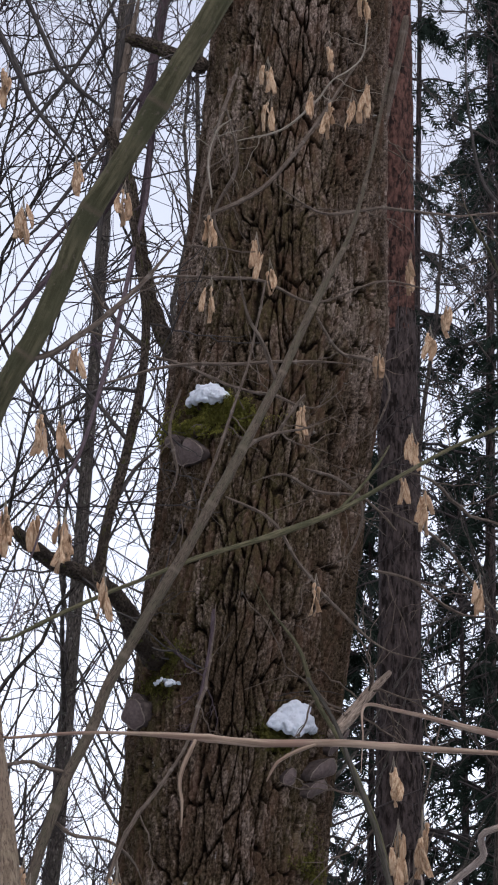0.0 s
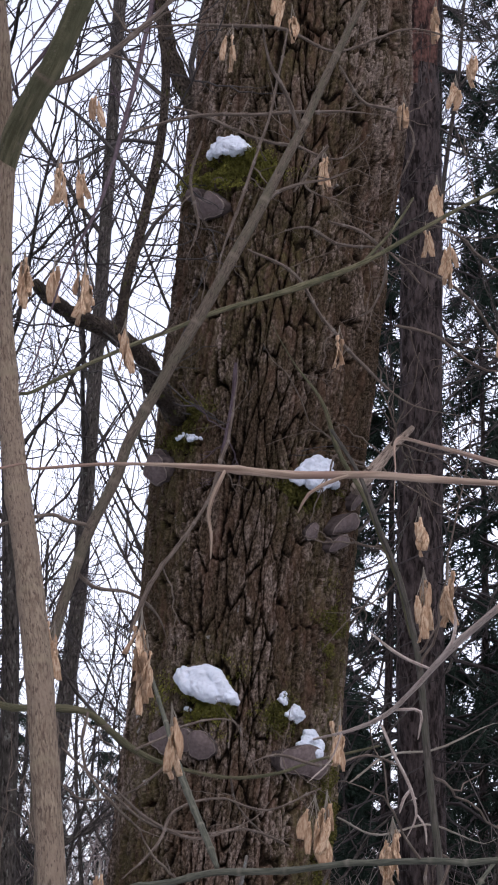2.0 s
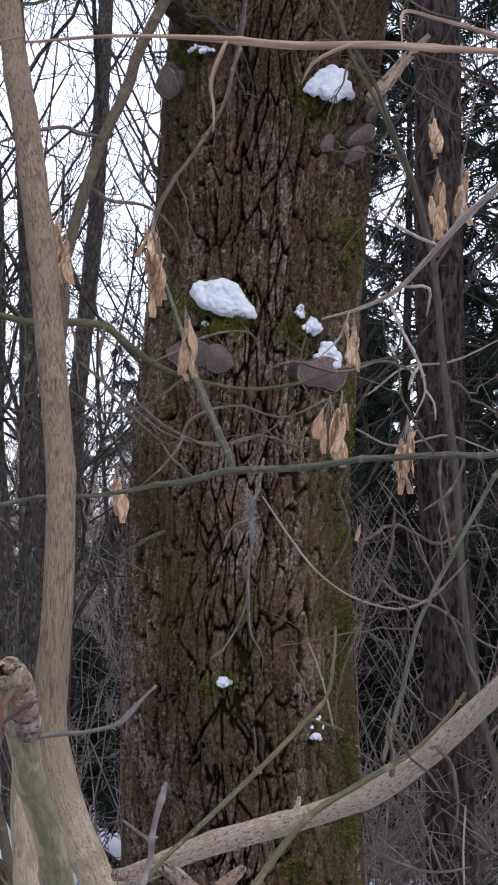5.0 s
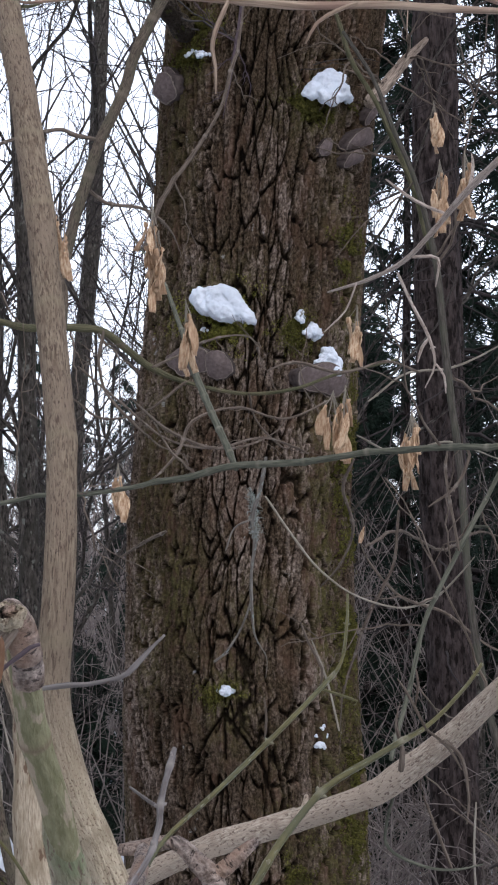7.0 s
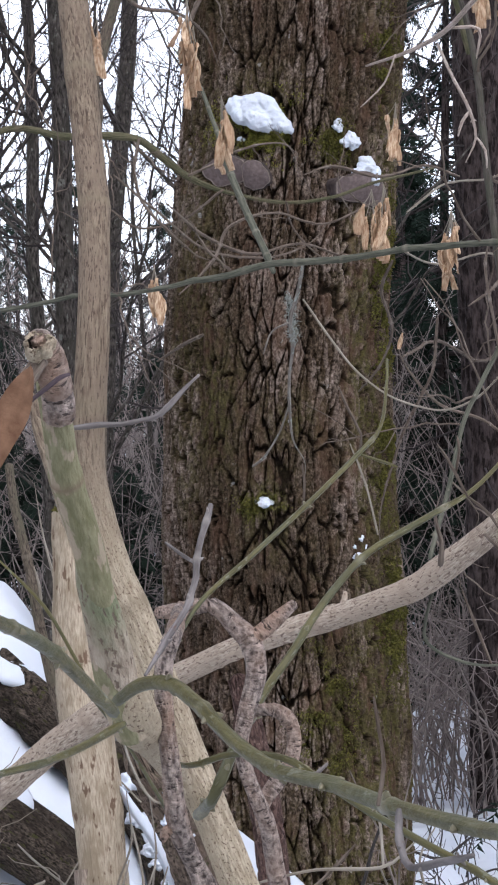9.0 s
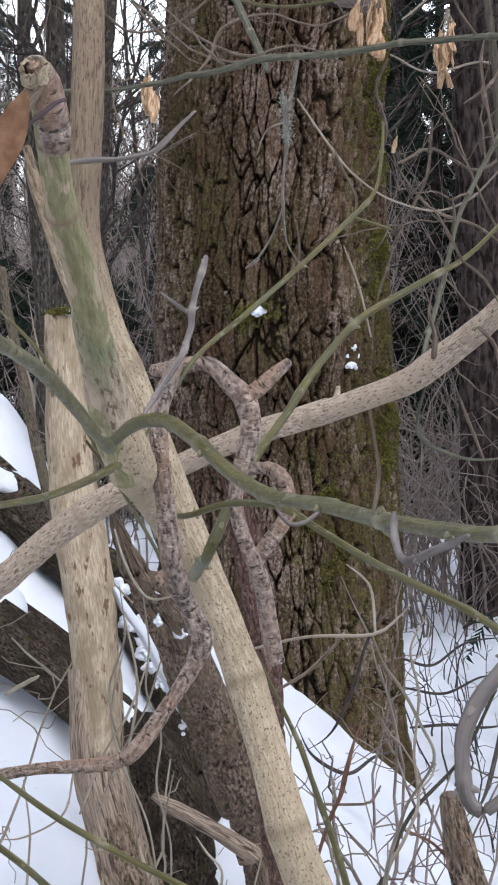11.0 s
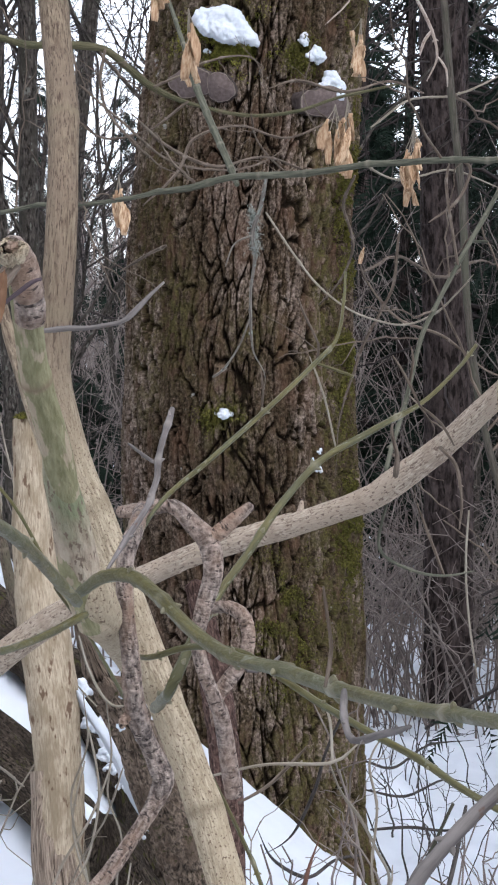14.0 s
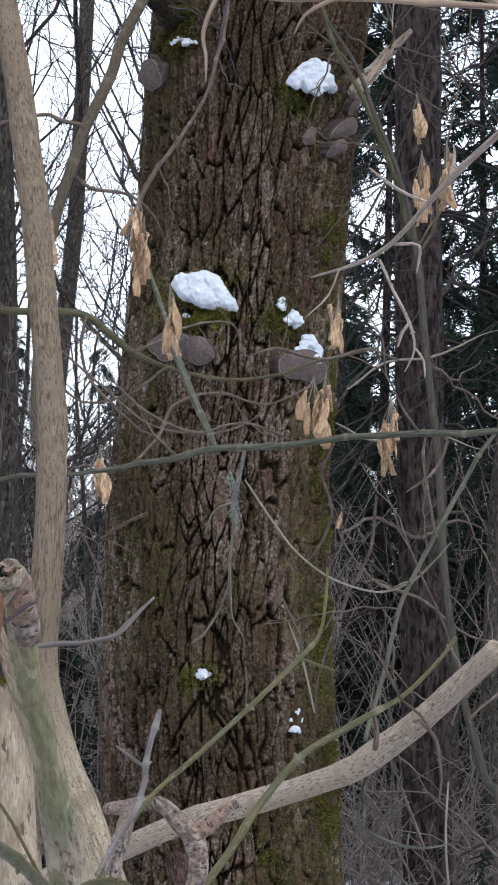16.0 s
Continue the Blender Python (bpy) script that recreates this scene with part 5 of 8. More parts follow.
limb("twig", "greybr", maple_sapling, (0.164, -0.500, 2.953, 0.0028), (0.240, -0.500, 3.064, 0.0037), (0.189, -0.500, 2.967, 0.0028), (0.306, -0.500, 2.923, 0.0028), twigs=(4, 0.16))
limb("twig", "olive", maple_sapling, (0.108, -0.900, 2.541, 0.0034), (0.158, -0.861, 2.467, 0.0042), (0.220, -0.819, 2.394, 0.0051), (0.259, -0.773, 2.297, 0.0051), (0.310, -0.733, 2.222, 0.0051), (0.362, -0.686, 2.123, 0.0075), (0.401, -0.644, 2.035, 0.0075), (0.429, -0.600, 1.937, 0.0076), twigs=(4, 0.16))
limb("twig", "greybr", maple_sapling, (0.100, -0.400, 3.699, 0.0029), (0.275, -0.221, 3.640, 0.0040), (0.454, -0.081, 3.713, 0.0041), (0.643, 0.060, 3.760, 0.0032), (0.840, 0.200, 3.837, 0.0033), twigs=(4, 0.16))
bare_sapling = thing("bare_sapling", (0.95, 0.2, -0.4), "thin dark bare sapling beside the old trunk", "tree")
limb("twig", "dark", bare_sapling, (0.717, 0.200, 4.566, 0.0098), (0.700, 0.200, 4.358, 0.0097), (0.703, 0.200, 4.155, 0.0110), (0.735, 0.200, 3.940, 0.0136), (0.783, 0.200, 3.859, 0.0136), (0.854, 0.200, 3.780, 0.0135), (0.850, 0.250, 2.600, 0.0200), (0.950, 0.200, 1.000, 0.0240), (0.970, 0.200, -0.500, 0.0300), twigs=(5, 0.25))
limb("twig", "olive", bare_sapling, (0.619, -0.400, 3.597, 0.0039), (0.710, -0.100, 3.605, 0.0041), (0.807, 0.200, 3.601, 0.0043), twigs=(5, 0.25))
limb("twig", "greybr", bare_sapling, (0.537, 0.200, 4.404, 0.0111), (0.510, 0.237, 4.251, 0.0111), (0.482, 0.270, 4.113, 0.0097), (0.446, 0.300, 3.991, 0.0097), twigs=(5, 0.25))
box_elder_sapling = thing("box_elder_sapling", (0, -4.4, -0.42), "forked tan box elder stem with green shoots and a sawn-off stub", "tree")
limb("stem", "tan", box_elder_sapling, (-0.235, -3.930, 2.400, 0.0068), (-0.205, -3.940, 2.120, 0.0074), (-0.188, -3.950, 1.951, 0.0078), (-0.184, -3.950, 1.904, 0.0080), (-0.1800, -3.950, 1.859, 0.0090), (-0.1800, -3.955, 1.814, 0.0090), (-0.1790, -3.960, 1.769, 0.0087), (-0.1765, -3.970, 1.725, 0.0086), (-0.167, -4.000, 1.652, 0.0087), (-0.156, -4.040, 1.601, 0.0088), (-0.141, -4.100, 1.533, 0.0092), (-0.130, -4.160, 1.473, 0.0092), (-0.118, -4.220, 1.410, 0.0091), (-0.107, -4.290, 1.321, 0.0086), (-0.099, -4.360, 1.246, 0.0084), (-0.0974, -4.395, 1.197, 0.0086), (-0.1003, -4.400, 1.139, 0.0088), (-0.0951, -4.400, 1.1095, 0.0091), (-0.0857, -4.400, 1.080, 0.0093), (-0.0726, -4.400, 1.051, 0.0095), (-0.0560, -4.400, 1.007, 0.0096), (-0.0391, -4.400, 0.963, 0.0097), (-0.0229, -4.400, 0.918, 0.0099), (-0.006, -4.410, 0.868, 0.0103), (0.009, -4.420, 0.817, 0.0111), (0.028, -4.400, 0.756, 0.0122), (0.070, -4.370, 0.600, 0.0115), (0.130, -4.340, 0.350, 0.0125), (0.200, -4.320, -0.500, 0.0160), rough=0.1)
limb("bough", "olive", box_elder_sapling, (-0.1790, -3.952, 1.8460, 0.0080), (-0.1720, -3.965, 1.8700, 0.0094), (-0.1550, -3.985, 1.8980, 0.0090), (-0.1410, -3.995, 1.9190, 0.0090), (-0.1210, -4.010, 1.9620, 0.0090), (-0.1040, -4.030, 2.0030, 0.0090), (-0.0780, -4.050, 2.0430, 0.0090), (-0.0520, -4.070, 2.0840, 0.0090), (-0.0260, -4.090, 2.1240, 0.0090), (-0.0010, -4.110, 2.1630, 0.0090), (0.0590, -4.130, 2.2830, 0.0084), rough=0.12, node=0.11)
limb("twig", "greybr", box_elder_sapling, (-0.1420, -3.990, 1.9040, 0.0030), (-0.1260, -3.985, 1.9100, 0.0026), (-0.0970, -3.970, 1.9380, 0.0024), (-0.0780, -3.950, 1.9650, 0.0022), (-0.0580, -3.930, 1.9950, 0.0020), (-0.0270, -3.900, 2.0490, 0.0016), (-0.0210, -3.890, 2.0630, 0.0012), twigs=(4, 0.10))
slanting_sapling = thing("slanting_sapling", (-0.3, -1, -0.2), "slanting grey-tan sapling crossing before the old trunk", "tree")
limb("stem", "greytan", slanting_sapling, (0.412, -0.750, 3.777, 0.0035), (0.364, -0.800, 3.514, 0.0042), (0.318, -0.850, 3.328, 0.0054), (0.254, -0.900, 3.174, 0.0075), (0.159, -0.950, 2.935, 0.0090), (0.056, -1.000, 2.706, 0.0106), (-0.151, -1.000, 2.309, 0.0111), (-0.194, -1.000, 2.194, 0.0111), (-0.242, -1.000, 2.091, 0.0110), (-0.273, -1.000, 2.000, 0.0110), (-0.293, -1.000, 1.938, 0.0110), (-0.307, -1.000, 1.876, 0.0110), (-0.322, -1.000, 1.820, 0.0109), (-0.315, -1.000, 1.778, 0.0114), (-0.326, -1.000, 1.628, 0.0123), (-0.328, -1.000, 1.466, 0.0131), (-0.315, -1.000, 1.463, 0.0147), (-0.318, -1.000, 1.197, 0.0155), (-0.324, -1.000, 0.873, 0.0173), (-0.328, -1.000, 0.490, 0.0199), (-0.328, -1.000, 0.047, 0.0226), rough=0.14)
limb("stub", "greenbark", box_elder_sapling, (-0.078, -4.870, 1.170, 0.0047), (-0.077, -4.854, 1.157, 0.0052), (-0.076, -4.832, 1.140, 0.0054), (-0.071, -4.797, 1.110, 0.0058), (-0.069, -4.768, 1.084, 0.0064), (-0.066, -4.740, 1.056, 0.0071), (-0.060, -4.720, 1.036, 0.0068), rough=0.1)
limb("stem", "tan", box_elder_sapling, (-0.109, -4.600, 1.169, 0.0018), (-0.105, -4.611, 1.155, 0.0030), (-0.097, -4.626, 1.137, 0.0039), (-0.088, -4.643, 1.117, 0.0046), (-0.078, -4.660, 1.098, 0.0053))
fallen_branch = thing("fallen_branch", (-0.8, -2.7, -0.4), "long pinkish-tan smooth branch slanting across the trunk", "branch")
limb("branch", "tanpink", fallen_branch, (-0.900, -2.650, -0.500, 0.0240), (-0.600, -2.680, 0.450, 0.0200), (-0.364, -2.700, 0.685, 0.0167), (-0.303, -2.749, 0.743, 0.0164), (-0.244, -2.796, 0.797, 0.0168), (-0.173, -2.849, 0.845, 0.0158), (-0.092, -2.908, 0.886, 0.0129), (-0.014, -2.966, 0.923, 0.0126), (0.072, -3.031, 0.955, 0.0129), (0.148, -3.093, 0.988, 0.0132), (0.177, -3.120, 1.009, 0.0149), (0.220, -3.165, 1.047, 0.0128), (0.252, -3.202, 1.080, 0.0121), (0.291, -3.250, 1.122, 0.0113), rough=0.14)
loose_bark("tanpink", fallen_branch, (-0.364, -2.700, 0.685, 0.0167), (-0.303, -2.749, 0.743, 0.0164), (-0.244, -2.796, 0.797, 0.0168), (-0.173, -2.849, 0.845, 0.0158), (-0.092, -2.908, 0.886, 0.0129), (-0.014, -2.966, 0.923, 0.0126), (0.072, -3.031, 0.955, 0.0129), cover=0.3, out=0.05, seed=3, label="thin flaking bark")
dead_branch = thing("dead_branch", (-0.3, -4.7, -0.4), "gnarled dead branch with grey and orange flaking bark", "branch")
limb("branch", "gnarl", dead_branch, (-0.060, -4.520, 1.069, 0.0030), (-0.049, -4.520, 1.070, 0.0041), (-0.034, -4.520, 1.072, 0.0038), (-0.023, -4.520, 1.062, 0.0044), (-0.016, -4.520, 1.054, 0.0049), (-0.014, -4.520, 1.038, 0.0044), (-0.019, -4.520, 1.018, 0.0041), (-0.021, -4.520, 1.005, 0.0036), (-0.018, -4.520, 0.991, 0.0038), (-0.012, -4.520, 0.976, 0.0040), (-0.008, -4.516, 0.966, 0.0044), (-0.005, -4.510, 0.950, 0.0048), (-0.001, -4.500, 0.925, 0.0050), rough=0.6)
limb("branch", "gnarl", dead_branch, (-0.016, -4.520, 1.054, 0.0038), (-0.008, -4.520, 1.059, 0.0035), (0.000, -4.520, 1.066, 0.0030), (0.006, -4.520, 1.071, 0.0024), rough=0.6)
limb("branch", "gnarl", dead_branch, (-0.018, -4.500, 1.017, 0.0028), (-0.008, -4.500, 1.020, 0.0033), (0.002, -4.500, 1.017, 0.0036), (0.006, -4.500, 1.007, 0.0033), (0.004, -4.500, 0.994, 0.0036), (-0.004, -4.500, 0.983, 0.0039), (-0.010, -4.502, 0.973, 0.0036), (-0.009, -4.506, 0.962, 0.0032), rough=0.6)
limb("branch", "gnarl", dead_branch, (-0.045, -4.560, 1.072, 0.0034), (-0.045, -4.660, 1.069, 0.0034), (-0.048, -4.690, 1.059, 0.0035), (-0.048, -4.700, 1.046, 0.0037), (-0.047, -4.700, 1.033, 0.0037), (-0.045, -4.700, 1.017, 0.0039), (-0.044, -4.700, 1.003, 0.0042), (-0.042, -4.690, 0.990, 0.0042), (-0.038, -4.680, 0.979, 0.0040), (-0.033, -4.680, 0.968, 0.0045), (-0.032, -4.680, 0.963, 0.0043), (-0.037, -4.680, 0.952, 0.0036), (-0.046, -4.690, 0.940, 0.0033), (-0.058, -4.700, 0.925, 0.0035), (-0.067, -4.700, 0.918, 0.0030), (-0.082, -4.700, 0.916, 0.0028), (-0.100, -4.700, 0.915, 0.0026), (-0.119, -4.700, 0.912, 0.0026), (-0.139, -4.699, 0.908, 0.0027), (-0.165, -4.690, 0.898, 0.0030), (-0.205, -4.670, 0.865, 0.0034), (-0.250, -4.640, 0.800, 0.0040), (-0.330, -4.680, 0.300, 0.0050), (-0.360, -4.700, -0.500, 0.0060), rough=0.6)
limb("branch", "gnarl", dead_branch, (-0.043, -4.690, 0.996, 0.0017), (-0.048, -4.696, 0.993, 0.0023), (-0.049, -4.700, 0.990, 0.0010), rough=0.6)
dead_sapling = thing("dead_sapling", (0, -2.85, -0.4), "dark reddish dead sapling with peeling bark", "tree")
limb("stem", "redbark", dead_sapling, (-0.037, -2.900, 0.876, 0.0117), (-0.028, -2.896, 0.830, 0.0130), (-0.010, -2.888, 0.743, 0.0144), (0.002, -2.879, 0.642, 0.0145), (0.007, -2.868, 0.520, 0.0152), (0.016, -2.860, 0.437, 0.0160), (0.029, -2.850, 0.319, 0.0174), (0.030, -2.850, 0.000, 0.0190), (0.040, -2.840, -0.500, 0.0220), rough=0.35)
loose_bark("redbark", dead_sapling, (-0.037, -2.900, 0.876, 0.0117), (-0.028, -2.896, 0.830, 0.0130), (-0.010, -2.888, 0.743, 0.0144), (0.002, -2.879, 0.642, 0.0145), (0.007, -2.868, 0.520, 0.0152), (0.016, -2.860, 0.437, 0.0160), (0.029, -2.850, 0.319, 0.0174), (0.030, -2.850, 0.000, 0.0190), (0.040, -2.840, -0.500, 0.0220), cover=0.55, out=0.2, seed=3, label="peeling reddish bark")
limb("branch", "green", box_elder_sapling, (-0.067, -4.620, 1.030, 0.0010), (-0.052, -4.586, 1.053, 0.0012), (-0.037, -4.554, 1.076, 0.0012), (-0.008, -4.513, 1.100, 0.0013), (0.018, -4.479, 1.122, 0.0013), (0.039, -4.451, 1.141, 0.0013), (0.051, -4.434, 1.154, 0.0010), (0.056, -4.414, 1.174, 0.0008), (0.057, -4.400, 1.190, 0.0007))
limb("twig", "green", box_elder_sapling, (0.040, -4.420, 1.141, 0.0008), (0.052, -4.420, 1.137, 0.0008), (0.060, -4.420, 1.134, 0.0007), (0.058, -4.420, 1.132, 0.0005))
limb("twig", "greybr", box_elder_sapling, (0.041, -4.420, 1.142, 0.0007), (0.042, -4.420, 1.151, 0.0007), (0.035, -4.420, 1.165, 0.0007), (0.031, -4.420, 1.175, 0.0006))
limb("twig", "greybr", box_elder_sapling, (0.012, -4.420, 1.115, 0.0007), (0.013, -4.420, 1.125, 0.0007), (0.012, -4.420, 1.136, 0.0006))
limb("twig", "grey", box_elder_sapling, (-0.055, -4.720, 1.058, 0.0013), (-0.046, -4.695, 1.072, 0.0014), (-0.041, -4.680, 1.080, 0.0014), (-0.039, -4.670, 1.086, 0.0014), (-0.037, -4.661, 1.092, 0.0014), (-0.037, -4.652, 1.098, 0.0014), (-0.035, -4.639, 1.107, 0.0014), (-0.033, -4.630, 1.113, 0.0015), (-0.031, -4.620, 1.121, 0.0015))
limb("twig", "grey", box_elder_sapling, (-0.037, -4.640, 1.097, 0.0009), (-0.042, -4.640, 1.100, 0.0009), (-0.046, -4.640, 1.103, 0.0007), (-0.050, -4.640, 1.106, 0.0009))
limb("branch", "green", box_elder_sapling, (-0.043, -4.410, 0.955, 0.0032), (-0.036, -4.470, 0.968, 0.0031), (-0.033, -4.500, 0.978, 0.0029), (-0.022, -4.481, 1.004, 0.0027), (-0.011, -4.466, 1.022, 0.0023), (0.007, -4.449, 1.044, 0.0021), (0.023, -4.431, 1.066, 0.0021), (0.046, -4.412, 1.089, 0.0019), (0.071, -4.395, 1.103, 0.0019), (0.099, -4.377, 1.118, 0.0014), (0.119, -4.361, 1.136, 0.0012), (0.133, -4.350, 1.152, 0.0011))
limb("twig", "greybr", box_elder_sapling, (0.098, -4.400, 1.118, 0.0008), (0.092, -4.400, 1.130, 0.0009), (0.087, -4.400, 1.139, 0.0008), (0.083, -4.400, 1.145, 0.0006))
limb("twig", "greybr", box_elder_sapling, (0.092, -4.400, 1.130, 0.0008), (0.094, -4.400, 1.142, 0.0008), (0.093, -4.400, 1.150, 0.0006))
limb("twig", "greybr", box_elder_sapling, (0.098, -4.400, 1.118, 0.0009), (0.109, -4.400, 1.109, 0.0008), (0.116, -4.400, 1.097, 0.0006))
limb("branch", "green", box_elder_sapling, (-0.064, -4.760, 1.052, 0.0022), (-0.054, -4.782, 1.060, 0.0026), (-0.042, -4.803, 1.062, 0.0027), (-0.032, -4.828, 1.057, 0.0026), (-0.019, -4.860, 1.049, 0.0025), (-0.004, -4.898, 1.045, 0.0026), (0.013, -4.940, 1.045, 0.0026), (0.028, -4.983, 1.046, 0.0025), (0.044, -5.033, 1.048, 0.0025), (0.055, -5.074, 1.052, 0.0023), (0.065, -5.120, 1.057, 0.0022))
limb("twig", "greybr", box_elder_sapling, (0.021, -5.020, 1.052, 0.0007), (0.023, -5.013, 1.062, 0.0006), (0.022, -5.006, 1.071, 0.0006), (0.021, -5.000, 1.079, 0.0004))
limb("twig", "grey", box_elder_sapling, (0.025, -5.050, 1.055, 0.0011), (0.024, -5.073, 1.051, 0.0010), (0.025, -5.092, 1.048, 0.0010), (0.030, -5.119, 1.054, 0.0010), (0.035, -5.150, 1.061, 0.0009))
limb("branch", "green", box_elder_sapling, (-0.058, -4.560, 1.004, 0.0015), (-0.041, -4.620, 1.009, 0.0014), (-0.023, -4.638, 1.016, 0.0016), (-0.002, -4.661, 1.017, 0.0016), (0.019, -4.686, 1.008, 0.0015), (0.050, -4.726, 0.994, 0.0016), (0.070, -4.755, 0.986, 0.0016), (0.085, -4.778, 0.979, 0.0015), (0.100, -4.800, 0.974, 0.0015))
limb("branch", "green", box_elder_sapling, (-0.090, -5.000, 1.104, 0.0022), (-0.085, -4.954, 1.095, 0.0022), (-0.079, -4.908, 1.086, 0.0024), (-0.070, -4.848, 1.069, 0.0024), (-0.063, -4.800, 1.054, 0.0023))
limb("branch", "green", box_elder_sapling, (-0.104, -4.850, 1.036, 0.0013), (-0.098, -4.834, 1.036, 0.0013), (-0.084, -4.801, 1.036, 0.0015), (-0.068, -4.763, 1.039, 0.0016), (-0.062, -4.750, 1.041, 0.0014))
limb("twig", "green", box_elder_sapling, (-0.114, -4.700, 1.102, 0.0007), (-0.096, -4.700, 1.083, 0.0008), (-0.083, -4.700, 1.060, 0.0008), (-0.072, -4.700, 1.042, 0.0008))
limb("twig", "green", box_elder_sapling, (-0.078, -4.700, 1.048, 0.0007), (-0.065, -4.663, 1.023, 0.0008), (-0.051, -4.621, 0.990, 0.0009), (-0.045, -4.600, 0.972, 0.0007))
limb("branch", "green", box_elder_sapling, (-0.116, -4.750, 0.928, 0.0010), (-0.086, -4.738, 0.902, 0.0015), (-0.051, -4.724, 0.878, 0.0015), (-0.014, -4.711, 0.856, 0.0015), (0.018, -4.700, 0.836, 0.0015))
limb("branch", "green", box_elder_sapling, (-0.117, -4.750, 0.901, 0.0014), (-0.097, -4.723, 0.876, 0.0015), (-0.083, -4.700, 0.851, 0.0015))
limb("twig", "green", box_elder_sapling, (-0.013, -4.350, 0.909, 0.0013), (0.001, -4.341, 0.878, 0.0013), (0.016, -4.329, 0.841, 0.0015), (0.029, -4.319, 0.806, 0.0021), (0.039, -4.310, 0.770, 0.0024), (0.046, -4.300, 0.734, 0.0026))
broken_snag = thing("broken_snag", (-0.2, -1.85, -0.2), "broken-off tan snag stripped of its bark, snow on top", "snag")
limb("stem", "deadwood", broken_snag, (-0.324, -1.650, 1.027, 0.0308), (-0.317, -1.668, 0.936, 0.0335), (-0.312, -1.692, 0.817, 0.0371), (-0.295, -1.720, 0.680, 0.0424), (-0.276, -1.747, 0.545, 0.0414), (-0.265, -1.775, 0.410, 0.0394), (-0.260, -1.797, 0.303, 0.0401), (-0.232, -1.822, 0.188, 0.0418), (-0.196, -1.850, 0.057, 0.0471), (-0.160, -1.900, -0.100, 0.0550), (-0.150, -1.900, -0.500, 0.0600), rough=0.28)
loose_bark("deadbark", broken_snag, (-0.268, -1.765, 0.460, 0.0396), (-0.265, -1.775, 0.410, 0.0394), (-0.260, -1.797, 0.303, 0.0401), (-0.232, -1.822, 0.188, 0.0418), (-0.196, -1.850, 0.057, 0.0471), (-0.160, -1.900, -0.100, 0.0550), cover=0.62, out=0.10, seed=12, label="torn remnants of brown bark")
loose_bark("oldbark", broken_snag, (-0.265, -1.775, 0.410, 0.0394), (-0.260, -1.797, 0.303, 0.0401), (-0.232, -1.822, 0.188, 0.0418), (-0.196, -1.850, 0.057, 0.0471), (-0.160, -1.900, -0.100, 0.0550), (-0.150, -1.900, -0.500, 0.0600), cover=0.52, out=0.16, seed=3, label="torn grey-brown bark")
loose_bark("oldbark", broken_snag, (-0.324, -1.650, 1.027, 0.0308), (-0.317, -1.668, 0.936, 0.0335), (-0.312, -1.692, 0.817, 0.0371), (-0.295, -1.720, 0.680, 0.0424), (-0.276, -1.747, 0.545, 0.0414), (-0.265, -1.775, 0.410, 0.0394), (-0.260, -1.797, 0.303, 0.0401), cover=0.12, out=0.05, seed=3, label="strip of old bark")
rotten_snag = thing("rotten_snag", (0, -1.2, -0.2), "rotting brown snag leaning with torn fibres", "snag")
limb("stem", "rotten", rotten_snag, (-0.212, -2.200, 0.758, 0.0029), (-0.205, -2.155, 0.724, 0.0105), (-0.192, -2.083, 0.669, 0.0175), (-0.169, -2.011, 0.617, 0.0215), (-0.144, -1.939, 0.563, 0.0245), (-0.103, -1.780, 0.429, 0.0290), (-0.048, -1.581, 0.247, 0.0330), (0.002, -1.421, 0.091, 0.0360), (0.062, -1.200, -0.146, 0.0420), (0.070, -1.100, -0.200, 0.0450), (0.085, -1.050, -0.500, 0.0500), rough=0.6)
loose_bark("oldbark", rotten_snag, (-0.192, -2.083, 0.669, 0.0175), (-0.169, -2.011, 0.617, 0.0215), (-0.144, -1.939, 0.563, 0.0245), (-0.103, -1.780, 0.429, 0.0290), (-0.048, -1.581, 0.247, 0.0330), (0.002, -1.421, 0.091, 0.0360), (0.062, -1.200, -0.146, 0.0420), (0.070, -1.100, -0.200, 0.0450), cover=0.55, out=0.34, seed=3, label="fibrous brown bark")
fallen_log = thing("fallen_log", (-0.10, -1.00, -0.40), "dark mossy fallen log capped with snow", "log")
limb("stem", "mossybr", fallen_log, (-1.300, 0.300, 1.100, 0.1000), (-0.739, -0.300, 0.738, 0.0574), (-0.607, -0.387, 0.632, 0.0566), (-0.503, -0.453, 0.559, 0.0535), (-0.377, -0.536, 0.470, 0.0527), (-0.266, -0.611, 0.390, 0.0544), (-0.205, -0.678, 0.293, 0.0515), (-0.157, -0.750, 0.182, 0.0485), (-0.120, -0.950, 0.050, 0.0700), (-0.100, -1.000, -0.400, 0.0800), rough=0.75)
loose_bark("mossybr", fallen_log, (-0.607, -0.387, 0.632, 0.0566), (-0.503, -0.453, 0.559, 0.0535), (-0.377, -0.536, 0.470, 0.0527), (-0.266, -0.611, 0.390, 0.0544), (-0.205, -0.678, 0.293, 0.0515), (-0.157, -0.750, 0.182, 0.0485), (-0.120, -0.950, 0.050, 0.0700), cover=0.55, out=0.25, seed=3, label="thick mossy bark")
fallen_log = thing("fallen_log", (-0.10, -1.35, -0.30), "dark mossy fallen log capped with snow", "log")
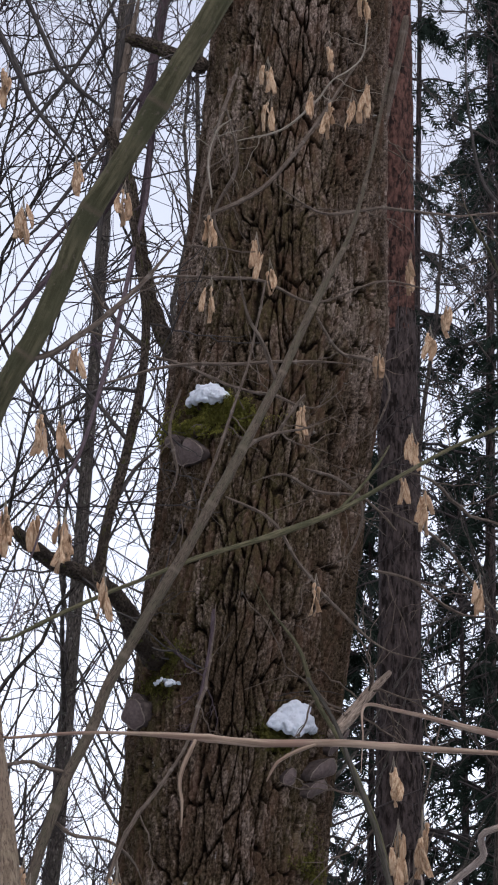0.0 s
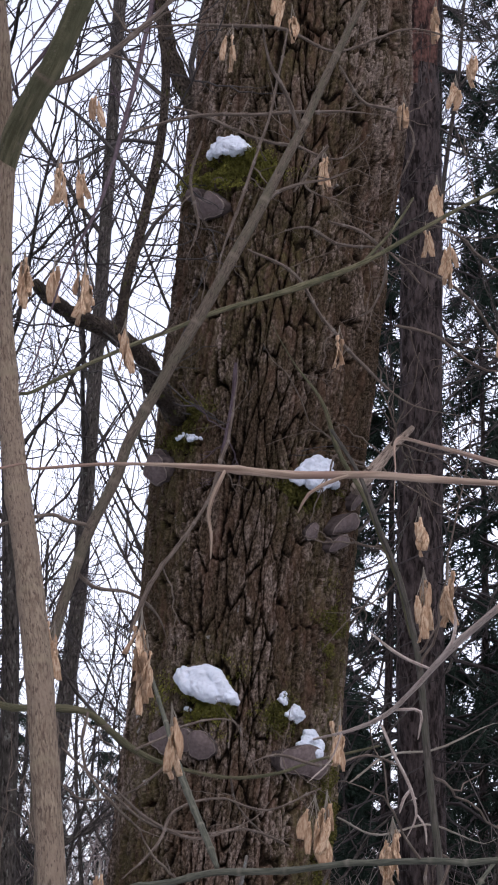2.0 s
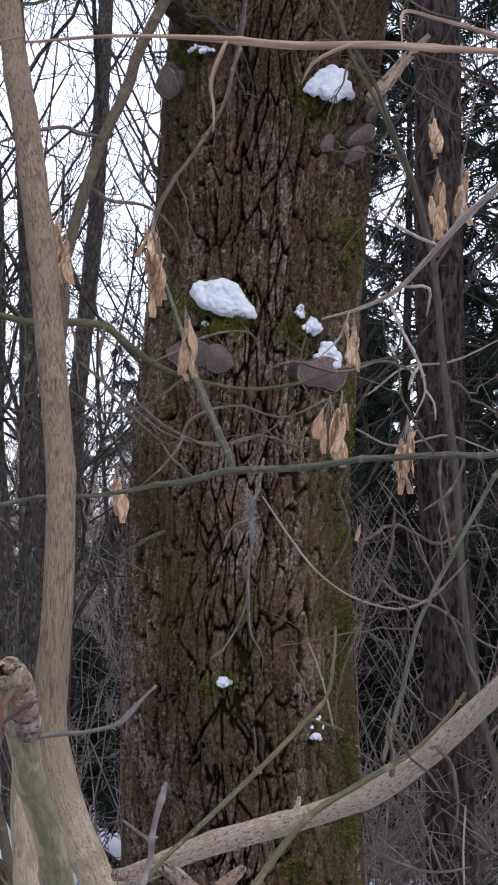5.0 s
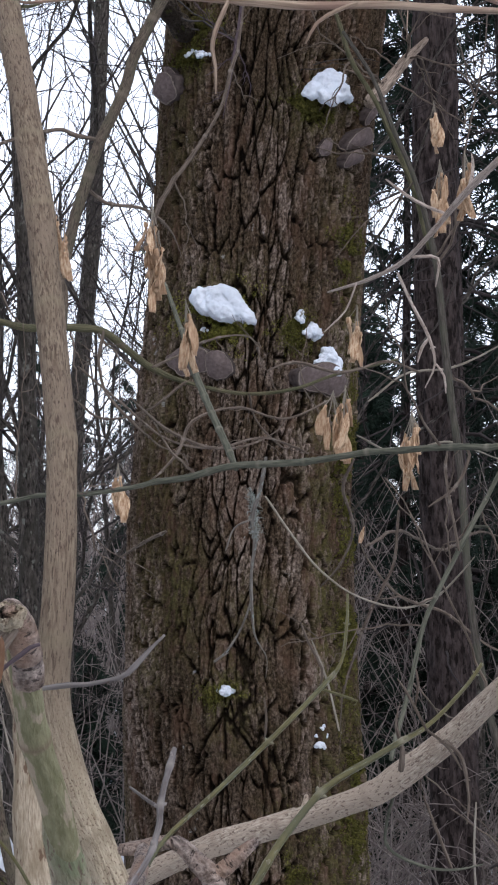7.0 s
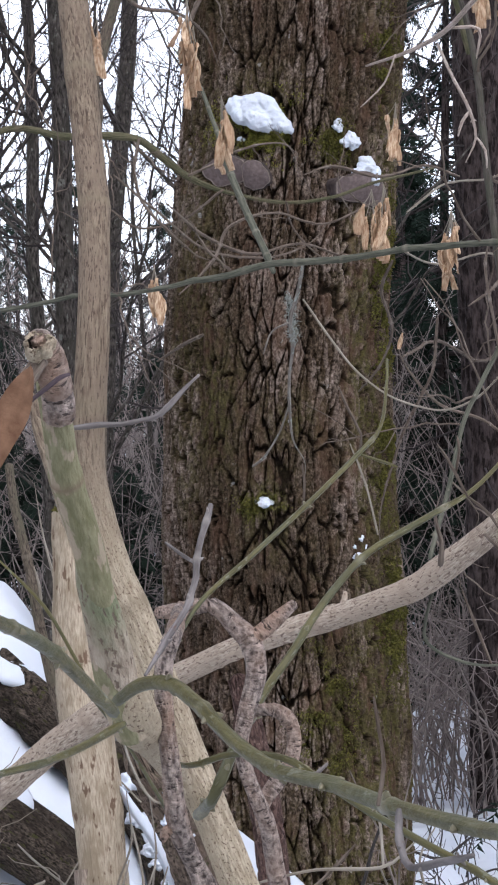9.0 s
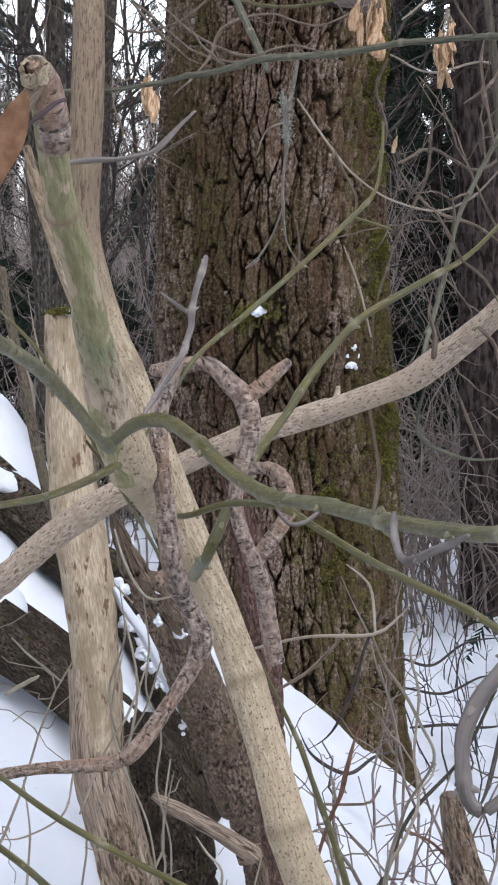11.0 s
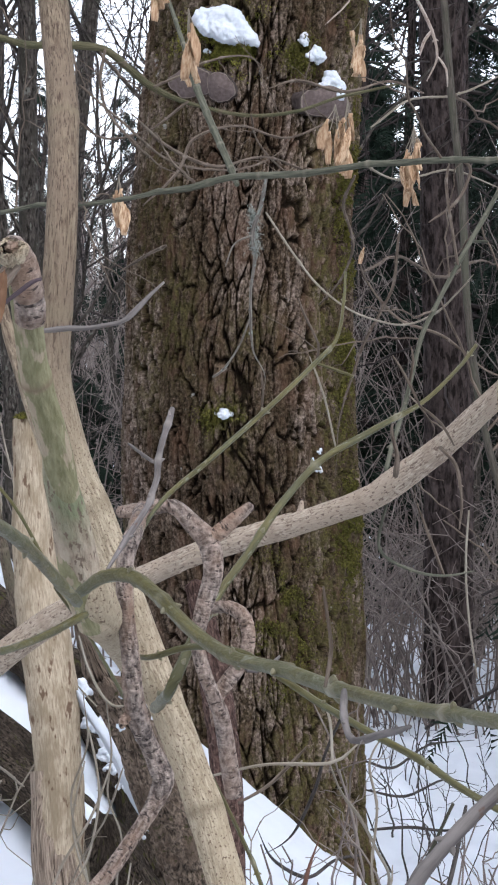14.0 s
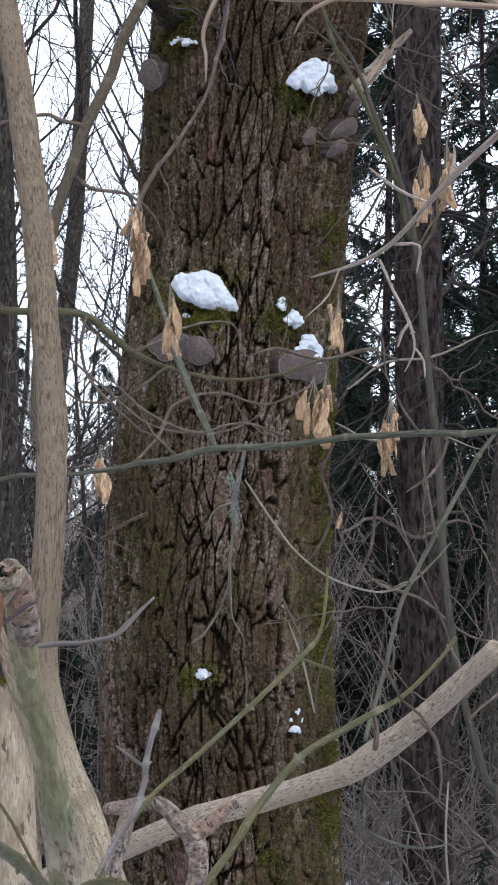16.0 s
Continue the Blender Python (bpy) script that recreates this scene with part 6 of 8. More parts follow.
limb("stem", "mossybr", fallen_log, (-1.300, -0.500, 0.750, 0.0900), (-0.666, -0.800, 0.483, 0.0660), (-0.535, -0.867, 0.400, 0.0618), (-0.441, -0.914, 0.350, 0.0557), (-0.327, -0.977, 0.271, 0.0529), (-0.225, -1.045, 0.167, 0.0566), (-0.165, -1.111, 0.049, 0.0666), (-0.147, -1.200, -0.123, 0.0846), (-0.100, -1.350, -0.300, 0.1400), rough=0.75)
loose_bark("mossybr", fallen_log, (-0.535, -0.867, 0.400, 0.0618), (-0.441, -0.914, 0.350, 0.0557), (-0.327, -0.977, 0.271, 0.0529), (-0.225, -1.045, 0.167, 0.0566), (-0.165, -1.111, 0.049, 0.0666), (-0.147, -1.200, -0.123, 0.0846), (-0.100, -1.350, -0.300, 0.1400), cover=0.55, out=0.25, seed=4, label="thick mossy bark")
shrub = thing("shrub", (0.3, -2.5, -0.42), "loose grey-green shrub with thin arching twigs", "shrub")
limb("branch", "greyolive", shrub, (-0.340, -2.550, 1.312, 0.0032), (-0.241, -2.595, 1.324, 0.0031), (-0.192, -2.617, 1.327, 0.0031), (-0.123, -2.649, 1.331, 0.0031), (-0.051, -2.684, 1.343, 0.0045), (0.009, -2.714, 1.358, 0.0044), (0.082, -2.750, 1.360, 0.0044), (0.149, -2.784, 1.365, 0.0041), (0.222, -2.822, 1.371, 0.0040), (0.319, -2.873, 1.374, 0.0040), (0.367, -2.900, 1.375, 0.0039), twigs=(7, 0.2))
limb("twig", "greyolive", shrub, (0.012, -2.100, 1.388, 0.0053), (-0.009, -2.030, 1.445, 0.0054), (-0.040, -1.940, 1.521, 0.0056), (-0.056, -1.889, 1.565, 0.0056), (-0.072, -1.830, 1.621, 0.0039), (-0.104, -1.730, 1.715, 0.0034), (-0.144, -1.655, 1.782, 0.0034), (-0.180, -1.600, 1.828, 0.0028))
young_tree = thing("young_tree", (-0.95, -0.8, -0.1), "young bare tree with thin grey-brown side branches", "tree")
limb("branch", "olive", young_tree, (-0.960, -0.820, -0.500, 0.0260), (-0.900, -0.850, 0.800, 0.0200), (-0.750, -0.850, 1.600, 0.0160), (-0.527, -0.800, 1.755, 0.0070), (-0.394, -0.740, 1.754, 0.0078), (-0.315, -0.705, 1.761, 0.0079), (-0.252, -0.677, 1.756, 0.0079), (-0.200, -0.648, 1.718, 0.0080), (-0.153, -0.623, 1.685, 0.0072), (-0.082, -0.591, 1.658, 0.0045), (0.037, -0.539, 1.636, 0.0039), (0.147, -0.494, 1.650, 0.0039), (0.246, -0.452, 1.687, 0.0033), (0.373, -0.400, 1.724, 0.0027), rough=0.3, twigs=(12, 0.22))
limb("twig", "greybr", young_tree, (-0.251, -0.700, 1.753, 0.0038), (-0.262, -0.700, 1.679, 0.0032), (-0.232, -0.700, 1.609, 0.0032), (-0.150, -0.700, 1.528, 0.0031), (-0.068, -0.700, 1.493, 0.0025), twigs=(3, 0.12))
limb("twig", "greybr", young_tree, (-0.081, -0.700, 1.649, 0.0032), (-0.175, -0.668, 1.589, 0.0025), (-0.258, -0.644, 1.578, 0.0025), (-0.331, -0.620, 1.627, 0.0026), (-0.403, -0.600, 1.616, 0.0019), twigs=(3, 0.12))
limb("twig", "greybr", young_tree, (-0.151, -0.700, 1.678, 0.0032), (-0.094, -0.657, 1.708, 0.0025), (-0.047, -0.622, 1.736, 0.0026), (0.049, -0.559, 1.755, 0.0019), (0.086, -0.500, 1.676, 0.0020), twigs=(3, 0.12))
limb("twig", "greybr", young_tree, (-0.297, -0.800, 1.670, 0.0025), (-0.218, -0.757, 1.605, 0.0025), (-0.115, -0.705, 1.528, 0.0025), (0.002, -0.658, 1.514, 0.0025), (0.096, -0.620, 1.546, 0.0019), (0.132, -0.600, 1.584, 0.0019), twigs=(3, 0.12))
limb("twig", "greybr", young_tree, (0.048, -0.700, 1.623, 0.0025), (0.067, -0.626, 1.569, 0.0019), (0.122, -0.536, 1.522, 0.0020), (0.147, -0.500, 1.542, 0.0013), twigs=(3, 0.12))
limb("twig", "lichen", shrub, (0.056, -2.100, 1.405, 0.0030), (0.047, -2.077, 1.357, 0.0030), (0.036, -2.060, 1.320, 0.0034), (0.040, -2.042, 1.282, 0.0030), (0.035, -2.023, 1.239, 0.0022), (0.035, -2.004, 1.196, 0.0026), (0.040, -1.981, 1.144, 0.0022), (0.058, -1.964, 1.109, 0.0022), (0.057, -1.950, 1.077, 0.0018))
limb("twig", "lichen", shrub, (0.035, -2.000, 1.196, 0.0017), (0.019, -1.983, 1.153, 0.0017), (-0.003, -1.968, 1.118, 0.0018), (-0.021, -1.959, 1.103, 0.0018), (-0.000, -1.950, 1.116, 0.0013))
limb("twig", "strawgrey", shrub, (0.055, -2.100, 1.348, 0.0017), (0.100, -2.140, 1.280, 0.0017), (0.132, -2.167, 1.239, 0.0017), (0.181, -2.198, 1.202, 0.0016), (0.244, -2.233, 1.184, 0.0016), (0.290, -2.259, 1.198, 0.0016), (0.320, -2.281, 1.227, 0.0016), (0.342, -2.300, 1.254, 0.0012))
limb("twig", "lichen", shrub, (0.034, -2.100, 1.314, 0.0017), (0.009, -2.100, 1.301, 0.0013), (-0.004, -2.100, 1.268, 0.0013))
limb("twig", "greybr", shrub, (-0.159, -2.100, 1.259, 0.0018), (-0.116, -2.163, 1.283, 0.0024), (-0.090, -2.200, 1.294, 0.0024))
pale_twig = thing("pale_twig", (0.8, -4.2, -0.42), "pale dry twig with forked tips and seed clusters", "twig")
limb("branch", "paletan", pale_twig, (0.820, -4.200, -0.500, 0.0060), (0.750, -4.200, 0.800, 0.0050), (0.450, -4.200, 1.500, 0.0040), (0.219, -4.150, 1.516, 0.0025), (0.197, -4.116, 1.498, 0.0026), (0.181, -4.093, 1.485, 0.0024), (0.154, -4.052, 1.461, 0.0024), (0.136, -4.025, 1.442, 0.0018), (0.118, -4.000, 1.425, 0.0018), (0.095, -3.976, 1.416, 0.0014), (0.067, -3.950, 1.411, 0.0008))
limb("twig", "paletan", pale_twig, (0.114, -4.000, 1.417, 0.0012), (0.124, -4.000, 1.395, 0.0012), (0.136, -4.000, 1.372, 0.0012), (0.140, -4.000, 1.353, 0.0009), (0.133, -4.000, 1.336, 0.0007))
limb("twig", "paletan", pale_twig, (0.150, -4.000, 1.458, 0.0012), (0.134, -4.000, 1.464, 0.0012), (0.120, -4.000, 1.472, 0.0012), (0.106, -4.000, 1.483, 0.0007))
limb("twig", "paletan", pale_twig, (0.123, -4.000, 1.428, 0.0012), (0.142, -4.000, 1.427, 0.0012), (0.140, -4.000, 1.407, 0.0007))
limb("twig", "paletan", pale_twig, (0.085, -4.000, 1.410, 0.0007), (0.077, -4.000, 1.390, 0.0007), (0.061, -4.000, 1.374, 0.0005))
limb("stem", "barkolive", shrub, (0.210, -1.400, 2.208, 0.0031), (0.257, -1.467, 2.112, 0.0037), (0.287, -1.536, 2.009, 0.0042), (0.320, -1.612, 1.898, 0.0042), (0.343, -1.715, 1.749, 0.0057), (0.348, -1.843, 1.568, 0.0062), (0.355, -1.986, 1.380, 0.0059), (0.351, -2.129, 1.207, 0.0057), (0.361, -2.272, 1.047, 0.0055), (0.380, -2.383, 0.937, 0.0059), (0.396, -2.500, 0.829, 0.0057), (0.426, -2.500, 0.131, 0.0065), (0.436, -2.500, -0.500, 0.0074), twigs=(12, 0.28))
limb("branch", "greyolive", shrub, (0.386, -2.650, 1.415, 0.0021), (0.343, -2.665, 1.360, 0.0026), (0.311, -2.678, 1.306, 0.0031), (0.282, -2.691, 1.253, 0.0030), (0.238, -2.711, 1.172, 0.0030), (0.215, -2.731, 1.082, 0.0030), (0.193, -2.750, 1.001, 0.0030), twigs=(7, 0.2))
limb("twig", "greyolive", shrub, (0.300, -2.650, 1.284, 0.0021), (0.319, -2.700, 1.282, 0.0020))
limb("twig", "greybr", shrub, (0.307, -2.500, 1.394, 0.0022), (0.316, -2.500, 1.383, 0.0022), (0.299, -2.500, 1.342, 0.0022), (0.262, -2.500, 1.315, 0.0016))
limb("twig", "greybr", shrub, (0.281, -2.700, 1.253, 0.0020), (0.267, -2.700, 1.341, 0.0020), (0.270, -2.700, 1.383, 0.0015))
limb("twig", "greyolive", shrub, (0.175, -3.100, 1.001, 0.0018), (0.165, -3.072, 0.951, 0.0018), (0.169, -3.058, 0.925, 0.0018), (0.201, -3.039, 0.905, 0.0019), (0.240, -3.018, 0.897, 0.0016), (0.274, -3.000, 0.902, 0.0016))
limb("twig", "greybr", shrub, (0.242, -3.000, 0.895, 0.0018), (0.223, -3.000, 0.946, 0.0018), (0.210, -3.000, 0.977, 0.0013))
limb("twig", "strawgrey", shrub, (0.268, -3.000, 0.970, 0.0013), (0.265, -3.000, 0.908, 0.0013), (0.270, -3.000, 0.845, 0.0013), (0.280, -3.000, 0.782, 0.0013))
limb("twig", "strawgrey", shrub, (-0.013, -4.270, 0.894, 0.0010), (0.019, -4.270, 0.901, 0.0010), (0.057, -4.270, 0.902, 0.0012), (0.072, -4.270, 0.912, 0.0008), (0.079, -4.270, 0.919, 0.0007))
limb("twig", "strawgrey", shrub, (0.058, -4.250, 0.899, 0.0010), (0.067, -4.216, 0.876, 0.0010), (0.081, -4.175, 0.852, 0.0011), (0.095, -4.131, 0.822, 0.0011), (0.106, -4.089, 0.791, 0.0011), (0.094, -4.030, 0.747, 0.0012), (0.083, -3.959, 0.689, 0.0016), (0.082, -3.900, 0.637, 0.0017))
limb("twig", "strawgrey", shrub, (0.060, -4.250, 0.899, 0.0009), (0.061, -4.162, 0.915, 0.0009), (0.049, -4.100, 0.921, 0.0006))
limb("twig", "redtwig", shrub, (0.080, -3.650, 0.738, 0.0011), (0.077, -3.647, 0.728, 0.0020), (0.072, -3.643, 0.713, 0.0032), (0.066, -3.637, 0.688, 0.0032), (0.061, -3.631, 0.665, 0.0021), (0.053, -3.626, 0.646, 0.0019), (0.045, -3.619, 0.620, 0.0016), (0.035, -3.609, 0.578, 0.0014), (0.031, -3.600, 0.540, 0.0014))
limb("stem", "barkolive", shrub, (0.245, -3.100, 0.660, 0.0018), (0.211, -3.072, 0.581, 0.0019), (0.158, -3.044, 0.512, 0.0023), (0.134, -3.021, 0.444, 0.0023), (0.129, -3.000, 0.374, 0.0023), (0.159, -3.000, -0.051, 0.0027), (0.169, -3.000, -0.500, 0.0030), twigs=(12, 0.28))
stump = thing("stump", (0.25, -3, -0.42), "thin broken-off stump with loose brown bark", "stump")
limb("stem", "deadbark", stump, (0.200, -3.030, 0.533, 0.0094), (0.206, -3.024, 0.501, 0.0125), (0.216, -3.016, 0.461, 0.0139), (0.232, -3.000, 0.373, 0.0165), (0.235, -2.980, 0.100, 0.0190), (0.250, -2.970, -0.500, 0.0220), rough=0.4)
loose_bark("oldbark", stump, (0.200, -3.030, 0.533, 0.0094), (0.206, -3.024, 0.501, 0.0125), (0.216, -3.016, 0.461, 0.0139), (0.232, -3.000, 0.373, 0.0165), (0.235, -2.980, 0.100, 0.0190), (0.250, -2.970, -0.500, 0.0220), cover=0.55, out=0.22, seed=3, label="loose brown bark")
grey_twig = thing("grey_twig", (0.6, -5.1, -0.42), "smooth grey twig bent sharply at a bud scar", "twig")
limb("branch", "grey", grey_twig, (0.600, -5.100, -0.500, 0.0040), (0.450, -5.120, 0.600, 0.0030), (0.250, -5.130, 1.120, 0.0024), (0.110, -5.145, 1.090, 0.0020), (0.061, -5.150, 1.050, 0.0018))
limb("shoot", "grey", grey_twig, (0.063, -5.150, 1.052, 0.0017), (0.048, -5.150, 1.038, 0.0017), (0.042, -5.150, 1.030, 0.0017), (0.037, -5.150, 1.022, 0.0018), (0.0345, -5.150, 1.017, 0.0020), (0.0338, -5.150, 1.012, 0.0017), (0.0342, -5.150, 1.006, 0.0017), (0.036, -5.150, 1.0015, 0.0018), (0.039, -5.150, 1.001, 0.0015), (0.043, -5.150, 1.004, 0.0013), (0.049, -5.150, 1.009, 0.0012), (0.062, -5.150, 1.019, 0.0011), node=0.018)
limb("twig", "dark", maple_sapling, (-0.193, 0.400, 4.679, 0.0058), (-0.220, 0.389, 4.529, 0.0100), (-0.254, 0.370, 4.290, 0.0113), (-0.263, 0.354, 4.076, 0.0098), (-0.276, 0.343, 3.936, 0.0097), (-0.294, 0.317, 3.612, 0.0065), (-0.308, 0.300, 3.413, 0.0054), twigs=(4, 0.16))
limb("twig", "greybr", maple_sapling, (-0.178, 0.300, 4.589, 0.0068), (-0.200, 0.300, 4.483, 0.0099), (-0.239, 0.300, 4.222, 0.0112), (-0.253, 0.300, 4.035, 0.0111), (-0.266, 0.300, 3.901, 0.0096), twigs=(4, 0.16))
limb("twig", "purple", maple_sapling, (-0.107, 0.500, 4.755, 0.0118), (-0.131, 0.489, 4.585, 0.0146), (-0.157, 0.476, 4.381, 0.0144), (-0.193, 0.463, 4.180, 0.0143), (-0.224, 0.452, 4.019, 0.0141), (-0.270, 0.444, 3.921, 0.0113), (-0.358, 0.433, 3.788, 0.0140), (-0.459, 0.421, 3.647, 0.0138), (-0.545, 0.410, 3.526, 0.0110), (-0.630, 0.400, 3.423, 0.0109), twigs=(4, 0.16))
limb("twig", "purple", maple_sapling, (-0.158, 0.500, 4.357, 0.0069), (-0.156, 0.472, 4.134, 0.0100), (-0.176, 0.442, 3.898, 0.0098), (-0.194, 0.421, 3.738, 0.0067), (-0.203, 0.400, 3.581, 0.0055), twigs=(4, 0.16))
limb("twig", "dark", maple_sapling, (-0.614, 0.300, 4.433, 0.0068), (-0.528, 0.300, 4.263, 0.0098), (-0.473, 0.300, 4.146, 0.0067), (-0.379, 0.300, 4.031, 0.0055), (-0.297, 0.300, 3.917, 0.0044), twigs=(4, 0.16))
limb("twig", "dark", maple_sapling, (-0.532, 0.400, 4.559, 0.0057), (-0.470, 0.400, 4.420, 0.0069), (-0.407, 0.400, 4.299, 0.0068), (-0.279, 0.400, 4.183, 0.0057), (-0.182, 0.400, 4.083, 0.0045), twigs=(4, 0.16))
limb("twig", "dark", maple_sapling, (-0.623, 0.500, 4.027, 0.0046), (-0.489, 0.500, 4.196, 0.0057), (-0.355, 0.500, 4.412, 0.0058), (-0.257, 0.500, 4.622, 0.0058), twigs=(4, 0.16))
limb("twig", "dark", maple_sapling, (-0.591, 0.500, 4.316, 0.0046), (-0.401, 0.500, 4.370, 0.0046), (-0.289, 0.500, 4.384, 0.0046), twigs=(4, 0.16))
limb("twig", "dark", maple_sapling, (-0.589, 0.300, 3.661, 0.0054), (-0.445, 0.300, 3.796, 0.0055), (-0.330, 0.300, 3.966, 0.0055), (-0.199, 0.300, 4.189, 0.0056), twigs=(4, 0.16))
limb("limb", "mossybr", old_tree, (-0.200, -0.150, 3.800, 0.0065), (-0.186, -0.155, 3.660, 0.0085), (-0.151, -0.160, 3.460, 0.0100), (-0.139, -0.170, 3.280, 0.0108), (-0.163, -0.180, 3.064, 0.0118), (-0.217, -0.195, 2.810, 0.0130), (-0.232, -0.220, 2.660, 0.0150), rough=0.35, twigs=(9, 0.4))
limb("limb", "dark", old_tree, (-0.168, -0.180, 3.039, 0.0066), (-0.268, -0.170, 3.161, 0.0050), (-0.353, -0.186, 3.240, 0.0040), (-0.437, -0.200, 3.291, 0.0024), twigs=(5, 0.25))
limb("limb", "dark", old_tree, (-0.139, -0.170, 3.288, 0.0060), (-0.221, -0.163, 3.370, 0.0048), (-0.294, -0.182, 3.495, 0.0036), (-0.355, -0.200, 3.621, 0.0024), twigs=(5, 0.25))
limb("limb", "dark", old_tree, (-0.200, -0.190, 2.882, 0.0060), (-0.151, -0.182, 2.973, 0.0050), (-0.105, -0.200, 3.012, 0.0035), twigs=(5, 0.25))
limb("limb", "dark", old_tree, (-0.150, -0.175, 3.171, 0.0055), (-0.241, -0.162, 3.179, 0.0045), (-0.344, -0.187, 3.120, 0.0036), (-0.426, -0.200, 3.100, 0.0024), twigs=(5, 0.25))
limb("twig", "grey", box_elder_sapling, (-0.075, -4.820, 1.154, 0.0012), (-0.065, -4.816, 1.155, 0.0012), (-0.058, -4.813, 1.155, 0.0009), (-0.047, -4.809, 1.157, 0.0009), (-0.042, -4.806, 1.161, 0.0013), (-0.036, -4.803, 1.168, 0.0009), (-0.031, -4.800, 1.173, 0.0007))
leaning_sapling = thing("leaning_sapling", (-0.35, -2, -0.3), "slim tan sapling leaning beside the snag", "tree")
limb("stem", "greytan", leaning_sapling, (-0.443, -1.450, 1.103, 0.0075), (-0.433, -1.450, 1.025, 0.0082), (-0.411, -1.450, 0.927, 0.0088), (-0.393, -1.450, 0.828, 0.0094), (-0.370, -1.450, 0.720, 0.0098), (-0.351, -1.450, 0.651, 0.0102), (-0.323, -1.450, 0.551, 0.0106), (-0.240, -1.450, 0.200, 0.0120), (-0.230, -1.450, -0.300, 0.0130), rough=0.15)
dry_grass = thing("dry_grass", (-0.2, -2.5, -0.3), "dry pale stalks tangled before the snag", "grass")
limb("twig", "strawgrey", dry_grass, (-0.175, -2.600, 0.662, 0.0015), (-0.164, -2.600, 0.611, 0.0018), (-0.161, -2.600, 0.560, 0.0018), (-0.173, -2.600, 0.494, 0.0018), (-0.191, -2.600, 0.457, 0.0015))
limb("twig", "strawgrey", dry_grass, (-0.146, -2.600, 0.611, 0.0015), (-0.172, -2.600, 0.545, 0.0018), (-0.205, -2.600, 0.486, 0.0018), (-0.235, -2.600, 0.413, 0.0018))
limb("twig", "strawgrey", dry_grass, (-0.179, -2.600, 0.618, 0.0015), (-0.194, -2.600, 0.545, 0.0015), (-0.183, -2.600, 0.486, 0.0015), (-0.148, -2.600, 0.398, 0.0015), (-0.134, -2.600, 0.294, 0.0015))
limb("twig", "strawgrey", dry_grass, (-0.115, -2.600, 0.464, 0.0015), (-0.133, -2.518, 0.363, 0.0019), (-0.131, -2.474, 0.307, 0.0019), (-0.150, -2.400, 0.209, 0.0020), (-0.120, -2.400, -0.400, 0.0020))
limb("snag_branch", "deadbark", rotten_snag, (-0.163, -2.050, 0.311, 0.0054), (-0.142, -2.036, 0.296, 0.0103), (-0.121, -2.022, 0.282, 0.0121), (-0.070, -1.988, 0.244, 0.0130), (-0.014, -1.950, 0.196, 0.0141), rough=0.4)
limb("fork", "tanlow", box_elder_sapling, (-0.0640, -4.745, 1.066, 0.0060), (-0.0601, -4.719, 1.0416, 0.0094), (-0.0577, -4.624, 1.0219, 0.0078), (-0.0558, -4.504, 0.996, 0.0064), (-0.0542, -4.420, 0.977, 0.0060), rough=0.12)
limb("stub", "tanpink", fallen_branch, (0.074, -2.980, 0.951, 0.0045), (0.081, -2.980, 0.965, 0.0040), (0.083, -2.980, 0.977, 0.0023))
limb("twig", "greybr", fallen_branch, (0.173, -3.180, 1.016, 0.0037), (0.174, -3.187, 1.039, 0.0025), (0.168, -3.193, 1.063, 0.0021), (0.172, -3.200, 1.086, 0.0017))
limb("twig", "greybr", fallen_branch, (0.217, -3.200, 1.048, 0.0025), (0.234, -3.200, 1.028, 0.0021), (0.240, -3.200, 0.993, 0.0017), (0.237, -3.200, 0.964, 0.0012))
limb("twig", "grey", box_elder_sapling, (-0.002, -4.700, 1.020, 0.0008), (0.003, -4.700, 1.014, 0.0010), (0.010, -4.700, 1.015, 0.0010), (0.016, -4.700, 1.020, 0.0008))
limb("twig", "redtwig", shrub, (0.154, -3.000, 0.486, 0.0018), (0.186, -3.000, 0.470, 0.0018), (0.208, -3.000, 0.444, 0.0018), (0.224, -3.000, 0.415, 0.0018), (0.243, -3.000, 0.392, 0.0018))
limb("twig", "dark", shrub, (0.066, -1.200, 0.256, 0.0030), (0.101, -1.043, 0.165, 0.0039), (0.173, -0.874, 0.095, 0.0041), (0.236, -0.728, 0.099, 0.0033), (0.302, -0.600, 0.085, 0.0034))
limb("twig", "dark", shrub, (0.076, -0.600, 0.074, 0.0026), (0.146, -0.646, 0.131, 0.0034), (0.191, -0.704, 0.236, 0.0042), (0.212, -0.751, 0.326, 0.0033), (0.245, -0.800, 0.414, 0.0033))
limb("twig", "dark", shrub, (0.364, 0.400, 0.112, 0.0036), (0.437, 0.425, 0.093, 0.0036), (0.526, 0.460, 0.144, 0.0029), (0.648, 0.500, 0.152, 0.0029))
limb("twig", "dark", shrub, (0.364, 0.400, 0.040, 0.0029), (0.467, 0.434, 0.019, 0.0036), (0.570, 0.471, 0.055, 0.0029), (0.660, 0.500, 0.035, 0.0029))
limb("twig", "dark", shrub, (0.391, 0.600, -0.100, 0.0037), (0.494, 0.600, -0.093, 0.0044), (0.583, 0.600, -0.101, 0.0037), (0.686, 0.600, -0.087, 0.0037))
limb("twig", "dark", shrub, (0.355, -1.500, 0.137, 0.0035), (0.392, -1.425, 0.170, 0.0043), (0.421, -1.331, 0.222, 0.0044), (0.454, -1.200, 0.301, 0.0038))
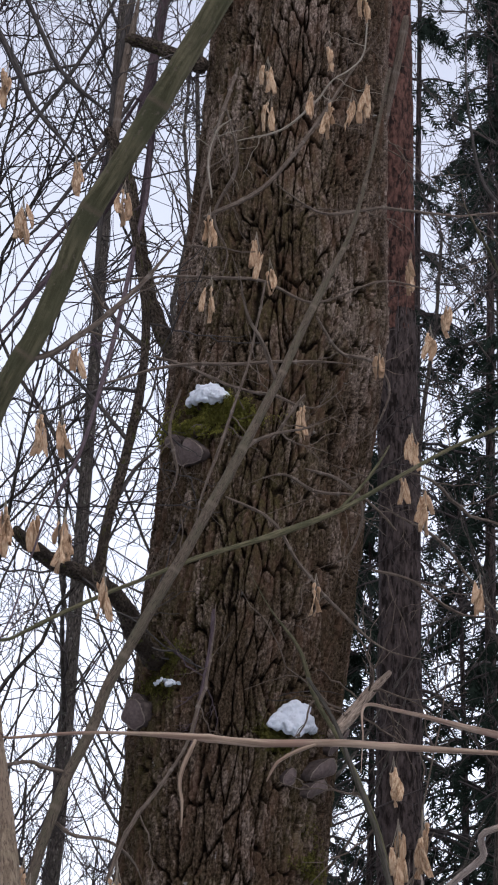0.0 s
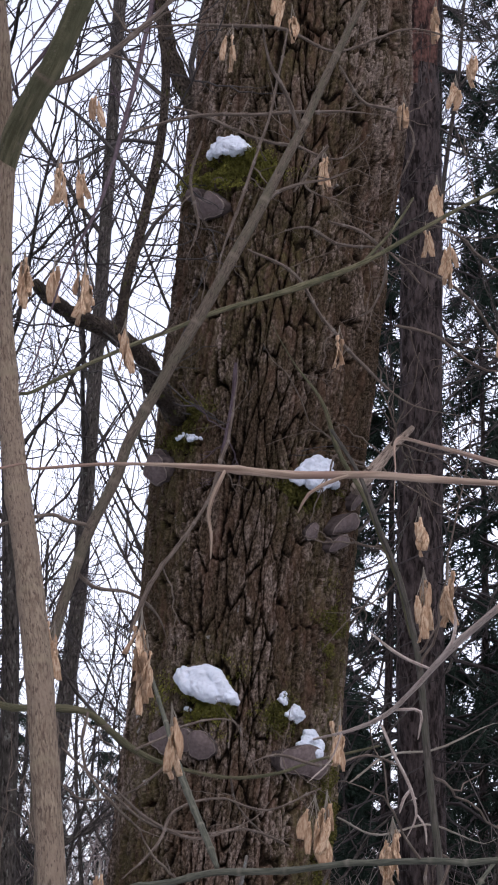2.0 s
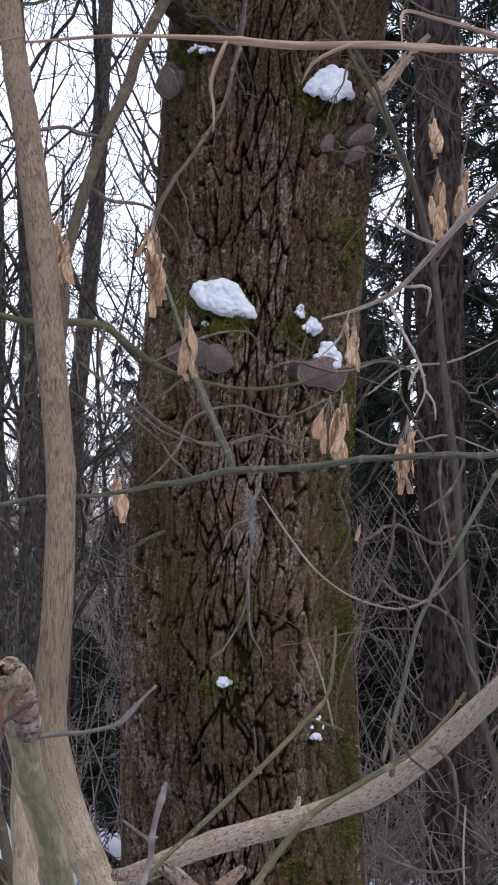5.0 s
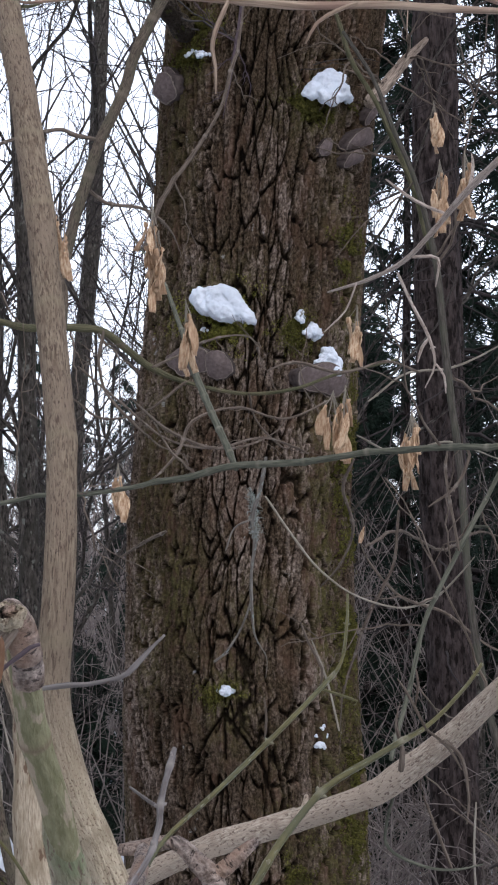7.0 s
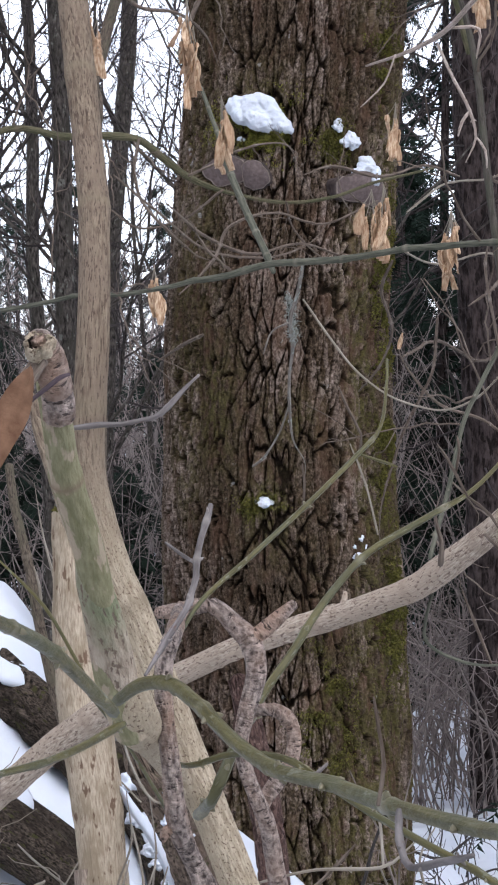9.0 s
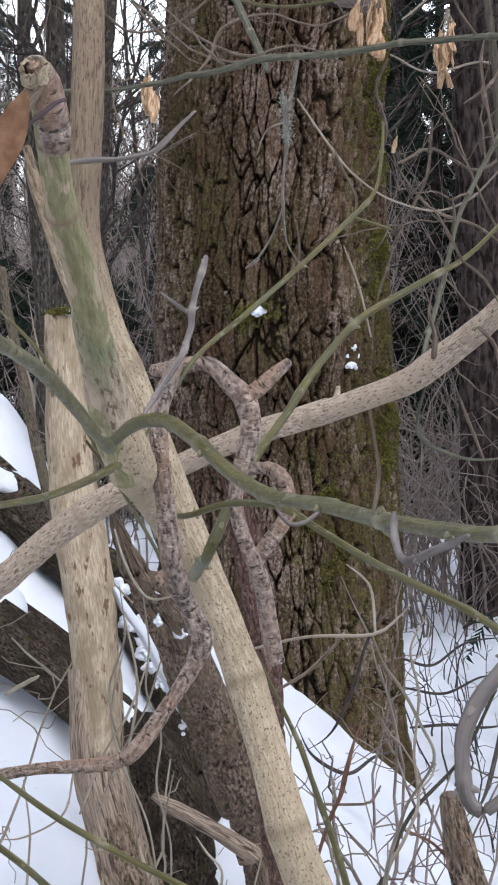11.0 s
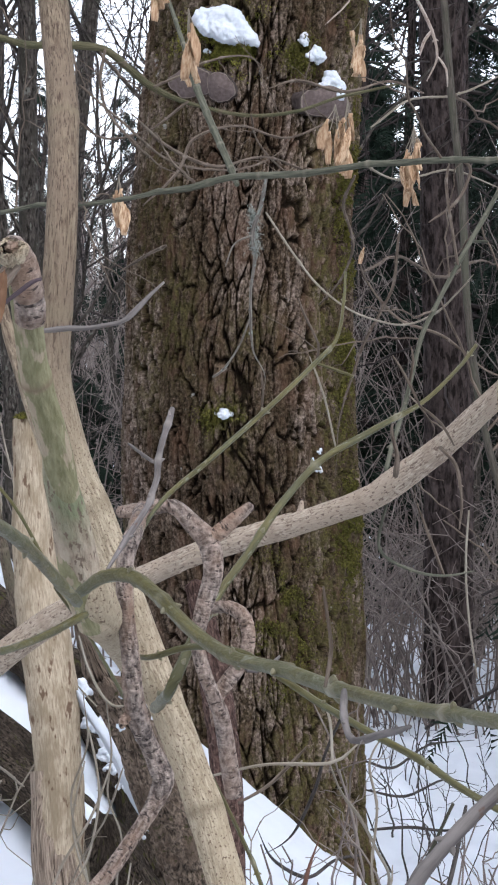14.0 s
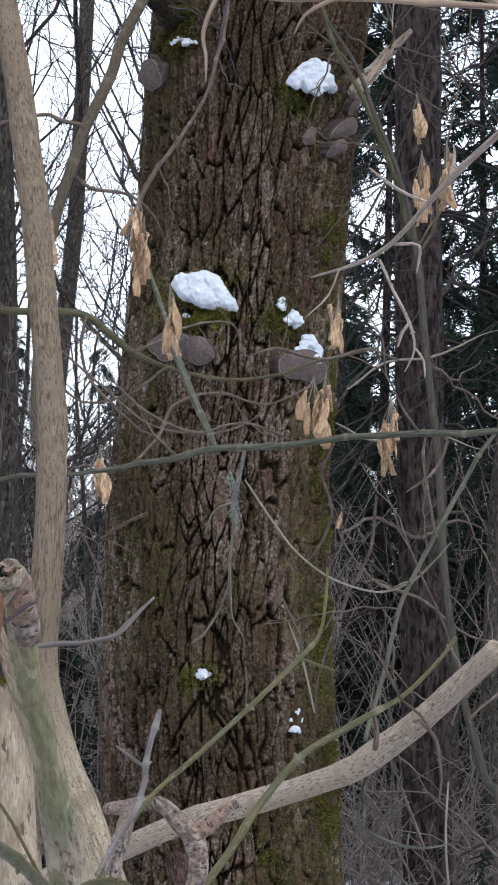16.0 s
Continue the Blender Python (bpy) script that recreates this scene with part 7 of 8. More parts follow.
limb("twig", "strawgrey", shrub, (0.165, -3.200, 0.755, 0.0012), (0.148, -3.200, 0.720, 0.0015), (0.156, -3.200, 0.673, 0.0015), (0.151, -3.200, 0.614, 0.0015), (0.155, -3.200, 0.566, 0.0018), (0.142, -3.200, 0.525, 0.0018), (0.124, -3.200, 0.489, 0.0021), (0.118, -3.200, 0.441, 0.0024))
limb("twig", "strawgrey", shrub, (0.148, -3.200, 0.566, 0.0012), (0.175, -3.142, 0.577, 0.0012), (0.181, -3.100, 0.593, 0.0009))
limb("twig", "greybr", shrub, (0.051, -3.300, 0.583, 0.0016), (0.085, -3.300, 0.582, 0.0016), (0.102, -3.300, 0.584, 0.0016), (0.112, -3.300, 0.600, 0.0012))
limb("twig", "greybr", shrub, (0.011, -3.400, 0.715, 0.0015), (0.038, -3.400, 0.731, 0.0019), (0.060, -3.400, 0.752, 0.0019), (0.076, -3.400, 0.769, 0.0015))
limb("broken_end", "gnarl", box_elder_sapling, (-0.077, -4.870, 1.166, 0.0053), (-0.078, -4.875, 1.171, 0.0055), (-0.079, -4.879, 1.177, 0.0051), (-0.081, -4.883, 1.181, 0.0043), (-0.081, -4.885, 1.183, 0.0035), rough=0.5)
limb("bark_band", "gnarl", box_elder_sapling, (-0.077, -4.870, 1.168, 0.0051), (-0.076, -4.868, 1.163, 0.0055), (-0.076, -4.865, 1.157, 0.0054))
limb("torn_strip", "deadbark", box_elder_sapling, (-0.080, -4.885, 1.177, 0.0024), (-0.084, -4.884, 1.172, 0.0030), (-0.088, -4.883, 1.166, 0.0030), (-0.092, -4.882, 1.158, 0.0026), (-0.096, -4.880, 1.149, 0.0021), rough=0.5)
limb("crack", "purple", box_elder_sapling, (-0.084, -4.895, 1.161, 0.0004), (-0.081, -4.895, 1.164, 0.0007), (-0.077, -4.896, 1.167, 0.0008), (-0.073, -4.897, 1.170, 0.0008), (-0.070, -4.897, 1.171, 0.0004))
limb("twig", "strawgrey", leaning_sapling, (-0.400, -1.450, 1.073, 0.0025), (-0.386, -1.450, 0.985, 0.0030), (-0.366, -1.450, 0.887, 0.0030), (-0.359, -1.450, 0.789, 0.0030), (-0.336, -1.450, 0.690, 0.0030), (-0.312, -1.450, 0.591, 0.0030))
limb("twig", "strawgrey", leaning_sapling, (-0.435, -1.450, 0.986, 0.0020), (-0.397, -1.450, 0.907, 0.0025), (-0.388, -1.450, 0.809, 0.0025), (-0.360, -1.450, 0.720, 0.0025), (-0.332, -1.450, 0.631, 0.0025))
limb("twig", "strawgrey", dry_grass, (-0.193, -2.500, 0.767, 0.0015), (-0.179, -2.500, 0.722, 0.0019), (-0.150, -2.500, 0.677, 0.0019), (-0.112, -2.500, 0.680, 0.0015))
limb("twig", "strawgrey", dry_grass, (-0.157, -2.500, 0.684, 0.0011), (-0.152, -2.470, 0.612, 0.0015), (-0.157, -2.443, 0.546, 0.0015), (-0.138, -2.415, 0.479, 0.0015), (-0.145, -2.385, 0.403, 0.0016), (-0.128, -2.347, 0.307, 0.0016), (-0.134, -2.300, 0.181, 0.0016))
limb("twig", "strawgrey", dry_grass, (-0.176, -2.700, 0.719, 0.0011), (-0.173, -2.663, 0.650, 0.0014), (-0.194, -2.625, 0.579, 0.0014), (-0.187, -2.592, 0.514, 0.0015), (-0.175, -2.562, 0.456, 0.0015), (-0.164, -2.500, 0.329, 0.0015))
limb("twig", "strawgrey", dry_grass, (-0.126, -2.700, 0.627, 0.0011), (-0.144, -2.650, 0.568, 0.0014), (-0.168, -2.604, 0.516, 0.0015), (-0.197, -2.551, 0.454, 0.0011), (-0.220, -2.500, 0.390, 0.0011))
limb("twig", "strawgrey", dry_grass, (-0.309, -2.700, 0.656, 0.0014), (-0.290, -2.602, 0.612, 0.0015), (-0.264, -2.500, 0.568, 0.0015))
limb("twig", "strawgrey", dry_grass, (-0.317, -2.700, 0.586, 0.0028), (-0.302, -2.561, 0.579, 0.0029), (-0.294, -2.500, 0.576, 0.0026))
limb("twig", "strawgrey", dry_grass, (-0.249, -2.500, 0.451, 0.0015), (-0.265, -2.500, 0.390, 0.0015), (-0.317, -2.500, 0.360, 0.0015), (-0.347, -2.500, 0.357, 0.0015))
limb("twig", "strawgrey", dry_grass, (-0.316, -2.500, 0.436, 0.0015), (-0.310, -2.500, 0.375, 0.0015), (-0.312, -2.500, 0.314, 0.0019), (-0.319, -2.500, 0.246, 0.0019))
limb("twig", "strawgrey", dry_grass, (-0.089, -2.500, 0.359, 0.0015), (-0.074, -2.500, 0.336, 0.0019), (-0.055, -2.500, 0.313, 0.0019), (-0.059, -2.500, 0.267, 0.0019))
# dark mass added where a shaded cavity opens between snag and logs
dark_hollow_stump = thing("dark_hollow_stump", (-0.19, -1.20, -0.4), "dark rotten stump added to fill the shaded hollow between fallen logs", "stump")
limb("stem", "mossybr", dark_hollow_stump, (-0.205, -1.350, 0.300, 0.0202), (-0.195, -1.329, 0.236, 0.0500), (-0.180, -1.296, 0.145, 0.0680), (-0.170, -1.262, 0.053, 0.0760), (-0.165, -1.200, -0.123, 0.0860), (-0.165, -1.200, -0.450, 0.0950), rough=0.75)
limb("twig", "paletan", pale_twig, (0.158, -4.000, 1.469, 0.0015), (0.165, -4.000, 1.479, 0.0015), (0.167, -4.000, 1.493, 0.0012), (0.166, -4.000, 1.501, 0.0009))
limb("twig", "paletan", pale_twig, (0.136, -4.000, 1.372, 0.0012), (0.130, -4.000, 1.364, 0.0012), (0.127, -4.000, 1.354, 0.0009))
limb("twig", "paletan", pale_twig, (0.140, -4.000, 1.353, 0.0009), (0.146, -4.000, 1.344, 0.0009), (0.147, -4.000, 1.332, 0.0006))
limb("twig", "greybr", shrub, (0.180, -2.200, 1.396, 0.0024), (0.166, -2.155, 1.355, 0.0024), (0.185, -2.103, 1.307, 0.0024), (0.171, -2.052, 1.257, 0.0018), (0.139, -2.000, 1.214, 0.0019))
limb("twig", "greybr", shrub, (-0.163, -1.600, 1.538, 0.0021), (-0.097, -1.547, 1.485, 0.0028), (-0.019, -1.497, 1.459, 0.0028), (0.060, -1.449, 1.482, 0.0021), (0.141, -1.400, 1.455, 0.0022))
limb("twig", "greybr", shrub, (-0.143, -1.600, 1.385, 0.0021), (-0.087, -1.560, 1.445, 0.0028), (-0.058, -1.528, 1.506, 0.0028), (0.020, -1.490, 1.528, 0.0021), (0.100, -1.451, 1.512, 0.0021), (0.201, -1.400, 1.556, 0.0022))
limb("twig", "greybr", shrub, (0.067, -1.600, 1.583, 0.0021), (0.116, -1.563, 1.601, 0.0028), (0.196, -1.504, 1.588, 0.0028), (0.279, -1.445, 1.613, 0.0022), (0.342, -1.400, 1.598, 0.0022))
limb("twig", "strawgrey", shrub, (0.166, -2.000, 0.999, 0.0017), (0.152, -2.000, 1.059, 0.0017), (0.139, -2.000, 1.102, 0.0017), (0.126, -2.000, 1.136, 0.0013))
limb("twig", "greybr", shrub, (0.317, -1.200, 1.362, 0.0030), (0.309, -1.155, 1.258, 0.0031), (0.259, -1.105, 1.151, 0.0031), (0.220, -1.049, 1.021, 0.0023), (0.212, -1.000, 0.900, 0.0024))
limb("twig", "greybr", shrub, (0.233, -1.200, 1.362, 0.0023), (0.256, -1.161, 1.279, 0.0030), (0.323, -1.117, 1.205, 0.0031), (0.412, -1.077, 1.173, 0.0031), (0.503, -1.030, 1.108, 0.0023), (0.572, -1.000, 1.086, 0.0024))
limb("twig", "greybr", shrub, (0.294, -0.500, 1.313, 0.0035), (0.390, -0.170, 1.358, 0.0037), (0.530, 0.251, 1.328, 0.0040), (0.667, 0.625, 1.380, 0.0042), (0.816, 1.000, 1.344, 0.0034))
limb("twig", "strawgrey", shrub, (0.336, 0.500, 1.621, 0.0029), (0.446, 0.625, 1.585, 0.0030), (0.592, 0.776, 1.625, 0.0030), (0.746, 0.932, 1.589, 0.0031), (0.816, 1.000, 1.609, 0.0024))
limb("twig", "strawgrey", shrub, (0.364, 0.500, 1.708, 0.0029), (0.476, 0.640, 1.794, 0.0030), (0.607, 0.772, 1.822, 0.0030), (0.762, 0.933, 1.900, 0.0031), (0.832, 1.000, 1.923, 0.0024))
limb("twig", "greybr", slanting_sapling, (0.056, -0.950, 2.721, 0.0042), (0.091, -0.914, 2.794, 0.0043), (0.151, -0.877, 2.845, 0.0035), (0.225, -0.839, 2.872, 0.0026), (0.300, -0.800, 2.913, 0.0026))
limb("twig", "greybr", slanting_sapling, (0.159, -0.950, 2.935, 0.0043), (0.132, -0.989, 2.996, 0.0043), (0.094, -1.030, 3.055, 0.0034), (0.080, -1.067, 3.116, 0.0025), (0.055, -1.100, 3.165, 0.0025))
limb("twig", "greybr", slanting_sapling, (-0.242, -1.000, 2.091, 0.0040), (-0.285, -1.017, 2.098, 0.0048), (-0.318, -1.030, 2.107, 0.0040), (-0.382, -1.055, 2.090, 0.0040), (-0.445, -1.081, 2.062, 0.0039), (-0.486, -1.100, 2.036, 0.0031))
limb("twig", "greybr", slanting_sapling, (-0.273, -1.000, 2.000, 0.0040), (-0.230, -0.956, 1.974, 0.0040), (-0.164, -0.903, 1.972, 0.0033), (-0.108, -0.847, 1.935, 0.0033), (-0.085, -0.800, 1.884, 0.0025))
limb("twig", "greybr", maple_sapling, (0.043, -0.400, 3.831, 0.0030), (0.074, -0.372, 3.695, 0.0039), (0.022, -0.345, 3.572, 0.0039), (0.052, -0.325, 3.478, 0.0029), (0.035, -0.300, 3.356, 0.0029), twigs=(4, 0.16))
limb("twig", "greybr", maple_sapling, (0.269, -0.400, 3.296, 0.0029), (0.324, -0.379, 3.221, 0.0038), (0.406, -0.360, 3.201, 0.0039), (0.448, -0.343, 3.137, 0.0029), (0.410, -0.321, 3.045, 0.0029), (0.331, -0.300, 2.993, 0.0029), twigs=(4, 0.16))
limb("twig", "greybr", maple_sapling, (0.247, -0.400, 2.918, 0.0028), (0.327, -0.377, 2.900, 0.0038), (0.382, -0.354, 2.840, 0.0038), (0.358, -0.324, 2.738, 0.0028), (0.281, -0.300, 2.702, 0.0028), twigs=(4, 0.16))
limb("twig", "greybr", maple_sapling, (0.103, -0.400, 2.873, 0.0028), (0.195, -0.376, 2.910, 0.0038), (0.276, -0.354, 2.878, 0.0038), (0.384, -0.328, 2.875, 0.0029), (0.466, -0.300, 2.803, 0.0029), twigs=(4, 0.16))
limb("twig", "greybr", maple_sapling, (-0.047, -0.300, 3.137, 0.0029), (-0.071, -0.300, 3.038, 0.0039), (-0.055, -0.300, 2.926, 0.0038), (-0.079, -0.300, 2.842, 0.0029), twigs=(4, 0.16))
limb("twig", "strawgrey", maple_sapling, (0.070, -0.500, 3.697, 0.0020), (0.177, -0.500, 3.730, 0.0027), (0.257, -0.500, 3.806, 0.0027), (0.297, -0.500, 3.867, 0.0020), (0.365, -0.500, 3.929, 0.0021), (0.378, -0.500, 4.035, 0.0021), twigs=(4, 0.16))
limb("twig", "strawgrey", maple_sapling, (0.014, -0.500, 3.549, 0.0020), (0.004, -0.500, 3.651, 0.0027), (0.023, -0.500, 3.724, 0.0027), (0.056, -0.500, 3.755, 0.0020), twigs=(4, 0.16))
limb("twig", "greybr", maple_sapling, (0.386, -0.300, 2.883, 0.0029), (0.474, -0.203, 2.872, 0.0039), (0.597, -0.067, 2.842, 0.0040), (0.729, 0.118, 2.750, 0.0031), (0.796, 0.200, 2.713, 0.0031), twigs=(4, 0.16))
limb("twig", "greybr", maple_sapling, (0.452, -0.300, 2.955, 0.0029), (0.562, -0.141, 2.978, 0.0040), (0.681, 0.061, 2.953, 0.0041), (0.785, 0.200, 2.965, 0.0031), twigs=(4, 0.16))
limb("twig", "greybr", maple_sapling, (0.474, 0.500, 2.915, 0.0043), (0.583, 0.529, 2.894, 0.0044), (0.693, 0.563, 2.828, 0.0044), (0.834, 0.600, 2.809, 0.0033), twigs=(4, 0.16))
limb("twig", "purple", maple_sapling, (0.041, -0.600, 2.528, 0.0045), (0.035, -0.600, 2.439, 0.0044), (0.012, -0.600, 2.301, 0.0044), (-0.004, -0.600, 2.214, 0.0035), twigs=(4, 0.16))
limb("lower_stub", "greentan", box_elder_sapling, (-0.072, -4.795, 1.108, 0.0042), (-0.071, -4.784, 1.098, 0.0060), (-0.068, -4.769, 1.084, 0.0073), (-0.0645, -4.741, 1.058, 0.0082), (-0.061, -4.722, 1.040, 0.0060), rough=0.12)


# ---- hanging winged seeds ----
def key_mesh(seed):
    """One winged maple key: a swollen nut and a curved papery wing with a thick edge."""
    r0 = np.random.default_rng(seed)
    n, m = 10, 5
    s, w = np.meshgrid(np.linspace(0, 1, n), np.linspace(-1, 1, m), indexing="ij")
    half = 0.0020 + 0.0036 * np.sin(np.clip((s - 0.12) / 0.88, 0, 1) ** 0.8 * 2.7) * (s > 0.1)
    x = w * half + 0.006 * s**2 * r0.uniform(-1, 1) + 0.002 * np.sin(s * 3)
    z = -s * 0.038
    y = 0.0025 * np.sin(s * 4 + r0.uniform(0, 3)) + 0.0016 * w * np.sin(s * 5 + r0.uniform(0, 3)) + 0.0005 * np.sin(w * 9 + s * 20)
    t = np.where(s < 0.22, 0.0028 * np.sqrt(np.clip(1 - w**2, 0, 1)) * np.sin(np.clip(s / 0.22, 0, 1) * 3.14) + 0.0002, 0.00025 + 0.0005 * (w > 0.8))
    g = Geo()
    i = (np.arange(n - 1)[:, None] * m + np.arange(m - 1)[None]).reshape(-1)
    q = np.stack([i, i + 1, i + m + 1, i + m], -1)
    g.add(np.stack([x, y + t, z], -1), [q])
    g.add(np.stack([x, y - t, z], -1), [q[:, ::-1]])
    a = np.concatenate([np.arange(m), np.arange(1, n) * m + m - 1, (n - 1) * m + np.arange(m - 2, -1, -1), np.arange(n - 2, 0, -1) * m])
    b = np.roll(a, -1)
    g.f.append(np.stack([a, a + n * m, b + n * m, b], -1))
    return g.mesh("winged_seed", SEED)


SEED_MESHES = [key_mesh(s) for s in range(8)]
seed_rng = np.random.default_rng(5)


def seeds(parent, at, scale, count):
    """A tassel of dry keys hanging on thin stalks from one point."""
    r0 = seed_rng
    at = np.array(at)
    g = Geo()
    ends = []
    for k in range(count):
        L = 0.014 + 0.042 * min(1.0, count / 9) * (k + r0.random()) / count
        off = r0.normal(0, 0.0045, 2) * scale
        x = np.linspace(0, 1, 6)[:, None]
        p = at + np.array([off[0], off[1], 0]) * x**1.5 + np.array([0, 0, -L]) * x * scale
        g.add(*tubes(p[None], np.full((1, 6), 0.0006), 4))
        ends.append(p[-1])
    c = part("seed_tassel", g, M["strawgrey"], parent, "tassel of dry orange-brown winged seeds")
    for k, e in enumerate(ends):
        ob = new("winged_seed", SEED_MESHES[int(r0.integers(0, 8))])
        ob.parent = c
        ob.matrix_basis = Matrix.Translation(e) @ Matrix.Rotation(r0.uniform(0, 6.28), 4, "Z") @ Matrix.Rotation(r0.normal(0, 0.16), 4, "Y") @ Matrix.Diagonal((scale * r0.uniform(0.85, 1.15), scale, scale * r0.uniform(0.85, 1.2), 1))


# ---- seed clusters: place, scale, number of keys ----
seeds(maple_sapling, (0.137, -0.600, 3.871), 1.4, 5)
seeds(maple_sapling, (0.148, -0.600, 3.777), 1.4, 3)
seeds(maple_sapling, (0.236, -0.600, 3.804), 1.4, 3)
seeds(maple_sapling, (0.284, -0.600, 3.928), 1.4, 3)
seeds(maple_sapling, (0.283, -0.600, 3.774), 1.4, 5)
seeds(maple_sapling, (0.369, -0.600, 3.828), 1.4, 6)
seeds(maple_sapling, (0.338, -0.600, 3.790), 1.4, 5)
seeds(maple_sapling, (0.370, -0.600, 4.065), 1.4, 5)
seeds(maple_sapling, (0.010, -0.600, 3.485), 1.4, 5)
seeds(maple_sapling, (0.119, -0.600, 3.425), 1.4, 6)
seeds(maple_sapling, (0.150, -0.600, 3.363), 1.4, 3)
seeds(maple_sapling, (0.018, -0.600, 3.310), 1.4, 5)
seeds(maple_sapling, (0.512, -0.200, 3.551), 1.4, 6)
seeds(maple_sapling, (0.599, -0.200, 3.434), 1.4, 5)
seeds(maple_sapling, (0.560, -0.200, 3.358), 1.4, 5)
seeds(maple_sapling, (-0.393, -1.500, 3.392), 1.25, 5)
seeds(maple_sapling, (-0.358, -1.400, 3.156), 1.25, 8)
seeds(maple_sapling, (-0.260, -1.400, 3.256), 1.25, 6)
seeds(maple_sapling, (-0.161, -1.400, 3.193), 1.25, 6)
seeds(maple_sapling, (-0.243, -1.300, 2.896), 1.25, 3)
seeds(maple_sapling, (0.229, -0.500, 3.064), 1.4, 5)
seeds(maple_sapling, (0.411, -0.500, 3.194), 1.4, 3)
seeds(maple_sapling, (0.506, -0.300, 3.069), 1.4, 6)
seeds(maple_sapling, (0.535, -0.300, 2.922), 1.4, 8)
seeds(maple_sapling, (0.479, -0.300, 2.956), 1.4, 3)
seeds(maple_sapling, (0.244, -1.000, 2.513), 1.4, 3)
seeds(maple_sapling, (-0.169, -1.500, 2.383), 1.25, 6)
seeds(maple_sapling, (-0.245, -1.500, 2.493), 1.25, 13)
seeds(maple_sapling, (-0.355, -1.500, 2.511), 1.25, 12)
seeds(maple_sapling, (-0.300, -1.500, 2.500), 1.25, 5)
seeds(maple_sapling, (-0.300, -1.500, 2.690), 1.25, 7)
seeds(maple_sapling, (-0.258, -1.500, 2.680), 1.25, 4)
seeds(maple_sapling, (0.640, -0.500, 2.653), 1.4, 5)
seeds(shrub, (0.317, -2.000, 1.957), 1.12, 5)
seeds(shrub, (0.298, -2.300, 1.811), 1.12, 9)
seeds(shrub, (0.333, -2.300, 1.824), 1.12, 8)
seeds(shrub, (-0.097, -2.600, 1.700), 1.12, 9)
seeds(shrub, (-0.089, -2.600, 1.665), 1.12, 8)
seeds(shrub, (-0.055, -2.600, 1.577), 1.12, 9)
seeds(shrub, (-0.152, -2.340, 1.384), 1.12, 5)
seeds(shrub, (0.156, -2.440, 1.481), 1.12, 10)
seeds(shrub, (0.140, -2.440, 1.474), 1.12, 6)
seeds(shrub, (0.245, -2.440, 1.447), 1.12, 13)
seeds(shrub, (-0.226, -2.500, 1.720), 1.12, 6)
seeds(shrub, (-0.216, -2.500, 1.694), 1.12, 6)
seeds(shrub, (0.175, -2.400, 1.594), 1.12, 5)
seeds(maple_sapling, (0.233, -1.500, 1.337), 0.8, 1)


# ---- the stub's splintered top with a dead leaf, snow on the snag and logs ----
def splinter_top(at, r):
    """Torn rim round a dark-coloured hollow where the stub was broken off."""
    r0 = np.random.default_rng(31)
    a = np.linspace(0, 2 * np.pi, 40, endpoint=False)
    rim = r * (1 + 0.12 * np.sin(3 * a + 1) + 0.08 * np.sin(7 * a))
    top = 0.35 * r * np.clip(np.sin(a + 2.2), -0.3, 1) + 0.25 * r * r0.random(40)
    lean = Matrix.Rotation(radians(52), 3, "X")
    for name, rows, material in (
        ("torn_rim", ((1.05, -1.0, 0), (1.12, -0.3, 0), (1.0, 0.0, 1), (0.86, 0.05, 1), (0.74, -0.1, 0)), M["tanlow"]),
        ("hollow", ((0.78, -0.08, 0), (0.60, -0.5, 0), (0.35, -0.8, 0), (0.02, -0.9, 0)), M["mossybr"]),
    ):
        V = np.array([np.stack([np.cos(a) * rim * k, np.sin(a) * rim * k, h * r + top * t], -1) for k, h, t in rows]) + r0.normal(0, 0.0003, (len(rows), 40, 3))
        V = V @ np.array(lean).T + np.array(at)
        i = (np.arange(len(rows) - 1)[:, None] * 40 + np.arange(40)[None]).reshape(-1)
        j = (np.arange(len(rows) - 1)[:, None] * 40 + (np.arange(40)[None] + 1) % 40).reshape(-1)
        g = Geo()
        g.add(V, [np.stack([i, j, j + 40, i + 40], -1)])
        part(name, g, material, box_elder_sapling)


def dead_leaf(at, length, label):
    """A curled rust-brown leaf: a folded blade with a midrib."""
    n, m = 16, 9
    s, w = np.meshgrid(np.linspace(0, 1, n), np.linspace(-1, 1, m), indexing="ij")
    half = length * 0.20 * np.sin(np.clip(s * 1.05, 0, 1) * 3.0) ** 0.7
    x = -s * length * 0.42 + w * half * 0.75
    z = -s * length + 0.12 * length * np.abs(w) + 0.02 * length * np.sin(w * 7 + s * 11)
    y = 0.28 * half * np.abs(w) ** 1.5 + 0.04 * length * np.sin(s * 6) - 0.004
    V = np.stack([x, y, z], -1) + np.array(at)
    i = (np.arange(n - 1)[:, None] * m + np.arange(m - 1)[None]).reshape(-1)
    q = np.stack([i, i + 1, i + m + 1, i + m], -1)
    g = Geo()
    g.add(V, [q])
    g.add(V + np.array([0, 0.0005, 0]), [q[:, ::-1]])
    part("dead_leaf", g, LEAF, box_elder_sapling, label)


LEAF = simple("dead_leaf", (0.11, 0.055, 0.03), (0.25, 0.145, 0.085), 160, rough=0.7, big=60)
splinter_top((-0.0808, -4.8890, 1.1814), 0.0044)
dead_leaf((-0.0815, -4.9050, 1.1690), 0.040, "curled rust-brown dead leaf")


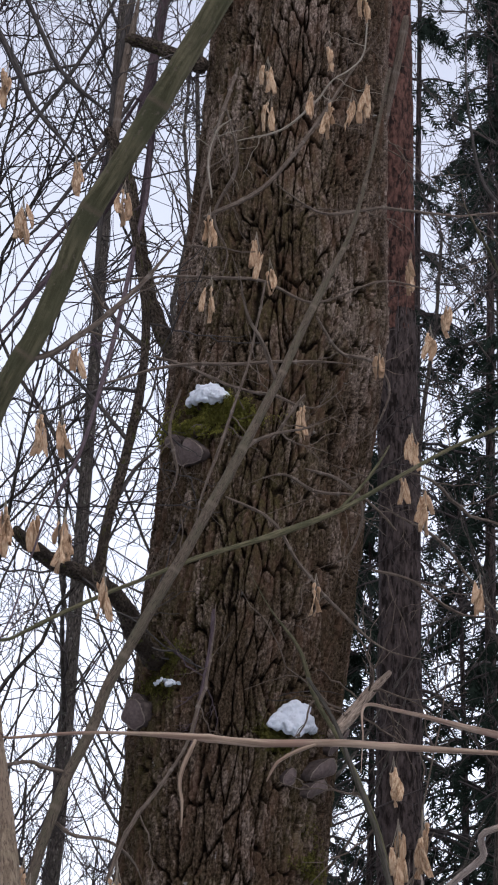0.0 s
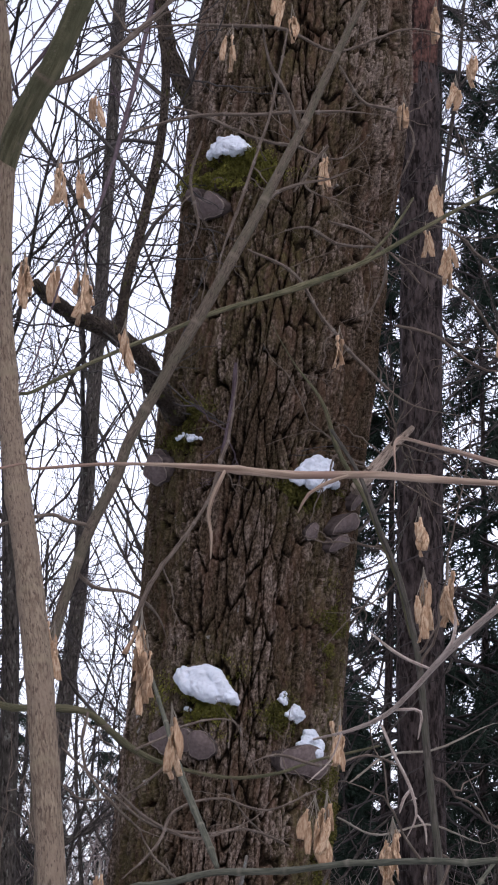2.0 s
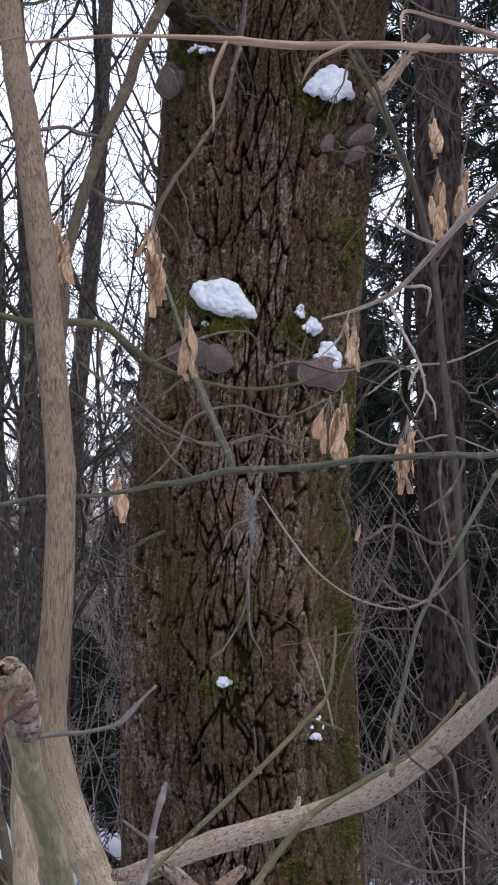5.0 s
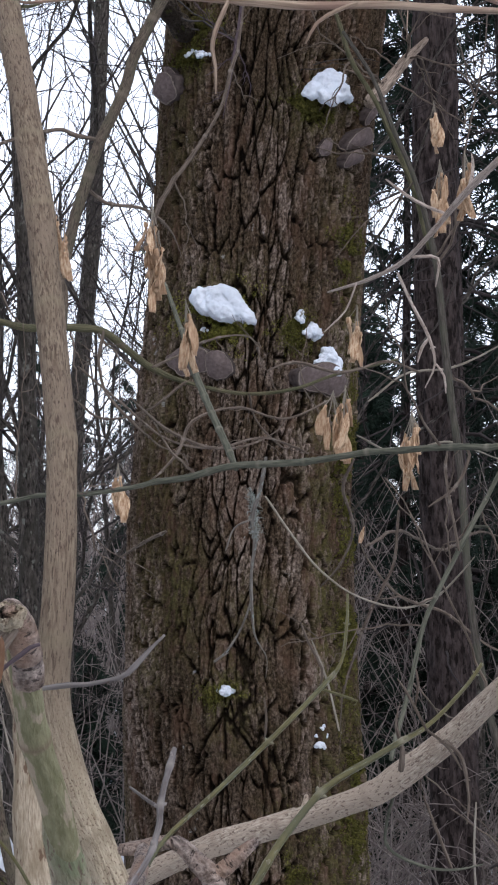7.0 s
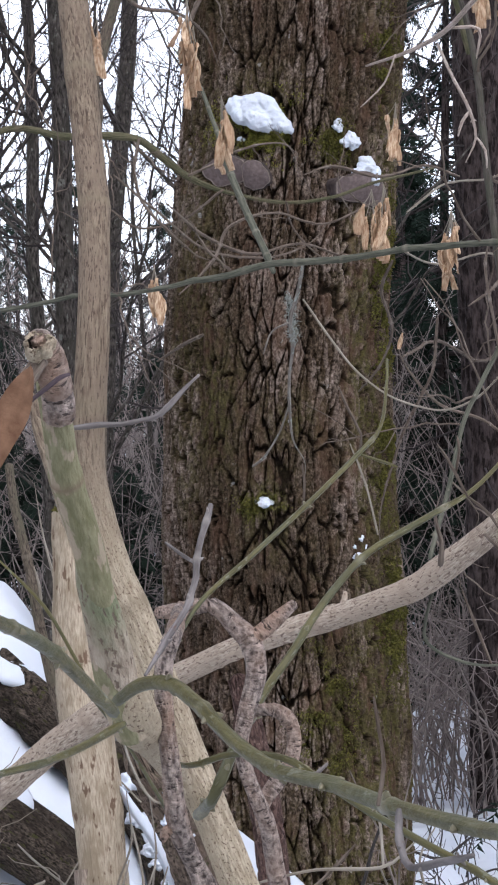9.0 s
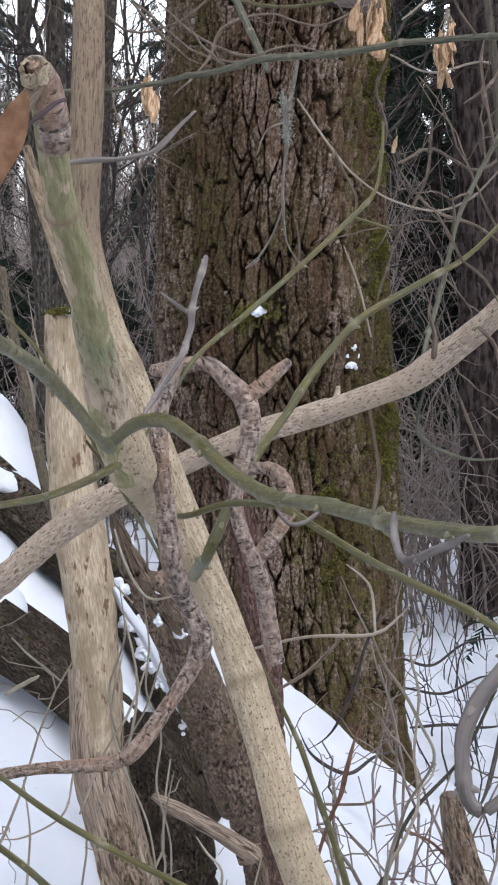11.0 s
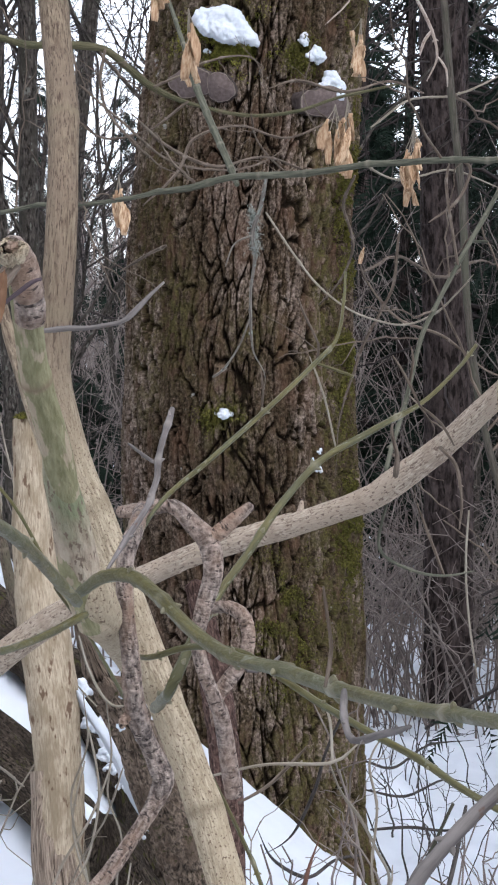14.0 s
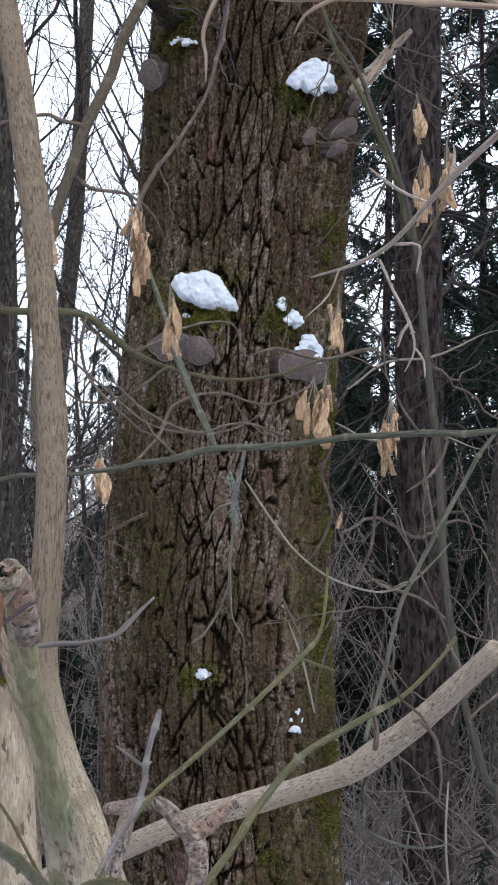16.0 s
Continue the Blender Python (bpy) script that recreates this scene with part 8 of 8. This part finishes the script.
def snow_on(owner_line, width, thick, label, seed):
    """A strip of snow lying along the upper side of a log or stem."""
    r0 = np.random.default_rng(seed)
    c = spline(np.array(owner_line), 0.012)
    n, m = len(c), 15
    d = unit(np.gradient(c[:, :3], axis=0))
    side = unit(np.cross(d, np.array([0, 0, 1.0])))
    up = np.cross(side, d)
    s = np.arange(n) * 0.012
    a = np.linspace(0, 2 * np.pi, m, endpoint=False)[None]
    taper = np.sqrt(np.clip(np.minimum(s, s[-1] - s) / 0.04, 0.02, 1))[:, None]
    k = (0.55 + 0.9 * fbm(s * 14 + seed, s * 0, 0.5, 3))[:, None] * taper
    ring = 1 + 0.3 * (fbm(np.cos(a) * 2 + s[:, None] * 30, np.sin(a) * 2 + seed, 0.0, 3) - 0.5)
    V = c[:, None, :3] + side[:, None] * (np.cos(a) * width * k * ring)[..., None] + up[:, None] * (np.maximum(np.sin(a), -0.35) * thick * k * ring)[..., None] + np.array([0, 0, 1.0]) * c[:, 3][:, None, None]
    i = (np.arange(n - 1)[:, None] * m + np.arange(m)[None]).reshape(-1)
    j = (np.arange(n - 1)[:, None] * m + (np.arange(m)[None] + 1) % m).reshape(-1)
    g = Geo()
    g.add(V, [np.stack([i, j, j + m, i + m], -1), np.arange(m)[None, ::-1], (np.arange(m) + (n - 1) * m)[None]])
    return tagged(part("snow_strip", g, SNOW), label, "snow")

snow_on([(-1.2, 0.2, 0.990, 0.085), (-0.74, -0.3, 0.725, 0.066), (-0.606, -0.384, 0.619, 0.065), (-0.5, -0.452, 0.555, 0.06)], 0.055, 0.022, "snow lying along a fallen log", 1)
snow_on([(-0.44, -0.49, 0.500, 0.056), (-0.377, -0.531, 0.450, 0.055), (-0.30, -0.59, 0.390, 0.052)], 0.045, 0.02, "snow lying along a fallen log", 2)
snow_on([(-0.26, -0.62, 0.355, 0.05), (-0.225, -0.66, 0.290, 0.05), (-0.20, -0.69, 0.240, 0.05)], 0.04, 0.02, "snow lying along a fallen log", 3)
snow_on([(-0.238, -1.76, 0.590, 0.0), (-0.222, -1.75, 0.553, 0.0), (-0.197, -1.74, 0.515, 0.0), (-0.174, -1.73, 0.470, 0.0), (-0.152, -1.72, 0.420, 0.0), (-0.134, -1.71, 0.375, 0.0)], 0.014, 0.012, "snow caught along a rotting snag", 8)
snow_on([(-1.2, -0.55, 0.71, 0.08), (-0.665, -0.8, 0.488, 0.06), (-0.535, -0.867, 0.406, 0.058), (-0.46, -0.9, 0.37, 0.054)], 0.05, 0.024, "snow lying along a fallen log", 4)
snow_on([(-0.32, -0.98, 0.27, 0.05), (-0.27, -1.02, 0.21, 0.052), (-0.22, -1.05, 0.16, 0.055)], 0.04, 0.02, "snow lying along a fallen log", 5)
snow_on([(-0.165, -2.05, 0.60, 0.026), (-0.15, -1.95, 0.55, 0.028), (-0.13, -1.85, 0.48, 0.03)], 0.022, 0.016, "snow caught on the rotten snag", 6)
snow_on([(-0.335, -1.66, 1.022, 0.004), (-0.312, -1.665, 1.024, 0.004), (-0.295, -1.67, 1.022, 0.004)], 0.022, 0.012, "small cap of snow on the broken snag", 7)


def snow_clump(at, width, height, label, seed):
    """A small clot of snow lodged between wood and bark."""
    g = heap(np.random.default_rng(seed + 40), 26, width * 2.2, width, height * 1.3, width * 0.34)
    g.v = [np.concatenate(g.v) * np.array([1, -1, 1]) + np.array(at) - np.array([0, 0, height * 0.4])]
    g.f = [q[:, ::-1] for q in g.f]
    return tagged(fused("snow_clump", g, max(0.0012, width * 0.07)), label, "snow", "snow clots on the dead wood")


snow_clump((-0.269, -0.800, 0.560), 0.0182, 0.0273, "clot of old snow lodged on dead wood", 0)
snow_clump((-0.278, -0.820, 0.466), 0.0249, 0.0159, "clot of old snow lodged on dead wood", 1)
snow_clump((-0.252, -0.860, 0.401), 0.0293, 0.0191, "clot of old snow lodged on dead wood", 2)
snow_clump((-0.229, -0.880, 0.347), 0.0202, 0.0269, "clot of old snow lodged on dead wood", 3)
snow_clump((-0.195, -0.900, 0.287), 0.0168, 0.0213, "clot of old snow lodged on dead wood", 4)
snow_clump((-0.128, -1.950, 0.549), 0.0131, 0.0148, "clot of old snow lodged on dead wood", 5)
snow_clump((-0.126, -1.750, 0.367), 0.0074, 0.0184, "clot of old snow lodged on dead wood", 6)
snow_clump((-0.216, -0.900, 0.319), 0.0157, 0.0112, "clot of old snow lodged on dead wood", 7)
snow_clump((-0.157, -2.050, 0.580), 0.0076, 0.0119, "clot of old snow lodged on dead wood", 12)


def moss_tuft(parent, at, width, n, seed):
    """A low cushion of moss on the broken top of a snag."""
    r0 = np.random.default_rng(seed)
    a, q = r0.uniform(0, 2 * np.pi, n), np.sqrt(r0.random(n))
    p = np.array(at) + np.stack([np.cos(a) * q * width, np.sin(a) * q * width, 0.006 * (1 - q**2)], -1)
    d = unit(r0.normal(0, 0.6, (n, 3)) + np.stack([np.cos(a) * q, np.sin(a) * q, 0 * a + 0.9], -1))
    L = r0.uniform(0.004, 0.010, n)[:, None]
    w = unit(np.cross(d, r0.normal(0, 1, (n, 3)))) * 0.0013
    V = np.stack([p - w, p + w, p + d * L], 1).reshape(-1, 3)
    g = Geo()
    g.add(V, [np.arange(len(V)).reshape(-1, 3)])
    tagged(part("moss", g, MOSS, parent, "brownish-green moss on the broken top", smooth=False), kind="stuff")


moss_tuft(broken_snag, (-0.319, -1.660, 1.028), 0.028, 2200, 3)


def lichen_tuft(parent, a, b, radius, n, seed):
    """Shaggy grey lichen: short forked threads standing out all round a twig."""
    r0 = np.random.default_rng(seed)
    t = r0.random(n)[:, None]
    p = np.array(a) * (1 - t) + np.array(b) * t + r0.normal(0, radius * 0.35, (n, 3))
    d = unit(r0.normal(0, 1, (n, 3)) + np.array([0, 0, -0.5]))
    L = r0.uniform(0.3, 1.0, n)[:, None] * radius
    w = unit(np.cross(d, r0.normal(0, 1, (n, 3)))) * 0.0007
    V = np.stack([p - w, p + w, p + d * L], 1).reshape(-1, 3)
    g = Geo()
    g.add(V, [np.arange(len(V)).reshape(-1, 3)])
    tagged(part("lichen", g, LICHEN, parent, "shaggy pale grey lichen", smooth=False), kind="stuff")


lichen_tuft(shrub, (0.037, -2.050, 1.343), (0.041, -2.050, 1.293), 0.0109, 420, 4)
lichen_tuft(shrub, (0.033, -2.050, 1.359), (0.037, -2.050, 1.343), 0.0067, 120, 5)
